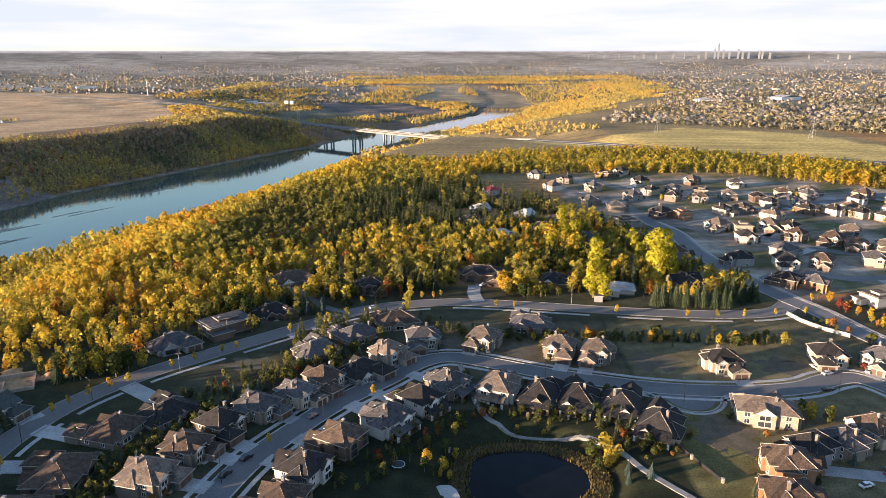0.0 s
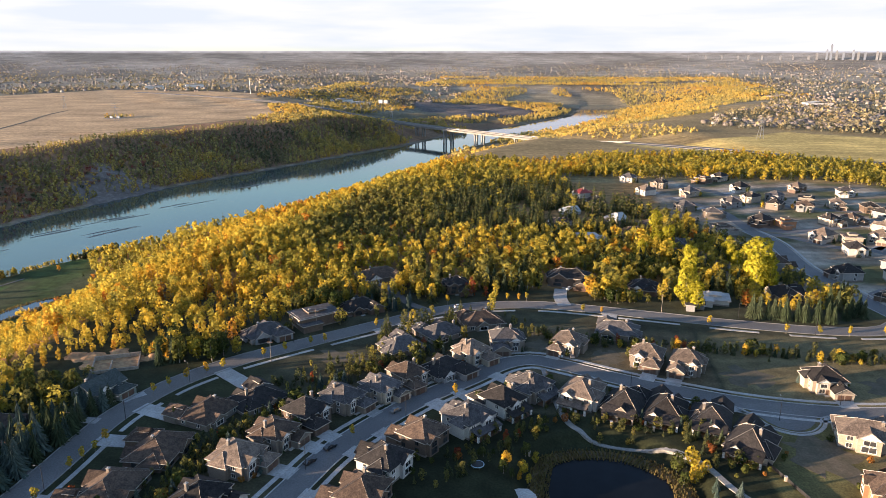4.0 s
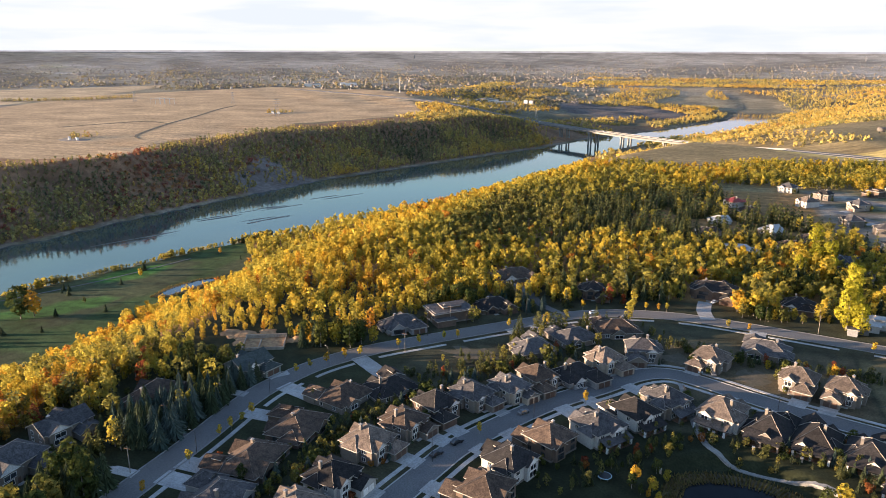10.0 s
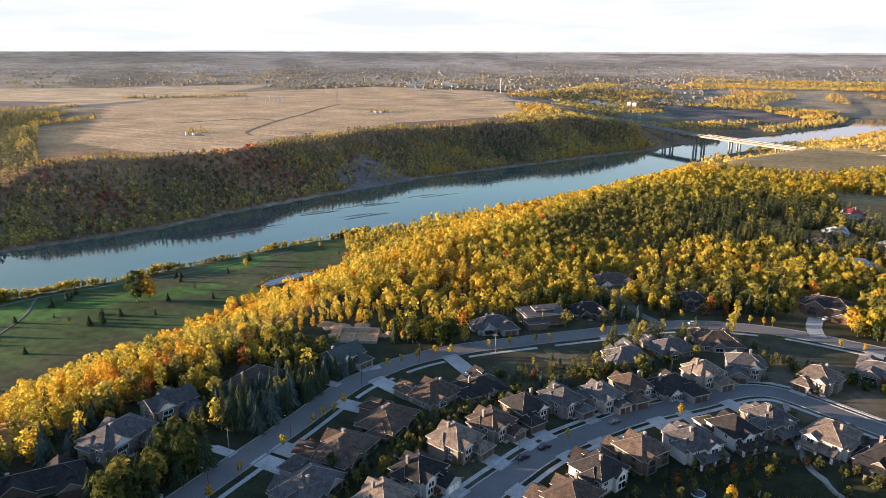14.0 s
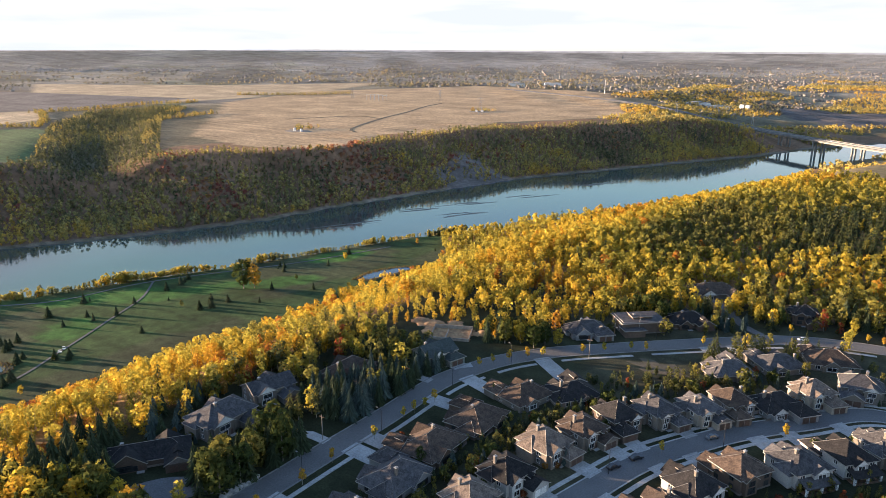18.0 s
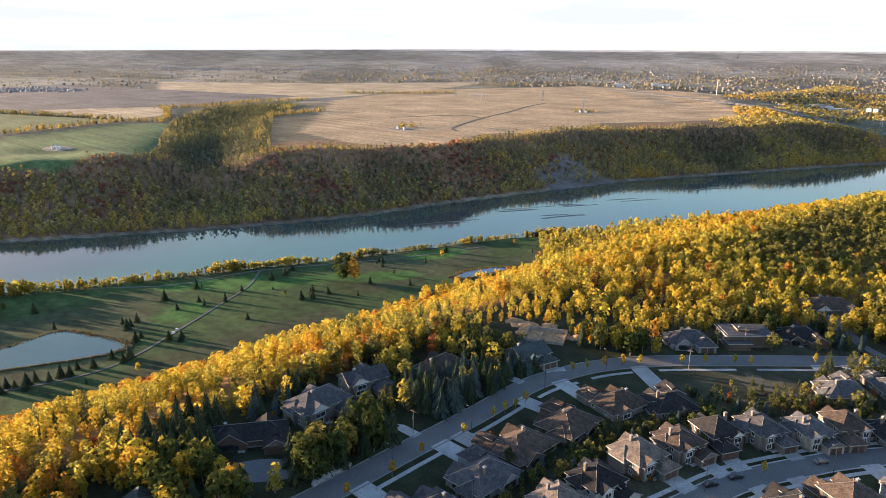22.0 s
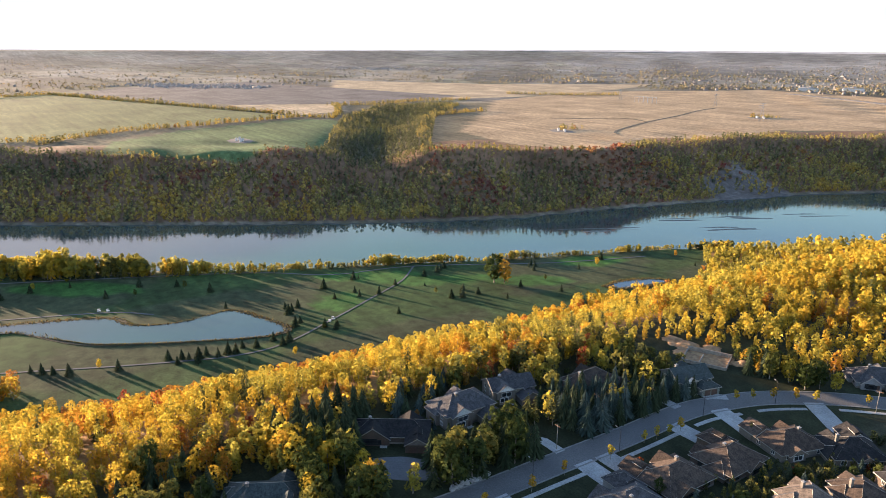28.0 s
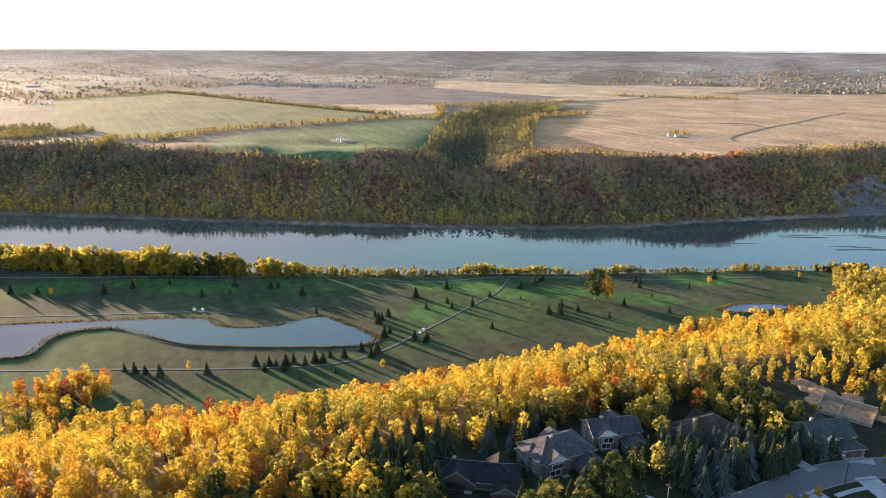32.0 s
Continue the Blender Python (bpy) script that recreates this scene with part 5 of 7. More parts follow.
def plant_slope():
    x, y = scatter(-420, 160, -76, 520, 4.9, 3)
    g = np.random.default_rng(5)
    ok = near_side(x, y) & clear_of(x, y, 4.5) & ~inside(x, y, grown(BARE_EARTH, 2)) & (g.random(len(x)) < 0.93)
    x, y = x[ok], y[ok]
    n = len(x)
    tint, conifer = woods_mix(x, y, g, 1)
    tint += 0.05 * (y < 260) + 0.13 * step01((95 - y) / 60)
    amber = (y < 150) & (g.random(n) < 0.02 + 0.3 * wave(x, y, 26, 9))
    tint[amber] = g.uniform(0.56, 0.74, amber.sum())
    russet = g.random(n) < 0.02 + 0.06 * np.clip(wave(x, y, 18, 12), 0, 1)
    tint[russet] = g.uniform(0.76, 0.9, russet.sum())
    # low trees and bushes among the tall ones
    h = np.where(g.random(n) < 0.25, g.uniform(3.5, 7, n), g.uniform(7, 12, n)) * (1 + 0.14 * wave(x, y, 50, 4))
    # low growth at the edge of the construction lot
    h *= np.where((y > 212) & (y < 285) & (x > -262) & (x < -140), 0.62, 1.0)
    kinds = g.integers(0, len(NEAR_TREES), n)
    kinds[(y < 190) & (x < -150)] += len(NEAR_TREES)
    back = (y > 385) | ((x > -60) & (y > 370))
    kinds[back] = 2 * len(NEAR_TREES) + 2 + g.integers(0, len(MID_TREES), back.sum())
    h[conifer] *= 1.25
    kinds[conifer] = 2 * len(NEAR_TREES) + g.integers(0, 2, conifer.sum())
    tint[conifer] = g.uniform(0.0, 0.1, conifer.sum())
    z = ground_z(x, y) - 0.2
    forest("slope_woods", "golden autumn aspen and birch wood on the valley slope", np.stack([x, y, z], -1), h, tint, kinds, NEAR_TREES + CLOSE_TREES + SPRUCES + MID_TREES, M_LEAVES, 6)


CLEARINGS = [(19, 556, 12), (46, 538, 12), (43, 474, 14), (85, 538, 13), (-12, 579, 9), (-9, 566, 7), (-6, 553, 7), (60, 600, 10), (96, 462, 10), (-56, 674, 12), (20, 640, 12)]


def plant_plateau():
    x, y = scatter(-420, 640, 520, 1260, 6.3, 13)
    g = np.random.default_rng(15)
    ok = near_side(x, y) & clear_of(x, y, 7) & ~inside(x, y, FIELD_EAST) & ((y < 1000) | (x < -60) | (g.random(len(x)) < 0.25))
    for cx, cy, r in CLEARINGS:
        ok &= np.hypot(x - cx, y - cy) > r
    x, y = x[ok], y[ok]
    n = len(x)
    tint, conifer = woods_mix(x, y, g, 1)
    tint = np.clip(tint + 0.05 * (y > 740), 0.12, 0.85)
    kinds = g.integers(0, len(MID_TREES), n)
    kinds[conifer] = len(MID_TREES) + g.integers(0, 2, conifer.sum())
    tint[conifer] = g.uniform(0.0, 0.1, conifer.sum())
    h = g.uniform(7.5, 13.5, n) * np.where(y > 760, 0.8, 1.0) * np.where(conifer, 1.3, 1.0)
    h *= np.interp((x - np.interp(y, NEAR_Y, NEAR_X)), [0, 30, 70], [0.55, 0.75, 1.0])
    z = ground_z(x, y) - 0.2
    forest("plateau_woods", "mixed yellow and green autumn wood above the river", np.stack([x, y, z], -1), h, tint, kinds, MID_TREES + FAR_SPRUCES, M_LEAVES, 16)


def plant_far_bank():
    x, y = scatter(-1420, -150, -150, 1640, 6.2, 33)
    g = np.random.default_rng(35)
    far = np.interp(y, FAR_Y, FAR_X)
    s = (far - x) * 0.87
    width = bank_width(y)
    rd, ra = line_distance(x, y, RAVINE)
    ok = (s > 3.5) & ((s < width + 25 + 12 * wave(x, y, 40, 31)) | ((rd < 85) & (ra < 1250)))
    ok &= ~inside(x, y, FIELD_STUBBLE) & ~inside(x, y, FIELD_GREEN) & ~inside(x, y, FIELD_PALE)
    ok |= (x < -920) & (x > -1330) & (y < 60 + 0.12 * (x + 920)) & (y > -260) & ~inside(x, y, FIELD_PALE) & (wave(x, y, 60, 44) > -0.2)
    ok &= (line_distance(x, y, [p[:2] for p in HIGHWAY])[0] > np.interp(y, [1250, 1400], [30, 80])) & (~inside(x, y, ERODED) | (g.random(len(x)) < 0.4))
    x, y = x[ok], y[ok]
    n = len(x)
    up = (s / width)[ok]
    tint = 0.34 + 0.14 * wave(x, y, 80, 32) + 0.10 * wave(x, y, 24, 36) + g.normal(0, 0.075, n)
    tint = np.clip(tint + np.interp(up, [0, 0.25, 0.6, 0.9, 1.1], [0.20, 0.05, -0.04, -0.14, -0.12]) - 0.14 * (rd[ok] < 80), 0.03, 0.62)
    rim = (rd[ok] > 60) & (rd[ok] < 90) & (up > 1.0) & (g.random(n) < 0.3 + 0.5 * wave(x, y, 50, 38))
    tint[rim] = np.clip(g.normal(0.36, 0.1, rim.sum()), 0.15, 0.6)
    h = g.uniform(5.5, 12, n) * np.interp(up, [0.7, 1.0], [1.0, 0.72])
    # russet scrub on the middle of the slope, in patches
    scrub = np.exp(-((up - 0.6) / 0.3) ** 2) * (0.12 + 0.7 * wave(x, y, 48, 39)) * np.interp(y, [300, 620, 760, 1000, 1300], [1.2, 1.5, 1.2, 0.5, 0.25])
    scrub += 0.9 * np.exp(-(((x + 725) / 34) ** 2 + ((y - 470) / 40) ** 2)) + np.exp(-(((x + 640) / 60) ** 2 + ((y - 690) / 60) ** 2))
    low = g.random(n) < np.where(rd[ok] < 60, 0, scrub)
    tint[low] = np.clip(g.normal(0.89, 0.07, low.sum()), 0.7, 1.0)
    h[low] = g.uniform(3.0, 5.5, low.sum())
    grey = low & (g.random(n) < 0.3)
    tint[grey] = g.uniform(0.0, 0.2, grey.sum())
    kinds = g.integers(0, len(SMALL_TREES), n)
    kinds[low] = len(SMALL_TREES) + 2 + g.integers(0, 2, low.sum())
    conifer = (g.random(n) < 0.06) & ~low
    kinds[conifer] = len(SMALL_TREES) + g.integers(0, 2, conifer.sum())
    tint[conifer] = 0.03
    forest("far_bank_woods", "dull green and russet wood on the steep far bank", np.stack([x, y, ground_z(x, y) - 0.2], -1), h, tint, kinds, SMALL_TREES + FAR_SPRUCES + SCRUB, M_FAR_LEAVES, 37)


def plant_shore():
    """The belt of trees between river and golf course."""
    g = np.random.default_rng(41)
    y = g.uniform(-90, 565, 1500)
    width = np.interp(y, [-140, 60, 180, 300, 565], [36, 30, 18, 9, 9])
    x = np.interp(y, NEAR_Y, NEAR_X) + 9 + g.uniform(0, 1, len(y)) * width
    h = np.interp(y, [-140, 60, 180, 300, 565], [17, 15, 11, 5.5, 6.5]) * g.uniform(0.6, 1.2, len(y))
    h *= 0.75 + 0.45 * np.clip(wave(x, y, 26, 46), -0.6, 1)
    dense = np.arange(len(y)) < 330
    y[dense] = g.uniform(-90, 112, dense.sum())
    x[dense] = np.interp(y[dense], NEAR_Y, NEAR_X) + 12 + g.uniform(0, 16, dense.sum())
    h[dense] = g.uniform(11, 16, dense.sum())
    tint = np.clip(np.where(y > 110, 0.34, 0.46) + g.normal(0, 0.14, len(y)) - 0.22 * (wave(x, y, 30, 45) > 0.3) * (y > 60), 0.03, 0.85)
    forest("shore_woods", "row of yellow willows and poplars along the river", np.stack([x, y, ground_z(x, y) - 0.2], -1), h, tint, g.integers(0, 5, len(y)), MID_TREES, M_LEAVES, 42)


def hedge_points(lines, gap, spread, g):
    X, Y = [], []
    for pts in lines:
        for (ax, ay), (bx, by) in zip(pts, pts[1:]):
            n = max(2, int(math.hypot(bx - ax, by - ay) / gap))
            t = np.linspace(0, 1, n)
            X.append(ax + (bx - ax) * t + g.normal(0, spread, n))
            Y.append(ay + (by - ay) * t + g.normal(0, spread, n))
    return np.concatenate(X), np.concatenate(Y)


def plant_hedgerows():
    g = np.random.default_rng(51)
    x, y = hedge_points([[(-1078, 97), (-1172, 204), (-1206, 350), (-1268, 531), (-1224, 581)], [(-1988, -53), (-2183, 223), (-1533, 456), (-1311, 548)],
                         [(-1491, 711), (-1467, 811), (-1514, 968), (-1489, 1100)], [(-1177, 794), (-1200, 923)], [(-1109, 107), (-1115, 41), (-1000, 20)],
                         [(-1640, 1350), (-1500, 1480), (-1440, 1600)], [(-860, 812), (-845, 850)], [(-825, 1290), (-790, 1330)], [(-1215, 585), (-1300, 640), (-1470, 720)]], 1.9, 4.0, g)
    n = len(x)
    forest("hedgerows", "yellowing hedgerow trees between the fields", np.stack([x, y, ground_z(x, y) - 0.2], -1), g.uniform(4.5, 10, n),
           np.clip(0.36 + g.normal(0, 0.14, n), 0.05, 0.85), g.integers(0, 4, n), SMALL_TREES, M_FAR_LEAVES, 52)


def plant_valley():
    """Golden woods along the river beyond the bridge."""
    g = np.random.default_rng(61)
    x, y = g.uniform(-900, 1500, 52000), g.uniform(1180, 3250, 52000)
    far, near = np.interp(y, FAR_Y, FAR_X), np.interp(y, NEAR_Y, NEAR_X)
    east = (x > near + 10) & (x < near + 420 + 150 * wave(x, y, 300, 62)) & (wave(x, y, 150, 63) > -0.9)
    west = (x < far - 16) & (x > far - 900) & (wave(x, y, 140, 64) > -0.25) & ~inside(x, y, FIELD_DARK) & ~inside(x, y, FIELD_STUBBLE)
    hills = (y > 2560) & (x > np.where(y < 2790, near + 8, -420)) & (x < 820) & (wave(x, y, 120, 67) > -0.5)
    ok = (((east | west) & (y < 2850)) | hills) & ~inside(x, y, FIELD_EAST) & (line_distance(x, y, [p[:2] for p in HIGHWAY])[0] > 40)
    x, y = x[ok], y[ok]
    n = len(x)
    tint = np.clip(0.45 + 0.14 * wave(x, y, 120, 65) + g.normal(0, 0.1, n), 0.05, 0.8)
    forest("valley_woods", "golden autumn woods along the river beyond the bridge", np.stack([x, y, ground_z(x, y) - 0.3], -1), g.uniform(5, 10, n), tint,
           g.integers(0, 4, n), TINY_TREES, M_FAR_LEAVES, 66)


def reeds(outline, z, n, seed):
    """A fringe of dry reed blades round a pond."""
    g = np.random.default_rng(seed)
    ring = smooth_line([(*p, 0) for p in outline] + [(*outline[0], 0)], 1.0)
    P = np.array([(p.x, p.y) for p in ring])
    c = P.mean(0)
    at = P[g.integers(0, len(P), n)]
    out = at - c
    out /= np.linalg.norm(out, axis=1)[:, None]
    at = at + out * (g.uniform(-0.3, 1, n) ** 1.0 * 5.2)[:, None]
    h, w, a = g.uniform(0.5, 1.3, n), g.uniform(0.2, 0.5, n), g.uniform(0, 6.28, n)
    dx, dy = np.cos(a) * w, np.sin(a) * w
    lean = g.normal(0, 0.25, (n, 2))
    V = np.stack([np.stack([at[:, 0] - dx, at[:, 1] - dy, np.full(n, z - 0.4)], -1), np.stack([at[:, 0] + dx, at[:, 1] + dy, np.full(n, z - 0.4)], -1),
                  np.stack([at[:, 0] + lean[:, 0], at[:, 1] + lean[:, 1], z + h], -1)], 1).reshape(-1, 3)
    me = numpy_mesh("reeds", V, np.arange(len(V)), 3, [M_REEDS], tint=np.repeat(g.random(n), 3))
    tagged(new("reeds", me), "tufts of dry brown reeds along the water", "reeds", kind="stuff")


M_REEDS = foliage("dry_reeds", [(0, (0.10, 0.075, 0.035)), (0.6, (0.22, 0.165, 0.07)), (1, (0.13, 0.13, 0.045))], 0.3)
reeds(POND_LINE, -2.9, 5200, 81)
reeds(GOLF_POND, -45.6, 5200, 82)
reeds(SMALL_POND, -45.6, 1200, 83)
def plant_yards():
    """Trees and bushes that fill the gardens above the slope and beyond the upper street, and the belts behind the lots."""
    g = np.random.default_rng(91)
    x1, y1 = scatter(-214, -150, 56, 232, 5.2, 92)
    x2, y2 = scatter(-112, -14, 296, 372, 5.6, 93)
    x3, y3 = hedge_points([[(2, 303), (40, 297), (80, 297), (120, 293), (152, 292)]], 1.1, 2.6, g)
    x4, y4 = hedge_points([[(-105, 120), (-104, 150), (-102, 180), (-98, 202), (-86, 214), (-77, 238), (-63, 255), (-50, 270), (-34, 287)], [(-104, 172), (-98, 204), (-92, 240), (-72, 262), (-54, 292)], [(-24, 186), (-14, 204), (-2, 216), (8, 226)], [(20, 228), (40, 225), (60, 220), (68, 206)]], 0.9, 4.2, g)
    x5, y5 = hedge_points([[(180, 320), (189, 298), (199, 272)], [(20, 300), (0, 308), (-12, 326)]], 1.6, 2.5, g)
    x, y = np.concatenate([x1, x2, x3, x4, x5]), np.concatenate([y1, y2, y3, y4, y5])
    tall = np.concatenate([np.full(len(x1), 10.0), np.full(len(x2), 9.0), np.full(len(x3), 4.2), np.full(len(x4), 4.2), np.full(len(x5), 3.6)])
    ok = np.ones(len(x), bool)
    for hx, hy, r in HOUSE_SPOTS:
        ok &= np.hypot(x - hx, y - hy) > r + np.where(tall > 6, 1.5, -1.5)
    for pts in LOCAL_ROADS:
        ok &= line_distance(x, y, pts)[0] > 8.0
    for cx, cy, r in ((-170, 141, 9), (-170, 104, 11), (-172, 256, 18), (-66, 342, 6), (-80, 360, 7), (-40, 345, 5)):
        ok &= np.hypot(x - cx, y - cy) > r
    for pts in ([(-150, 150), (-166, 144), (-178, 137)], [(-151, 204), (-145, 206)], [(-149, 118), (-163, 108)], [(-149, 174), (-170, 166), (-183, 164)], [(-148, 206), (-164, 200)], [(-52, 332), (-62, 340), (-72, 356), (-82, 368)]):
        ok &= line_distance(x, y, pts)[0] > 4.5
    ok &= (tall < 6) | ((g.random(len(x)) < 0.72) & ~front_lawn(x, y))
    x, y, tall = x[ok], y[ok], tall[ok]
    n = len(x)
    tint = np.where(tall > 6, np.clip(np.where((x < -186) | (y > 330), 0.36, 0.2) + g.normal(0, 0.15, n), 0.03, 0.75), np.clip(0.10 + g.normal(0, 0.09, n), 0.02, 0.6))
    red = g.random(n) < 0.035
    tint[red] = 0.97
    kinds = g.integers(0, len(NEAR_TREES), n)
    conifer = g.random(n) < np.where(tall > 6, np.where(x < -186, 0.15, 0.4), 0.3)
    kinds[conifer] = len(NEAR_TREES) + g.integers(0, 2, conifer.sum())
    tint[conifer] = g.uniform(0.0, 0.08, conifer.sum())
    forest("garden_woods", "dark spruces and olive bushes filling the gardens", np.stack([x, y, ground_z(x, y) - 0.15], -1), tall * g.uniform(0.6, 1.25, n), tint, kinds, NEAR_TREES + SPRUCES, M_LEAVES, 94)


plant_slope()
plant_yards()
plant_plateau()
plant_far_bank()
plant_shore()
plant_hedgerows()
plant_valley()


# ---- the distant city, drawn in towards the horizon ----
def outward(g, n, near, far):
    """Places seen evenly from above: true distance, azimuth to the left, and where they stand on the rising land."""
    D = 1 / g.uniform(1 / far, 1 / near, n)
    a = np.radians(g.uniform(-46, 104, n))
    r = np.where(D > 2500, 2500 + 2450 * (1 - 2500 / D), D)
    return -np.sin(a) * r, np.cos(a) * r, r / D


def town(x, y):
    fields = np.zeros(len(x), bool)
    for poly in (FIELD_PALE, FIELD_GREEN, FIELD_SMALL, FIELD_BARE, FIELD_STUBBLE, FIELD_FAR, FIELD_EAST, FIELD_DARK):
        fields |= inside(x, y, poly)
    far, near = np.interp(y, FAR_Y, FAR_X), np.interp(y, NEAR_Y, NEAR_X)
    valley = (y < 2850) & (x > far - 420) & (x < near + 430)
    return ~fields & ~valley & ~((x < -500) & (y < 1950) & (x > -1800))


def distant_city():
    g = np.random.default_rng(71)
    x, y, s = outward(g, 26000, 1350, 14000)
    block = wave(x, y, 130, 72)
    left = np.degrees(np.arctan2(-x, y))
    dense = np.interp(left, [-45, 0, 34, 46, 60, 100], [0.95, 0.95, 0.85, 0.35, 0.06, 0.03])
    ok = town(x, y) & (g.random(len(x)) < dense * np.clip(0.6 + 0.5 * block, 0.05, 1))
    # a cluster of new white houses beside the bare land, and a pale quarter further off
    t = g.random(330)
    cx, cy = -2600 + 300 * t + g.normal(0, 45, 330), 540 + 270 * t + g.normal(0, 60, 330)
    t = g.random(420)
    dx, dy = -3330 + 420 * t + g.normal(0, 60, 420), 1640 + 560 * t + g.normal(0, 50, 420)
    x, y, s = np.concatenate([x[ok], cx, dx]), np.concatenate([y[ok], cy, dy]), np.concatenate([s[ok], np.full(330, 0.75), np.full(420, 0.6)])
    n = len(x)
    z = ground_z(x, y)
    w, d, h = g.uniform(7, 11, n) * s, g.uniform(6, 9, n) * s, g.uniform(3, 4.5, n) * s
    big = g.random(n) < 0.04
    w[big] *= 4
    d[big] *= 2.5
    a = np.round(wave(x, y, 400, 73) * 3) * 0.5 + g.choice([0, np.pi / 2], n)
    ux = np.array([-1, 1, 1, -1, -1, 1, 1, -1, -1, 1]) / 2
    uy = np.array([-1, -1, 1, 1, -1, -1, 1, 1, 0, 0]) / 2
    uz = np.array([-0.4, -0.4, -0.4, -0.4, 1, 1, 1, 1, 1.55, 1.55])
    px, py = ux[None] * w[:, None], uy[None] * d[:, None]
    pz = np.where(big[:, None], np.minimum(uz, 1.02)[None], uz[None]) * h[:, None]
    V = np.stack([px * np.cos(a)[:, None] - py * np.sin(a)[:, None] + x[:, None], px * np.sin(a)[:, None] + py * np.cos(a)[:, None] + y[:, None], pz + z[:, None]], -1)
    wall = np.array([[0, 1, 5, 4], [1, 2, 6, 5], [2, 3, 7, 6], [3, 0, 4, 7]])
    roof = np.array([[4, 5, 9, 8], [6, 7, 8, 9], [5, 6, 9, 9], [7, 4, 8, 8]])
    tri = np.concatenate([np.array([[q[0], q[1], q[2]], [q[0], q[2], q[3]]]) for q in wall] + [np.array([[q[0], q[1], q[2]], [q[0], q[2], q[3]]]) for q in roof[:2]] + [roof[2:, :3]])
    kind = np.array([0] * 8 + [1] * 6)
    loops = (tri[None] + 10 * np.arange(n)[:, None, None]).reshape(-1)
    tone = np.minimum(g.random(n), np.where(g.random(n) < 0.2, 1.0, 0.72))
    tone[-750:] = g.uniform(0.8, 1, 750)
    tone = np.repeat(tone, 10)
    walls = foliage("town_walls", [(0, (0.26, 0.235, 0.21)), (0.5, (0.19, 0.165, 0.14)), (1, (0.42, 0.40, 0.37))], 0.0, "tint", 0.05)
    roofs = foliage("town_roofs", [(0, (0.14, 0.125, 0.115)), (0.6, (0.20, 0.17, 0.145)), (1, (0.32, 0.295, 0.27))], 0.0, "tint", 0.05)
    me = numpy_mesh("distant_suburbs", V.reshape(-1, 3), loops, 3, [walls, roofs], np.tile(kind, n), tint=tone)
    tagged(new("distant_suburbs", me), "pale houses and sheds of distant suburbs", "suburb", kind="stuff")
    x, y, s = outward(g, 62000, 1300, 15000)
    ok = town(x, y) & (g.random(len(x)) < np.interp(np.degrees(np.arctan2(-x, y)), [-45, 20, 45, 60, 100], [0.95, 0.95, 0.9, 0.8, 0.8]))
    fu, fv = ((x * 0.87 + y * 0.5) / 330 + 0.3 * np.sin(y / 500)) % 1.0, ((y * 0.87 - x * 0.5) / 210) % 1.0
    west = np.degrees(np.arctan2(-x, y)) + 5 * wave(x, y, 300, 78)
    ok &= (fu < 0.09) | (fv < 0.14) | (wave(x, y, 110, 77) > 0.3) | (west < 46) | (x > -900)
    ok &= (west > 46) | (g.random(len(x)) < np.clip(0.6 + 0.6 * wave(x, y, 170, 79), 0.25, 1))
    x, y, s = x[ok], y[ok], s[ok]
    n = len(x)
    tint = np.clip(0.30 + 0.12 * wave(x, y, 200, 75) + g.normal(0, 0.16, n), 0.03, 0.85)
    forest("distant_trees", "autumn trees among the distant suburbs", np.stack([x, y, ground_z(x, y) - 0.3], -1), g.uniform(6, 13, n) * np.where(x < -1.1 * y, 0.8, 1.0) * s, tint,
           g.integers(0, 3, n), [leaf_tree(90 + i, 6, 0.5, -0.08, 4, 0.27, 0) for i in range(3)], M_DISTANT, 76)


distant_city()


# ---- trees that stand alone ----
def crown_mesh(name, tree, mat):
    tri, _, soft = tree
    me = numpy_mesh(name, tri.reshape(-1, 3), np.arange(3 * len(tri)), 3, [mat])
    if soft is not None:
        me.attributes.new("custom_normal", "FLOAT_VECTOR", "POINT").data.foreach_set("vector", np.ascontiguousarray(np.repeat(soft, 3, 0), dtype=np.float32).ravel())
    return me


def solid_trunk(top, r):
    return join(rod((0, 0, -0.03), (0.004, 0, top * 0.55), r, r * 0.7, 7), rod((0.004, 0, top * 0.55), (0, 0.004, top), r * 0.7, r * 0.25, 7))


TEMPLATES = {}
KINDS = {
    "spruce": ("spruce_tree", "dark green spruce with drooping boughs", "spruces", M_SPRUCE),
    "blue": ("blue_spruce_tree", "blue-green spruce with dense boughs", "blue spruces", M_BLUE_SPRUCE),
    "yellow": ("aspen_tree", "broadleaf tree in golden autumn leaf", "aspens", M_YELLOW),
    "olive": ("yard_tree", "broadleaf tree in olive green leaf", "garden trees", M_OLIVE),
    "red": ("maple_tree", "small tree in red and orange autumn leaf", "maples", M_RED),
    "lime": ("poplar_tree", "tall poplar in bright yellow-green leaf", "poplars", M_LIME),
    "street": ("street_tree", "young street tree with a yellow oval crown", "street trees", M_YELLOW),
    "shrub": ("shrub", "low rounded olive garden shrub", "shrubs", M_OLIVE),
    "red_shrub": ("shrub", "low garden shrub turned deep red", "shrubs", M_RED),
}
PLANTED = []


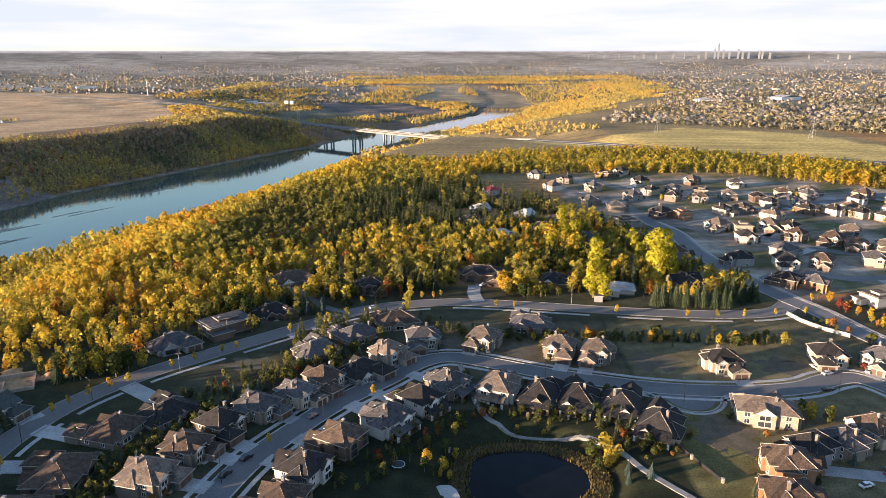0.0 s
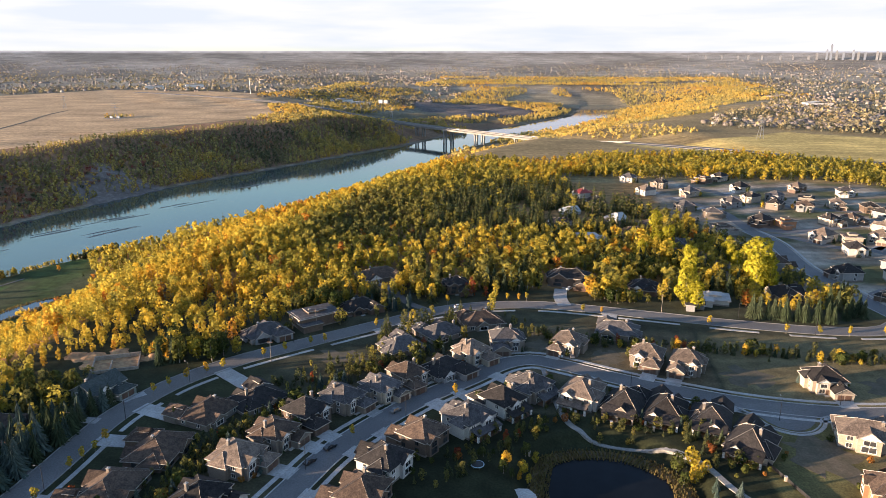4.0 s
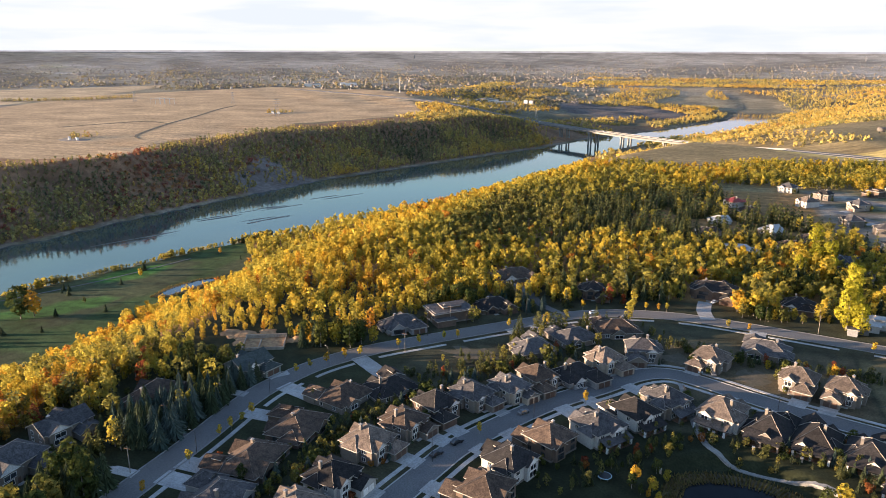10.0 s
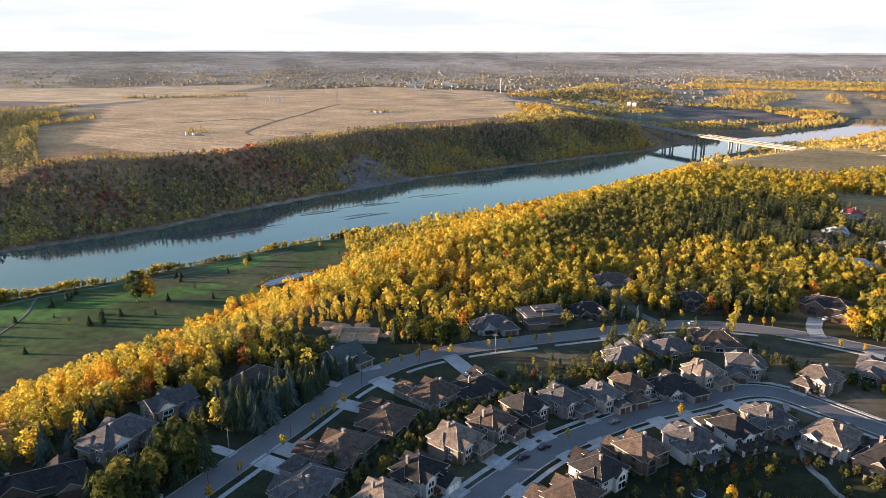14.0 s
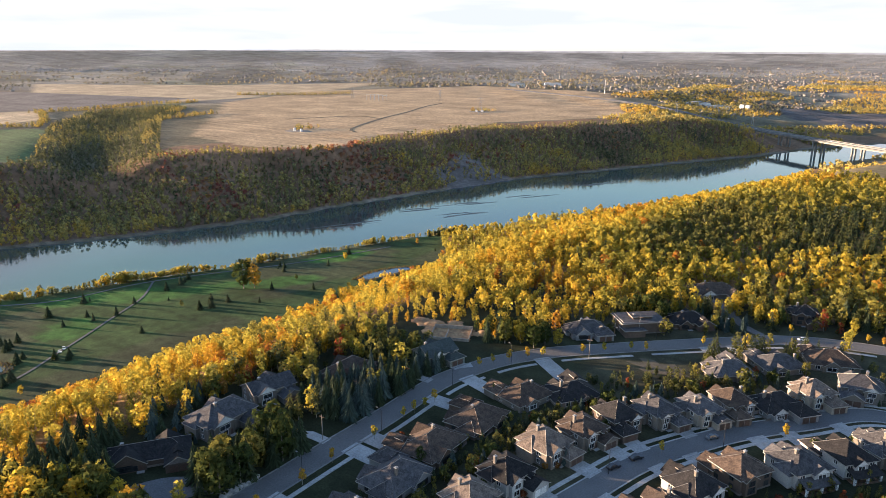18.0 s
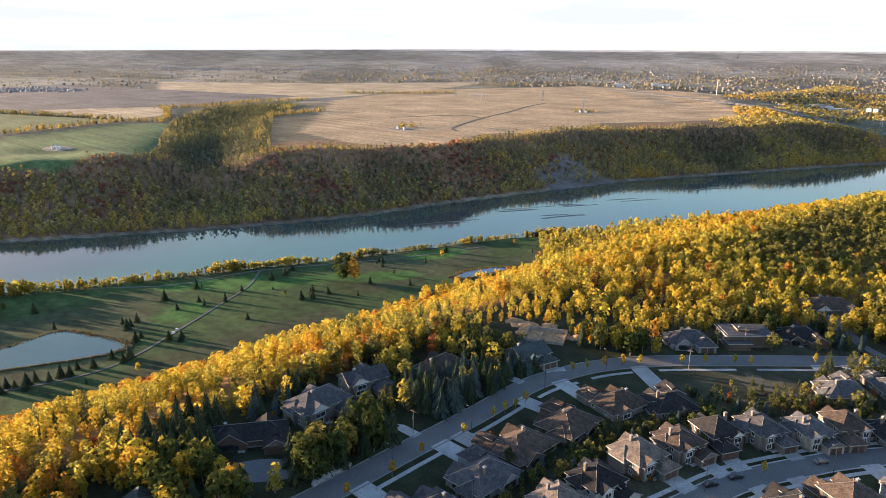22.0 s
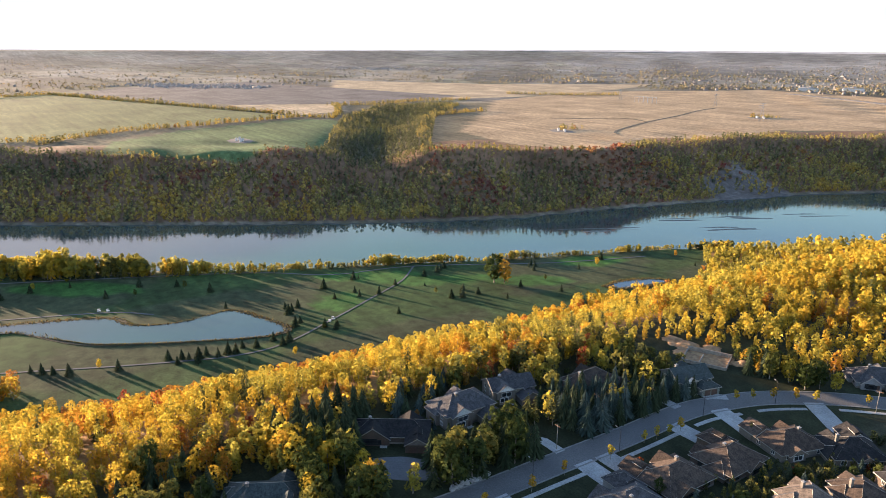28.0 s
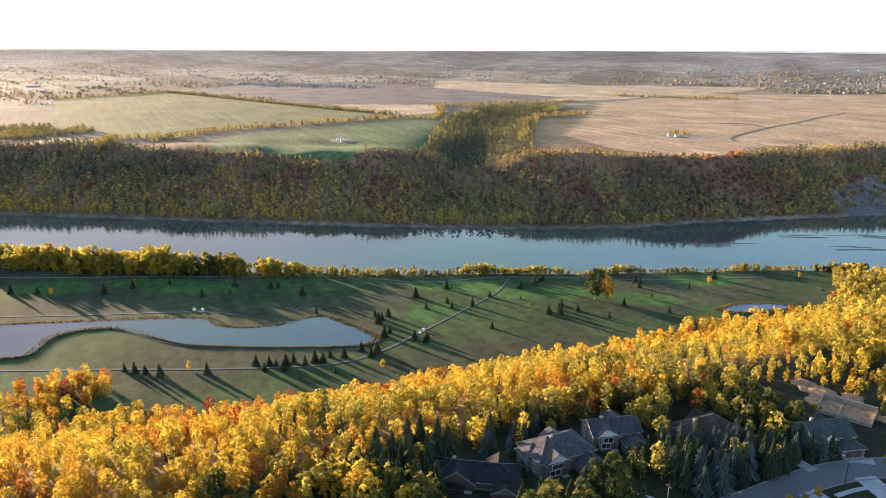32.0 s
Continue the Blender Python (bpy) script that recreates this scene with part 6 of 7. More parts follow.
def plant(kind, x, y, h, rng, z=None, broad=1.0):
    name, label, group, leaf = KINDS[kind]
    z = float(ground_z(x, y)) if z is None else z
    wide = rng.uniform(0.88, 1.15) * broad
    at = pose(x, y, z, rng.uniform(-2, 2), rng.uniform(-2, 2), rng.uniform(0, 360)) @ Matrix.Diagonal((h * wide, h * wide, h, 1))
    variant = (kind, rng.randrange(2))
    if variant in TEMPLATES:
        PLANTED.append((x, y))
        sx, sy, sz = TEMPLATES[variant].scale
        return copy_thing(TEMPLATES[variant], at @ Matrix.Diagonal((1 / sx, 1 / sy, 1 / sz, 1)))
    seed = 100 + 10 * list(KINDS).index(kind) + variant[1]
    if kind in ("spruce", "blue"):
        crown, trunk = needle_tree(seed, 14, 13, 0.25 if kind == "spruce" else 0.27), solid_trunk(0.9, 0.018)
    elif kind == "street":
        crown, trunk = leaf_tree(seed, 200, 0.2, 0.4, 7, 0.056), solid_trunk(0.8, 0.014)
    elif kind == "lime":
        crown, trunk = leaf_tree(seed, 1100, 0.25, 0.06, 18, 0.036), solid_trunk(0.85, 0.02)
    elif "shrub" in kind:
        crown, trunk = leaf_tree(seed, 160, 0.5, 0.12, 7, 0.12), solid_trunk(0.5, 0.03)
    else:
        crown, trunk = leaf_tree(seed, 300, 0.3, 0.16, 10, 0.062), solid_trunk(0.8, 0.02)
    if "shrub" in kind:
        ob = tagged(part(name, crown_mesh(name, crown, leaf), None, None, label, at), "", "shrub", group)
        TEMPLATES[variant] = ob
        return ob
    ob = tagged(part(name, trunk, M_BARK, None, label, at), "", "tree", group)
    part("crown", crown_mesh("crown", crown, leaf), None, ob)
    TEMPLATES[variant] = ob
    PLANTED.append((x, y))
    return ob


def free(x, y, houses=0.5, roads=7.0):
    if any(math.hypot(x - hx, y - hy) < r * 0.85 + houses for hx, hy, r in HOUSE_SPOTS):
        return False
    return all(float(line_distance(np.array([x]), np.array([y]), pts)[0][0]) > roads for pts in LOCAL_ROADS)


def cluster(kinds, cx, cy, rx, ry, n, low, high, seed):
    rng = random.Random(seed)
    placed = []
    for _ in range(n * 6):
        if len(placed) >= n:
            break
        x, y = cx + rng.uniform(-rx, rx), cy + rng.uniform(-ry, ry)
        if all(math.hypot(x - a, y - b) > 2.6 for a, b in placed) and free(x, y):
            placed.append((x, y))
            plant(rng.choice(kinds), x, y, rng.uniform(low, high), rng)


def row(kinds, pts, n, spread, low, high, seed, roads=6.0):
    rng = random.Random(seed)
    line = smooth_line([(*p, 0) for p in pts], 1.0)
    for i in range(n):
        p = line[int((i + rng.random() * 0.8) / n * (len(line) - 1))]
        x, y = p.x + rng.uniform(-spread, spread), p.y + rng.uniform(-spread, spread)
        if free(x, y, 0.0, roads):
            plant(rng.choice(kinds), x, y, rng.uniform(low, high), rng)


cluster(["blue", "blue", "spruce"], -163, 181, 13, 18, 58, 9.5, 13.5, 1)
cluster(["spruce", "spruce", "spruce", "olive"], -159, 126, 8, 18, 32, 11, 15, 2)
cluster(["spruce"], -198, 92, 12, 16, 26, 12, 16, 3)
cluster(["spruce", "olive", "yellow"], -176, 80, 18, 11, 26, 9, 14, 4)
cluster(["spruce", "blue"], -203, 130, 7, 15, 16, 8, 12, 5)
cluster(["spruce", "spruce", "olive"], -186, 40, 22, 14, 24, 9, 13, 6)
cluster(["spruce", "olive", "spruce"], -176, 216, 14, 9, 20, 8, 12, 7)
cluster(["spruce", "olive", "yellow"], -138, 262, 16, 10, 20, 7, 12, 8)
cluster(["spruce", "blue"], -154, 208, 6, 12, 14, 8, 11, 9)
cluster(["olive", "yellow", "red"], -205, 155, 5, 22, 10, 5, 9, 10)
cluster(["blue", "blue", "spruce"], -72, 334, 13, 7, 15, 6, 9, 11)
cluster(["spruce", "olive"], -100, 330, 12, 9, 10, 8, 13, 12)
cluster(["spruce"], -14, 368, 11, 4, 8, 10, 14, 13)
cluster(["olive", "olive", "yellow"], -50, 350, 10, 9, 8, 7, 11, 14)
cluster(["olive", "yellow", "spruce"], -4, 384, 9, 9, 8, 7, 11, 15)
cluster(["olive", "olive", "yellow"], 48, 356, 14, 4, 16, 5, 8, 16)
cluster(["yellow", "olive"], 36, 362, 5, 6, 6, 8, 12, 17)
cluster(["yellow", "olive", "yellow"], -152, 263, 9, 7, 8, 3.5, 6.5, 50)
row(["spruce"], [(108, 341), (146, 338)], 13, 1.0, 10, 13, 18)
cluster(["spruce", "spruce", "olive"], 156, 362, 7, 20, 14, 9, 13, 19)
cluster(["spruce", "yellow", "olive"], 108, 385, 22, 12, 22, 8, 13, 20)
cluster(["lime", "yellow"], 78, 447, 10, 22, 16, 12, 17, 21)
cluster(["lime", "olive"], 130, 440, 10, 30, 14, 10, 14, 22)
cluster(["spruce", "olive", "yellow"], 62, 420, 30, 24, 30, 8, 13, 23)
for x, y, h in ((79, 352, 24), (84, 349, 15), (89, 399, 20), (124, 387, 29), (121, 380, 20), (129, 384, 19), (85, 489, 20), (88, 455, 18)):
    plant("lime", x, y, h, random.Random(x))
# hedges and shrubs behind the lots
row(["olive", "olive", "shrub", "yellow", "spruce"], [(4, 302), (40, 296), (80, 296), (120, 292), (150, 292)], 40, 3.6, 2.8, 6, 24)
row(["olive", "spruce", "shrub", "blue", "blue"], [(-105, 150), (-102, 180), (-98, 200), (-86, 212), (-76, 238), (-62, 256), (-48, 272), (-32, 288)], 60, 5.0, 3.0, 7.0, 25)
row(["olive", "yellow", "red", "shrub"], [(182, 318), (190, 296), (200, 270)], 16, 5, 3, 6, 26)
row(["yellow", "olive", "yellow", "red"], [(196, 350), (203, 326), (210, 300)], 14, 4, 4, 6, 27)
row(["shrub", "shrub", "red_shrub", "olive"], [(-30, 195), (-12, 205), (4, 222), (16, 230), (36, 226), (58, 222), (66, 205)], 34, 4, 1.2, 3.2, 28)
cluster(["blue", "spruce"], 60, 222, 9, 4, 7, 4, 6, 29)
cluster(["yellow", "olive"], 52, 201, 4, 5, 5, 5, 8, 30)
cluster(["blue"], 60, 190, 4, 4, 3, 5, 7, 31)
cluster(["olive", "yellow", "shrub"], 0, 203, 6, 12, 9, 3, 7, 32)
cluster(["red_shrub", "shrub", "shrub", "olive"], 70, 203, 6, 5, 8, 1.5, 4, 33)
cluster(["yellow", "olive"], 130, 226, 10, 5, 6, 4, 6, 34)
# golf course trees
GOLF_SPRUCE = [(-397, 85), (-388, 88), (-391, 95), (-384, 98), (-392, 105), (-386, 110), (-387, 116), (-391, 126), (-387, 133), (-420, 19), (-412, 29), (-405, 36), (-398, 59),
               (-439, 172), (-432, 174), (-405, 165), (-391, 145), (-381, 147), (-393, 180), (-390, 187), (-389, 232), (-399, 282), (-391, 286), (-391, 300)]
GOLF_MORE = [(-439, 209), (-443, 227), (-441, 260), (-463, 212), (-447, 290), (-453, 309), (-386, 336), (-379, 540), (-383, 531), (-527, 75), (-525, 123), (-567, 32),
             (-562, 13), (-582, -30), (-590, -47), (-436, 180), (-428, 170), (-409, 170), (-384, 152), (-386, 184), (-398, 290), (-404, 296), (-394, 279), (-385, 120),
             (-389, 100), (-394, 92), (-470, 240), (-500, 140), (-540, 100), (-415, 24), (-430, 240), (-456, 315), (-450, 304), (-412, 372), (-420, 380), (-404, 440)]
rng = random.Random(40)
for x, y in GOLF_SPRUCE + GOLF_MORE:
    plant("spruce", x, y, rng.uniform(5, 8.5), rng, broad=1.45)
for x, y, h in ((-404, 325, 22), (-399, 331, 18)):
    plant("olive" if h > 20 else "yellow", x, y, h, rng)
for i in range(30):
    y = rng.uniform(-100, 520)
    x = rng.uniform(float(np.interp(y, NEAR_Y, NEAR_X)) + 35, float(np.interp(y, FOOT_Y, FOOT_X)) - 8)
    if not inside(np.array([x]), np.array([y]), grown(GOLF_POND, 8))[0]:
        plant(rng.choice(["spruce", "spruce", "olive", "yellow"]), x, y, rng.uniform(3, 6.5), rng)
# trees along the streets
STREET_TREES = [(-139, 227), (-136, 233), (-132, 240), (-127, 246), (-122, 251), (-110, 264), (-103, 271), (-94, 279), (-89, 283), (-70, 303), (-41, 339), (-17, 347), (-11, 348),
                (-5, 349), (-1, 350), (27, 336), (36, 335), (85, 326), (118, 321), (132, 320), (145, 320), (162, 324), (177, 325), (189, 343), (-139, 177), (-138, 182), (-137, 187),
                (-137, 193), (-138, 160), (-140, 142), (-139, 128), (-141, 112), (-57, 207), (-26, 240)]
for x, y in STREET_TREES:
    plant("street", x, y, rng.uniform(4.4, 5.8), rng)
# garden planting round the houses
for k, (hx, hy, r) in enumerate(HOUSE_SPOTS):
    if hy < 300 or 420 < hy < 520:
        for i in range(3):
            a = rng.uniform(0, 6.28)
            x, y = hx + (r + 2.2) * math.cos(a), hy + (r + 2.2) * math.sin(a)
            if free(x, y, -1.2, 8.5):
                kind = rng.choice(["shrub", "shrub", "red_shrub", "spruce", "olive", "blue"])
                plant(kind, x, y, rng.uniform(1.4, 2.6) if "shrub" in kind else rng.uniform(3, 6.5), rng)
    elif hy >= 520:
        for i in range(2):
            a = rng.uniform(0, 6.28)
            x, y = hx + (r + 3) * math.cos(a), hy + (r + 3) * math.sin(a)
            if free(x, y, -1.0, 8.0):
                plant(rng.choice(["yellow", "olive", "spruce"]), x, y, rng.uniform(3.5, 6), rng)

for x, y in ((-211, 143), (-208, 152), (-206, 149)):
    plant("red", x, y, 4.5, rng)


# ---- highway and bridge ----
def highway():
    line = smooth_line(HIGHWAY, 12)
    near_start = next(i for i, p in enumerate(line) if p.x > -430)
    near_end = next(i for i, p in enumerate(line) if p.x > 130)
    for a, b in ((-16, -3), (3, 16)):
        ribbon("road", line[:near_start + 1], a, b, -1.5, 0.25, M_OLD_ASPHALT, "pale asphalt carriageway of the highway", "road")
        ribbon("road", line[near_end:], a, b, -1.5, 0.25, M_OLD_ASPHALT, "pale asphalt carriageway of the highway", "road")
    bridge = thing("bridge", "long twin-deck concrete highway bridge on slab piers over the river", "bridge", pose(0, 0, 0))
    span = line[near_start:near_end + 1]

    def strip(name, d0, d1, z0, z1, mat, parent, label=""):
        ob = ribbon(name, span, d0, d1, z0, z1, mat, "", "")
        for key in ("kind", "label", "category"):
            if key in ob:
                del ob[key]
        ob.parent = parent
        return tagged(ob, label)

    for a, b in ((-16, -3), (3, 16)):
        deck = strip("deck", a, b, -0.4, 0.25, M_OLD_ASPHALT, bridge, "asphalt bridge deck")
        for d in (a, b - 0.4):
            strip("parapet", d, d + 0.4, 0.25, 1.15, M_PATH, deck)
        for d in (a + 1.5, (a + b) / 2, b - 2.3):
            strip("girder", d, d + 0.8, -2.2, -0.4, M_PATH, deck)
    n = 8
    for i in range(n):
        p, q = span[int((i + 0.6) * (len(span) - 1) / n)], span[int((i + 0.6) * (len(span) - 1) / n) + 1]
        t = (q - p).normalized()
        turn = math.degrees(math.atan2(t.y, t.x))
        floor = float(ground_z(p.x, p.y)) - 1 - p.z
        for c in (-9.5, 9.5):
            pier = part("pier", join(box(-1.3, 1.3, c - 5.5, c + 5.5, -4.2, -2.2)), M_CONCRETE, bridge, "concrete pier cap", pose(p.x, p.y, p.z, 0, 0, turn))
            for o in (-3.2, 3.2):
                part("column", box(-1.1, 1.1, c + o - 1.3, c + o + 1.3, floor, -4.2), M_PATH, pier)


highway()
bars = random.Random(77)
for ax, ay, bx, by in ((-408, 872, -358, 944), (-484, 632, -454, 688), (-438, 628, -417, 668), (-426, 763, -406, 796), (-500, 520, -478, 566), (-452, 700, -436, 730)):
    for k in range(4):
        t = bars.uniform(0.05, 0.95)
        cx, cy, turn = ax + (bx - ax) * t + bars.uniform(-7, 7), ay + (by - ay) * t, math.atan2(by - ay, bx - ax)
        long, wide, q = bars.uniform(10, 30), bars.uniform(0.7, 2.6), bars.uniform(0, 6)
        pts = []
        for i in range(14):
            a = i * 0.4488
            k2 = 1 + 0.3 * math.sin(2 * a + q) + 0.22 * math.sin(5 * a + 2 * q)
            u, v = long * k2 * math.cos(a), wide * k2 * math.sin(a)
            pts.append((cx + u * math.cos(turn) - v * math.sin(turn), cy + u * math.sin(turn) + v * math.cos(turn)))
        blob_sheet("gravel_bar", pts, -51.98 + 0.012 * k, M_SAND, "low gravel bar just above the river water", "gravel bar")


# ---- vehicles ----
PAINTS = {c: material(f"{c}_car_paint", rgb, 0.28, [v * 0.9 for v in rgb], 4, 10, 0, gloss=0.6) for c, rgb in
          {"white": (0.7, 0.7, 0.68), "black": (0.02, 0.02, 0.022), "grey": (0.16, 0.165, 0.17), "red": (0.28, 0.02, 0.015)}.items()}
CARS = {}


def car(x, y, turn, colour, z=0.07):
    if colour in CARS:
        return copy_thing(CARS[colour], pose(x, y, z, 0, 0, turn))
    c = thing("car", f"{colour} passenger car standing at the kerb", "car", pose(x, y, z, 0, 0, turn), "parked cars")
    prof = [(-2.3, 0.35), (-2.32, 0.75), (-2.15, 0.98), (-1.2, 1.02), (1.0, 1.0), (2.1, 0.88), (2.32, 0.68), (2.3, 0.35)]
    v = [(px, s * (0.93 if pz < 0.9 else 0.86), pz) for s in (-1, 1) for px, pz in prof]
    n = len(prof)
    body = part("body", (v, [tuple(range(n - 1, -1, -1)), tuple(range(n, 2 * n))] + [(i, (i + 1) % n, n + (i + 1) % n, n + i) for i in range(n)]), PAINTS[colour], c)
    cab = [(-1.85, 1.0), (-1.3, 1.5), (0.2, 1.5), (1.05, 1.0)]
    v = [(px, s * (0.84 if pz < 1.2 else 0.66), pz) for s in (-1, 1) for px, pz in cab]
    part("cabin", (v, [(3, 2, 1, 0), (4, 5, 6, 7), (0, 1, 5, 4), (1, 2, 6, 5), (2, 3, 7, 6), (3, 0, 4, 7)]), M_GLASS, c, "dark glazed cabin")
    part("car_roof", box(-1.28, 0.18, -0.65, 0.65, 1.49, 1.54), PAINTS[colour], c)
    for wx in (-1.42, 1.42):
        for s in (-1, 1):
            part("wheel", rod((wx, s * 0.74, 0.33), (wx, s * 0.95, 0.33), 0.33, 0.33, 12), M_RUBBER, c)
    CARS[colour] = c
    return c


for x, y, turn, colour in ((-66.5, 190, 62, "black"), (-62.5, 199, 58, "black"), (-46, 226, 55, "grey"), (-61, 229, 120, "white"), (-58, 225, 130, "red"), (-27, 261, 48, "white"),
                           (-25, 257, 48, "grey"), (14, 283, 100, "white"), (19, 282, 100, "grey"), (154, 260, 20, "white"), (147, 246, 12, "black"), (152, 266, 100, "white"),
                           (172, 262, 40, "white"), (126, 184, 20, "white"), (138, 181, 15, "white"), (139, 193, 20, "grey"), (137, 190, 20, "red"), (-37, 214, 40, "grey"),
                           (-35, 336, 35, "white"), (-64, 231, 130, "grey"), (22, 372, 60, "white"), (200, 519, 30, "white"), (243, 468, 130, "grey"), (262, 440, 160, "white"), (229, 545, 40, "black"), (-121, 150, 10, "white")):
    car(x, y, turn, colour, 0.14)
for x, y, zz in ((-1, 1278, -22), (-150, 1409, -25), (-300, 1530, -22), (330, 914, 0), (-60, 1330, -25)):
    car(x, y, -42, "white", zz + 0.3)


# ---- lamps, masts, fences ----
def lamp_post(x, y, turn):
    p = thing("street_lamp", "slender dark street lamp with a curved arm", "street lamp", pose(x, y, float(ground_z(x, y)), 0, 0, turn), "street lamps")
    part("pole", rod((0, 0, -0.1), (0, 0, 8.4), 0.11, 0.07, 8), M_DARK_METAL, p)
    part("arm", join(rod((0, 0, 8.3), (0.7, 0, 8.8), 0.05, 0.045), rod((0.7, 0, 8.8), (1.7, 0, 8.9), 0.045, 0.04)), M_DARK_METAL, p)
    part("lamp_head", box(1.6, 2.3, -0.14, 0.14, 8.84, 8.98), M_STEEL, p)
    return p


first = lamp_post(-66.5, 186, 160)
for x, y, turn in ((-41.5, 222, 140), (-19, 270, -40), (89, 237, 90), (130, 319, 90), (-139, 208, 180), (-130, 238, 150), (-103, 282, -40), (44, 349, -90), (168, 358, 0), (150, 244, 90),
                   (101, 337, -90), (-139, 165, 180), (-141, 130, 180), (-66, 322, -45), (40, 254, 100), (115, 252, -90), (-5, 351, -90), (-90, 300, -45)):
    copy_thing(first, pose(x, y, 0, 0, 0, turn))


def utility_pole(x, y, h=9.5):
    p = thing("utility_pole", "weathered wooden utility pole with a crossarm", "utility pole", pose(x, y, float(ground_z(x, y)) - 0.2), "utility poles")
    part("pole", rod((0, 0, 0), (0, 0, h), 0.17, 0.11, 8), M_BARK, p)
    part("crossarm", box(-1.2, 1.2, -0.06, 0.06, h - 0.9, h - 0.75), M_TIMBER, p)


for x, y in ((-98, 300), (-106, 262), (-152, 196), (-152, 150), (66, 343), (112, 344), (178, 366), (-160, 176)):
    utility_pole(x, y)


def pylon(x, y, h, turn=0):
    p = thing("pylon", "lattice steel transmission tower in a field", "pylon", pose(x, y, float(ground_z(x, y)), 0, 0, turn), "transmission towers")
    b = h * 0.11
    for sx in (-1, 1):
        for sy in (-1, 1):
            part("leg", rod((sx * b, sy * b, -0.5), (sx * 0.4, sy * 0.4, h), 0.22, 0.14, 4), M_STEEL, p)
    for i in range(6):
        t0, t1 = i / 6, (i + 1) / 6
        r0, r1 = b + (0.4 - b) * t0, b + (0.4 - b) * t1
        part("brace", join(*[rod((a * r0, c * r0, h * t0), (e * r1, f * r1, h * t1), 0.09, 0.09, 3) for a, c, e, f in ((-1, -1, 1, -1), (1, -1, 1, 1), (1, 1, -1, 1), (-1, 1, -1, -1))]), M_STEEL, p)
    for zz, wide in ((0.72, 0.17), (0.84, 0.2), (0.95, 0.14)):
        part("crossarm", box(-h * wide, h * wide, -0.3, 0.3, h * zz, h * zz + 0.5), M_STEEL, p)


for x, y, h in ((333, 1109, 32), (544, 1050, 30), (-768, 1240, 34), (-470, 1560, 30), (-330, 1640, 30), (-1050, 1500, 28), (-1300, 1450, 28)):
    pylon(x, y, h, 25)
mast = thing("mast", "tall pale telecommunication mast beyond the fields", "mast", pose(-860, 2110, 0))
part("shaft", rod((0, 0, 0), (0, 0, 40), 1.1, 0.7, 10), M_WHITE, mast)
part("antenna", join(box(-1.3, 1.3, -1.3, 1.3, 34, 35.5), rod((0, 0, 40), (0, 0, 46), 0.35, 0.2)), M_STEEL, mast)
for k in range(9):
    s = thing("substation_gantry", "grey steel gantry of a distant substation", "gantry", pose(-1208 + 14 * (k % 5) - 20, 1430 + 16 * (k // 5), 0, 0, 0, 30), "substation gantries")
    for sx in (-5, 5):
        part("post", rod((sx, 0, 0), (sx, 0, 15), 0.3, 0.2, 4), M_WHITE, s)
    part("beam", box(-5.5, 5.5, -0.2, 0.2, 13.2, 13.7), M_WHITE, s)


def well_pad(x, y, turn):
    draped_sheet("well_pad", [(x + 26 * math.cos(a) * (1 + 0.2 * math.sin(3 * a)), y + 17 * math.sin(a)) for a in [i * math.pi / 5 for i in range(10)]], 3.0, 0.3, M_SAND,
                 "bare gravel pad of a well site in the field", "gravel pad")
    for i, (dx, dy) in enumerate(((-9, 3), (-2, -4), (6, 2), (12, -3))):
        t = thing("storage_tank", "small pale storage tank on a gravel pad", "tank", pose(x + dx, y + dy, float(ground_z(x + dx, y + dy)) + 0.3, 0, 0, turn), "well-site tanks")
        part("tank_shell", rod((0, 0, 0), (0, 0, 3.5), 1.8, 1.8, 12), M_WHITE, t)
        part("tank_roof", rod((0, 0, 3.5), (0, 0, 4.1), 1.8, 0.3, 12), M_STEEL, t)


well_pad(-982, 330, 20)
well_pad(-839, 803, 40)
well_pad(-807, 1296, 10)


def fence(pts, h, mat, label, posts=2.4):
    f = thing("fence", label, "fence", pose(0, 0, 0))
    line = [Vector((*p, float(ground_z(*p)))) for p in pts]
    for a, b in zip(line, line[1:]):
        n = max(1, int((b - a).length / posts))
        for i in range(n + 1):
            c = a.lerp(b, i / n)
            part("post", box(c.x - 0.08, c.x + 0.08, c.y - 0.08, c.y + 0.08, c.z - 0.3, c.z + h + 0.1), mat, f)
        t = (b - a).normalized()
        s = Vector((-t.y, t.x, 0)) * 0.04
        v = [tuple(p + q + Vector((0, 0, zz))) for zz in (0.05, h) for p, q in ((a, -s), (b, -s), (b, s), (a, s))]
        part("panel", (v, [(3, 2, 1, 0), (4, 5, 6, 7), (0, 1, 5, 4), (1, 2, 6, 5), (2, 3, 7, 6), (3, 0, 4, 7)]), mat, f)


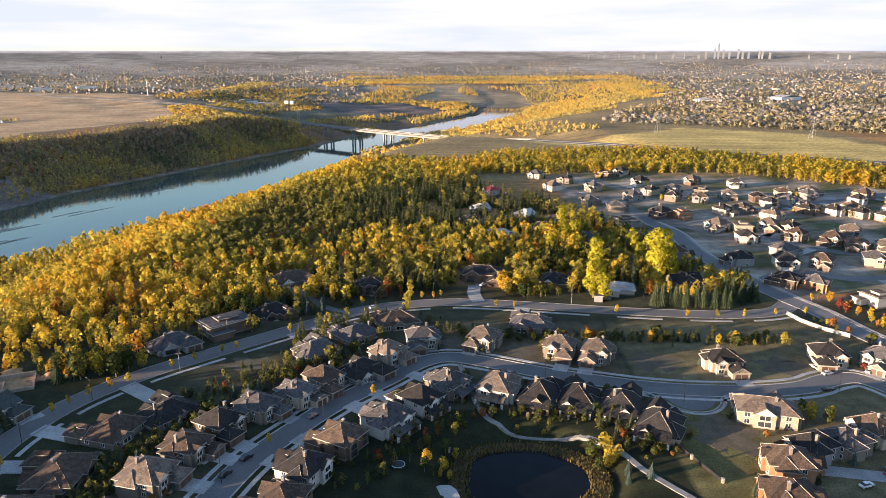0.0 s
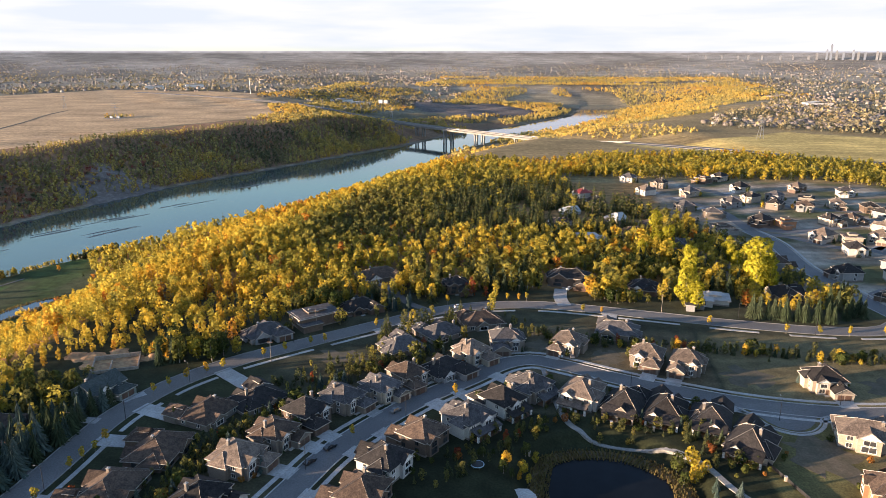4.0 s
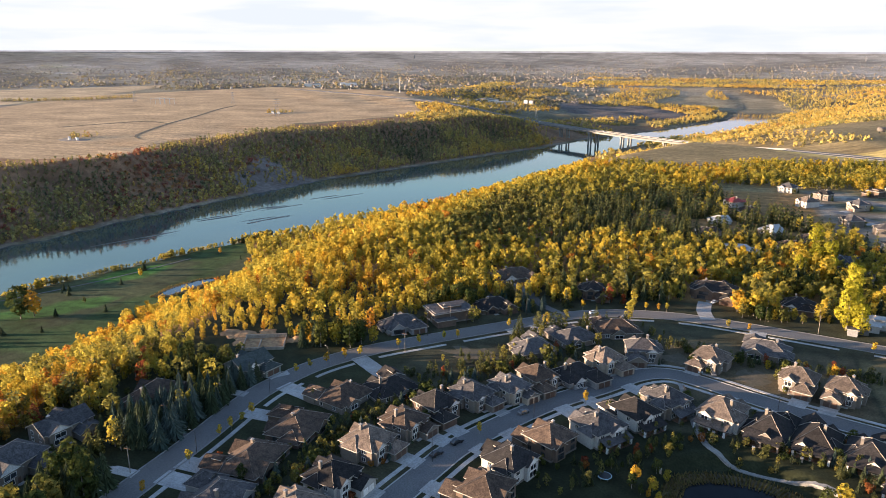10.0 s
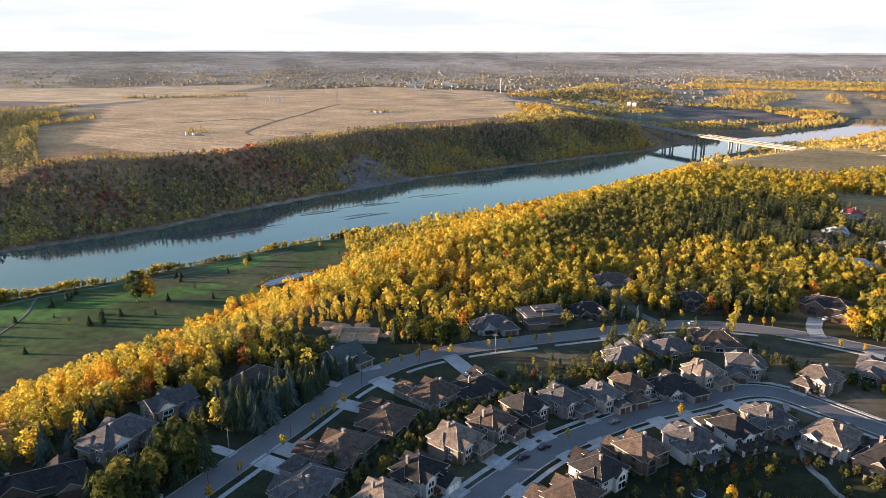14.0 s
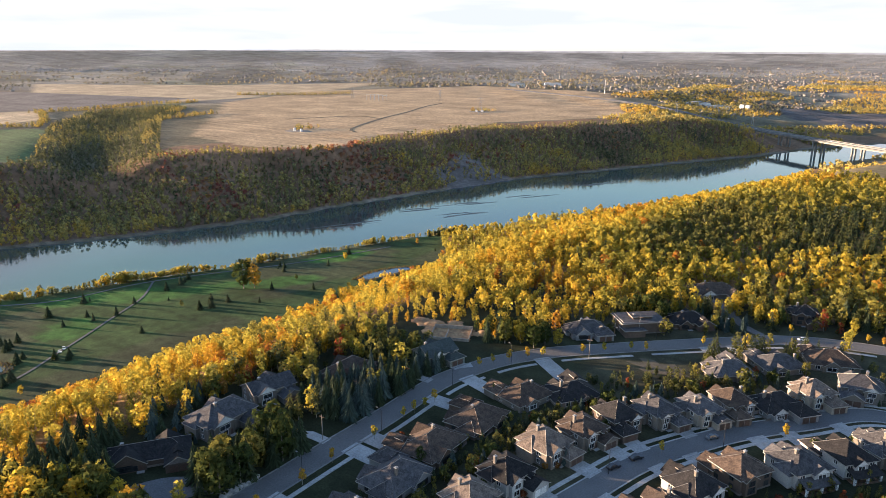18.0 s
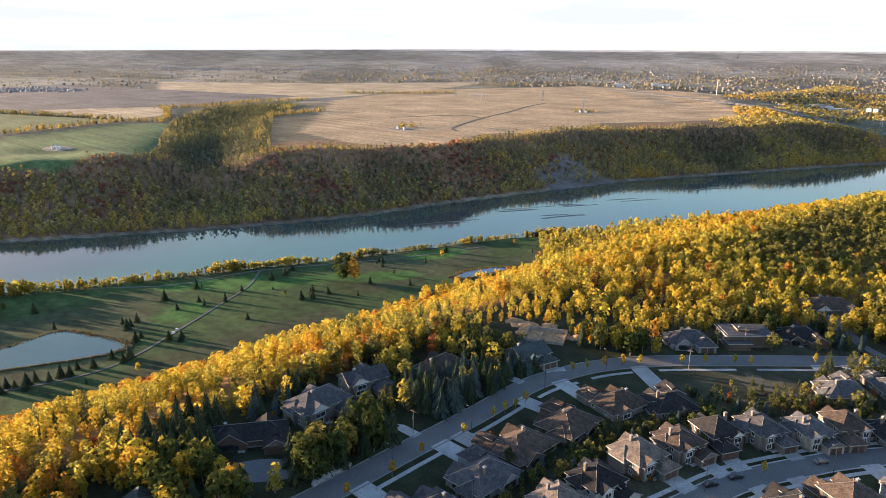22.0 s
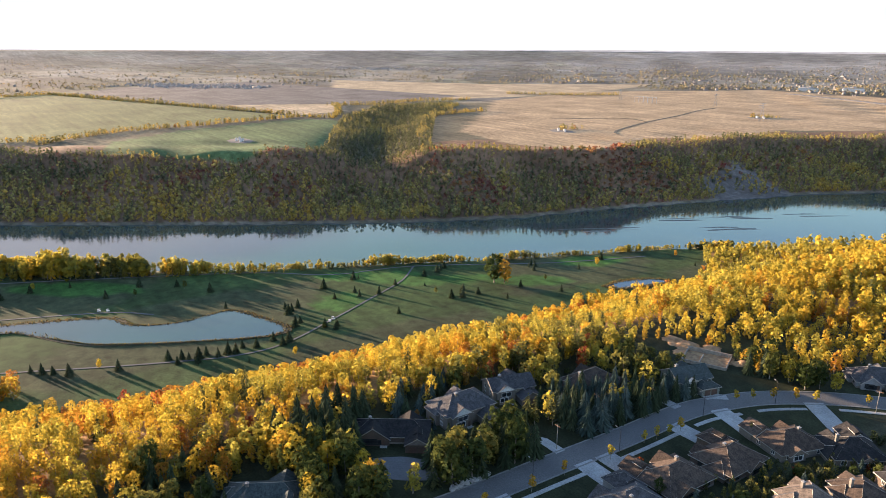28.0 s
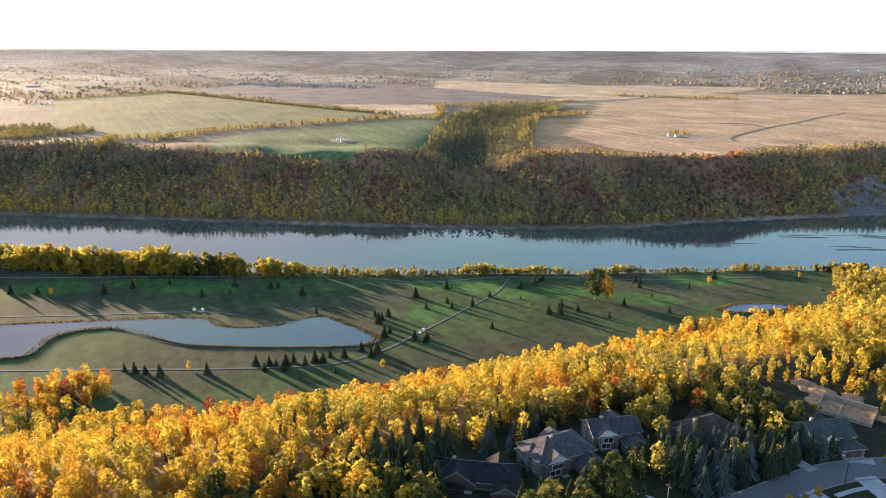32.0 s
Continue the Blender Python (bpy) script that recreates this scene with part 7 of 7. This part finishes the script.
fence([(169, 327), (171, 317), (176, 307), (184, 298)], 1.9, M_CONCRETE, "pale concrete screen wall along the road")
fence([(196, 350), (204, 352), (222, 356), (232, 350)], 1.7, M_TIMBER, "brown timber garden fence")
fence([(97, 182), (101, 186), (108, 206), (116, 211)], 1.7, M_TIMBER, "orange-brown timber garden fence")
fence([(192, 382), (208, 388), (214, 400)], 1.8, M_TIMBER, "brown timber garden fence")
fence([(8, 266), (12, 250), (15, 238)], 1.2, M_DARK_METAL, "low dark metal fence beside the path")
fence([(84, 186), (79, 200), (76, 208)], 1.2, M_DARK_METAL, "low dark metal fence at the park edge")
for x, y in ((84, 186), (79, 199), (72, 207), (18, 232), (30, 226), (44, 224), (-2, 214), (2, 206)):
    p = thing("gate_pillar", "short stone-faced garden pillar", "pillar", pose(x, y, float(ground_z(x, y))), "garden pillars")
    part("shaft", box(-0.35, 0.35, -0.35, 0.35, -0.3, 1.5), WALLS["cream"], p)
    part("cap", box(-0.45, 0.45, -0.45, 0.45, 1.5, 1.65), M_CONCRETE, p)
wall = thing("retaining_wall", "low pale boulder retaining wall beside the street", "retaining wall", pose(-153, 116, 0))
for i in range(26):
    a = R.uniform(0.5, 0.9)
    part("boulder", mesh_of("boulder", *hip_roof(-a, a, -0.6, 0.6, 0.7, 0.7, 0, 0.9)[0], M_CONCRETE), None, wall, "", pose(R.uniform(-0.7, 0.7), -7 + i * 0.55, R.uniform(-0.1, 0.2), 0, 0, R.uniform(0, 90)))
site = thing("foundation", "unfinished concrete foundation on a bare construction lot", "foundation", pose(-168, 250, 0, 0, 0, 25))
for q in ((-9, 9, -7, -6.6), (-9, 9, 6.6, 7), (-9, -8.6, -6.6, 6.6), (8.6, 9, -6.6, 6.6), (-2, -1.6, -6.6, 3)):
    part("foundation_wall", box(*q, -0.5, 1.9 if q[2] > 0 else 1.3), M_BEIGE, site)
earth = material("bare_earth", (0.46, 0.27, 0.13), 0.95, (0.30, 0.17, 0.085), 2.2, 9)
draped_sheet("bare_earth", BARE_EARTH, 1.0, 0.22, earth, "bare sandy earth of a construction lot", "earth")
for x, y, r, h in ((-182, 256, 5, 1.6), (-174, 262, 4, 1.2), (-190, 256, 4.5, 1.0), (-157, 259, 3.2, 1.3)):
    v, f = [(0, 0, h)], []
    for k, (q, zq) in enumerate(((0.35, 0.9), (0.7, 0.45), (1.0, -0.1))):
        v += [(r * q * (1 + 0.2 * math.sin(3 * i + x)) * math.cos(i * 0.524), r * q * (1 + 0.2 * math.sin(2 * i + y)) * math.sin(i * 0.524), h * zq) for i in range(12)]
    f += [(0, 1 + i, 1 + (i + 1) % 12) for i in range(12)]
    f += [(1 + 12 * k + i, 13 + 12 * k + i, 13 + 12 * k + (i + 1) % 12, 1 + 12 * k + (i + 1) % 12) for k in range(2) for i in range(12)]
    tagged(part("earth_mound", (v, f), earth, None, "heap of sandy soil on the construction lot", pose(x, y, float(ground_z(x, y)) + 0.2)), "", "soil heap", "soil heaps")
for x, y, r in ((-14, 195, 1.9),):
    t = thing("trampoline", "round garden trampoline with a blue rim", "trampoline", pose(x, y, float(ground_z(x, y))))
    part("mat", rod((0, 0, 0.8), (0, 0, 0.84), r, r, 24), M_DARK_METAL, t)
    part("rim", rod((0, 0, 0.72), (0, 0, 0.8), r + 0.3, r + 0.3, 24), material("pale_blue_vinyl", (0.35, 0.5, 0.55), 0.6), t)
    for i in range(6):
        part("leg", rod((r * math.cos(i * 1.047), r * math.sin(i * 1.047), 0), (r * math.cos(i * 1.047), r * math.sin(i * 1.047), 0.75), 0.05, 0.05), M_STEEL, t)
patio = blob_sheet("patio", [(-6, 177), (-4, 184), (2, 186), (5, 180), (1, 175)], -0.6, M_CONCRETE, "round paved garden patio", "patio")

# golf carts on the cart path
for x, y, turn in ((-399, 186, 60), (-402, 190, 60), (-500, 66, 80), (-497, 71, 80)):
    c = thing("golf_cart", "small white golf cart on the cart path", "golf cart", pose(x, y, float(ground_z(x, y)) + 0.3, 0, 0, turn), "golf carts")
    part("body", box(-1.1, 1.1, -0.55, 0.55, 0.25, 0.8), PAINTS["white"], c)
    part("canopy", box(-0.9, 0.8, -0.6, 0.6, 1.8, 1.88), M_WHITE, c)
    for px in (-0.8, 0.7):
        for py in (-0.5, 0.5):
            part("post", rod((px, py, 0.8), (px, py, 1.8), 0.03, 0.03, 4), M_STEEL, c)
            part("wheel", rod((px, py * 1.1, 0.22), (px, py * 1.3, 0.22), 0.22, 0.22, 8), M_RUBBER, c)


def far_haze():
    """An added glowing strip under the sky, all round, imitating haze over the last land."""
    m = bpy.data.materials.new("horizon_haze")
    m.use_nodes = True
    n, l = m.node_tree.nodes, m.node_tree.links
    n.remove(n["Principled BSDF"])
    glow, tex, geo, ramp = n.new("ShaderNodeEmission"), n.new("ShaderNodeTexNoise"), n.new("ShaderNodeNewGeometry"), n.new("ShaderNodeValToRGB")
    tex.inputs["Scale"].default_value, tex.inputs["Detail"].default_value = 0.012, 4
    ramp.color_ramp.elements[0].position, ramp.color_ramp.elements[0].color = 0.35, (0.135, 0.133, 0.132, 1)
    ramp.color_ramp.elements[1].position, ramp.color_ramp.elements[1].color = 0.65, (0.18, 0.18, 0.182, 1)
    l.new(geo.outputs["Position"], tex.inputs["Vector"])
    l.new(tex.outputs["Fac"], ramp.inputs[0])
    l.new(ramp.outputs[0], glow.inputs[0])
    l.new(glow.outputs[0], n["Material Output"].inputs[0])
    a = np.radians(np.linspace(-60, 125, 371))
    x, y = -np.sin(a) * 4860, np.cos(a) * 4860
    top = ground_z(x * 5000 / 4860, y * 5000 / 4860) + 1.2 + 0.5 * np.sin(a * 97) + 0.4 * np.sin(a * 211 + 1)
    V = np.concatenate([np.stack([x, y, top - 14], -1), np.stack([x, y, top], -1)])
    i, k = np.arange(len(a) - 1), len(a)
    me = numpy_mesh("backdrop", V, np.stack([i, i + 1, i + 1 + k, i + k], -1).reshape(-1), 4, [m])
    tagged(new("backdrop", me), "glowing backdrop strip imitating pale haze over the farthest land", "backdrop", kind="structure")


far_haze()


# ---- the far skyline ----
# blue-grey cast of both facades imitates distance haze
M_TOWER = material("tower_facade", (0.155, 0.165, 0.18), 0.8, (0.13, 0.14, 0.155), 30, 2, 0)
M_TOWER_DARK = material("dark_glass_tower", (0.13, 0.155, 0.195), 0.8, (0.11, 0.13, 0.165), 30, 2, 0)


def tower(right, h, w, dark=False, r=4480):
    a = radians(right)
    x, y = r * math.sin(a), r * math.cos(a)
    t = thing("office_tower", "distant grey tower of the city centre", "tower", pose(x, y, float(ground_z(x, y)) - 2, 0, 0, -right), "city skyline")
    m = M_TOWER_DARK if dark else M_TOWER
    part("shaft", box(-w / 2, w / 2, -w / 2, w / 2, 0, h * 0.9), m, t)
    part("crown", box(-w * 0.33, w * 0.33, -w * 0.33, w * 0.33, h * 0.9, h), m, t)


for right, h, w, dark in ((20.55, 104, 24, True), (20.3, 62, 22, True), (20.9, 52, 24, False), (21.3, 40, 26, True), (21.9, 58, 26, True), (22.2, 40, 28, False), (22.6, 36, 26, True),
                          (23.3, 48, 24, False), (23.5, 40, 22, False), (24.0, 30, 30, False), (19.7, 30, 26, False), (19.2, 24, 30, False), (18.2, 30, 20, False), (17.4, 24, 24, False),
                          (16.2, 28, 20, False), (15.3, 26, 24, False), (14.6, 22, 18, False), (13.5, 32, 18, False), (12.4, 22, 22, False), (11.2, 20, 16, False), (26.5, 26, 20, False),
                          (28.3, 30, 22, False), (29.0, 24, 24, False), (5.0, 20, 9, False), (-11.2, 24, 10, False), (-21, 24, 10, False)):
    tower(right, (43 + 0.6 * (h * 1.1 - 43)) * (1.0 if 19.5 < right < 24.2 else 0.72), w * 0.45, dark)


def shed(x, y, w, d, h, turn, mat):
    s = thing("industrial_shed", "long pale industrial building in the distance", "shed", pose(x, y, float(ground_z(x, y)), 0, 0, turn), "distant sheds")
    part("wall", box(-w / 2, w / 2, -d / 2, d / 2, -1, h), mat, s)
    part("roof", gable_roof(-w / 2, w / 2, -d / 2, d / 2, h, 0.12)[0], ROOFS["white"], s)


for x, y, w, d, h, turn in ((-560, 2040, 70, 24, 8, 20), (-500, 2020, 60, 24, 8, 20), (-440, 2030, 10, 10, 14, 0), (-425, 2030, 10, 10, 14, 0), (-1290, 2330, 60, 30, 10, 30), (-1180, 2400, 60, 30, 12, 30),
                            (660, 1800, 60, 30, 9, 10), (900, 1900, 80, 34, 9, 30), (1250, 1750, 70, 30, 9, 60)):
    shed(x, y, w, d, h, turn, M_WHITE)

# forecourts and drives of the houses above the slope
blob_sheet("driveway", [(-178, 140), (-174, 146), (-167, 147), (-163, 142), (-166, 136), (-173, 134)], 0.12, M_CONCRETE, "pale concrete forecourt of a mansion", "driveway")
blob_sheet("driveway", [(-180, 98), (-176, 106), (-168, 112), (-160, 111), (-163, 102), (-172, 94)], 0.11, M_ASPHALT, "dark asphalt forecourt of a low house", "driveway")
for pts, mat in (([(-150, 150), (-158, 150), (-166, 144)], M_CONCRETE), ([(-149, 118), (-156, 113), (-163, 108)], M_ASPHALT), ([(-149, 174), (-160, 170), (-170, 166), (-178, 168), (-183, 164)], M_OLD_ASPHALT),
                 ([(-148, 206), (-156, 206), (-164, 200)], M_CONCRETE), ([(-143, 228), (-148, 222)], M_CONCRETE)):
    ribbon("path", draped(pts), -2.0, 2.0, -0.3, 0.1, mat, "driveway between spruces", "driveway")
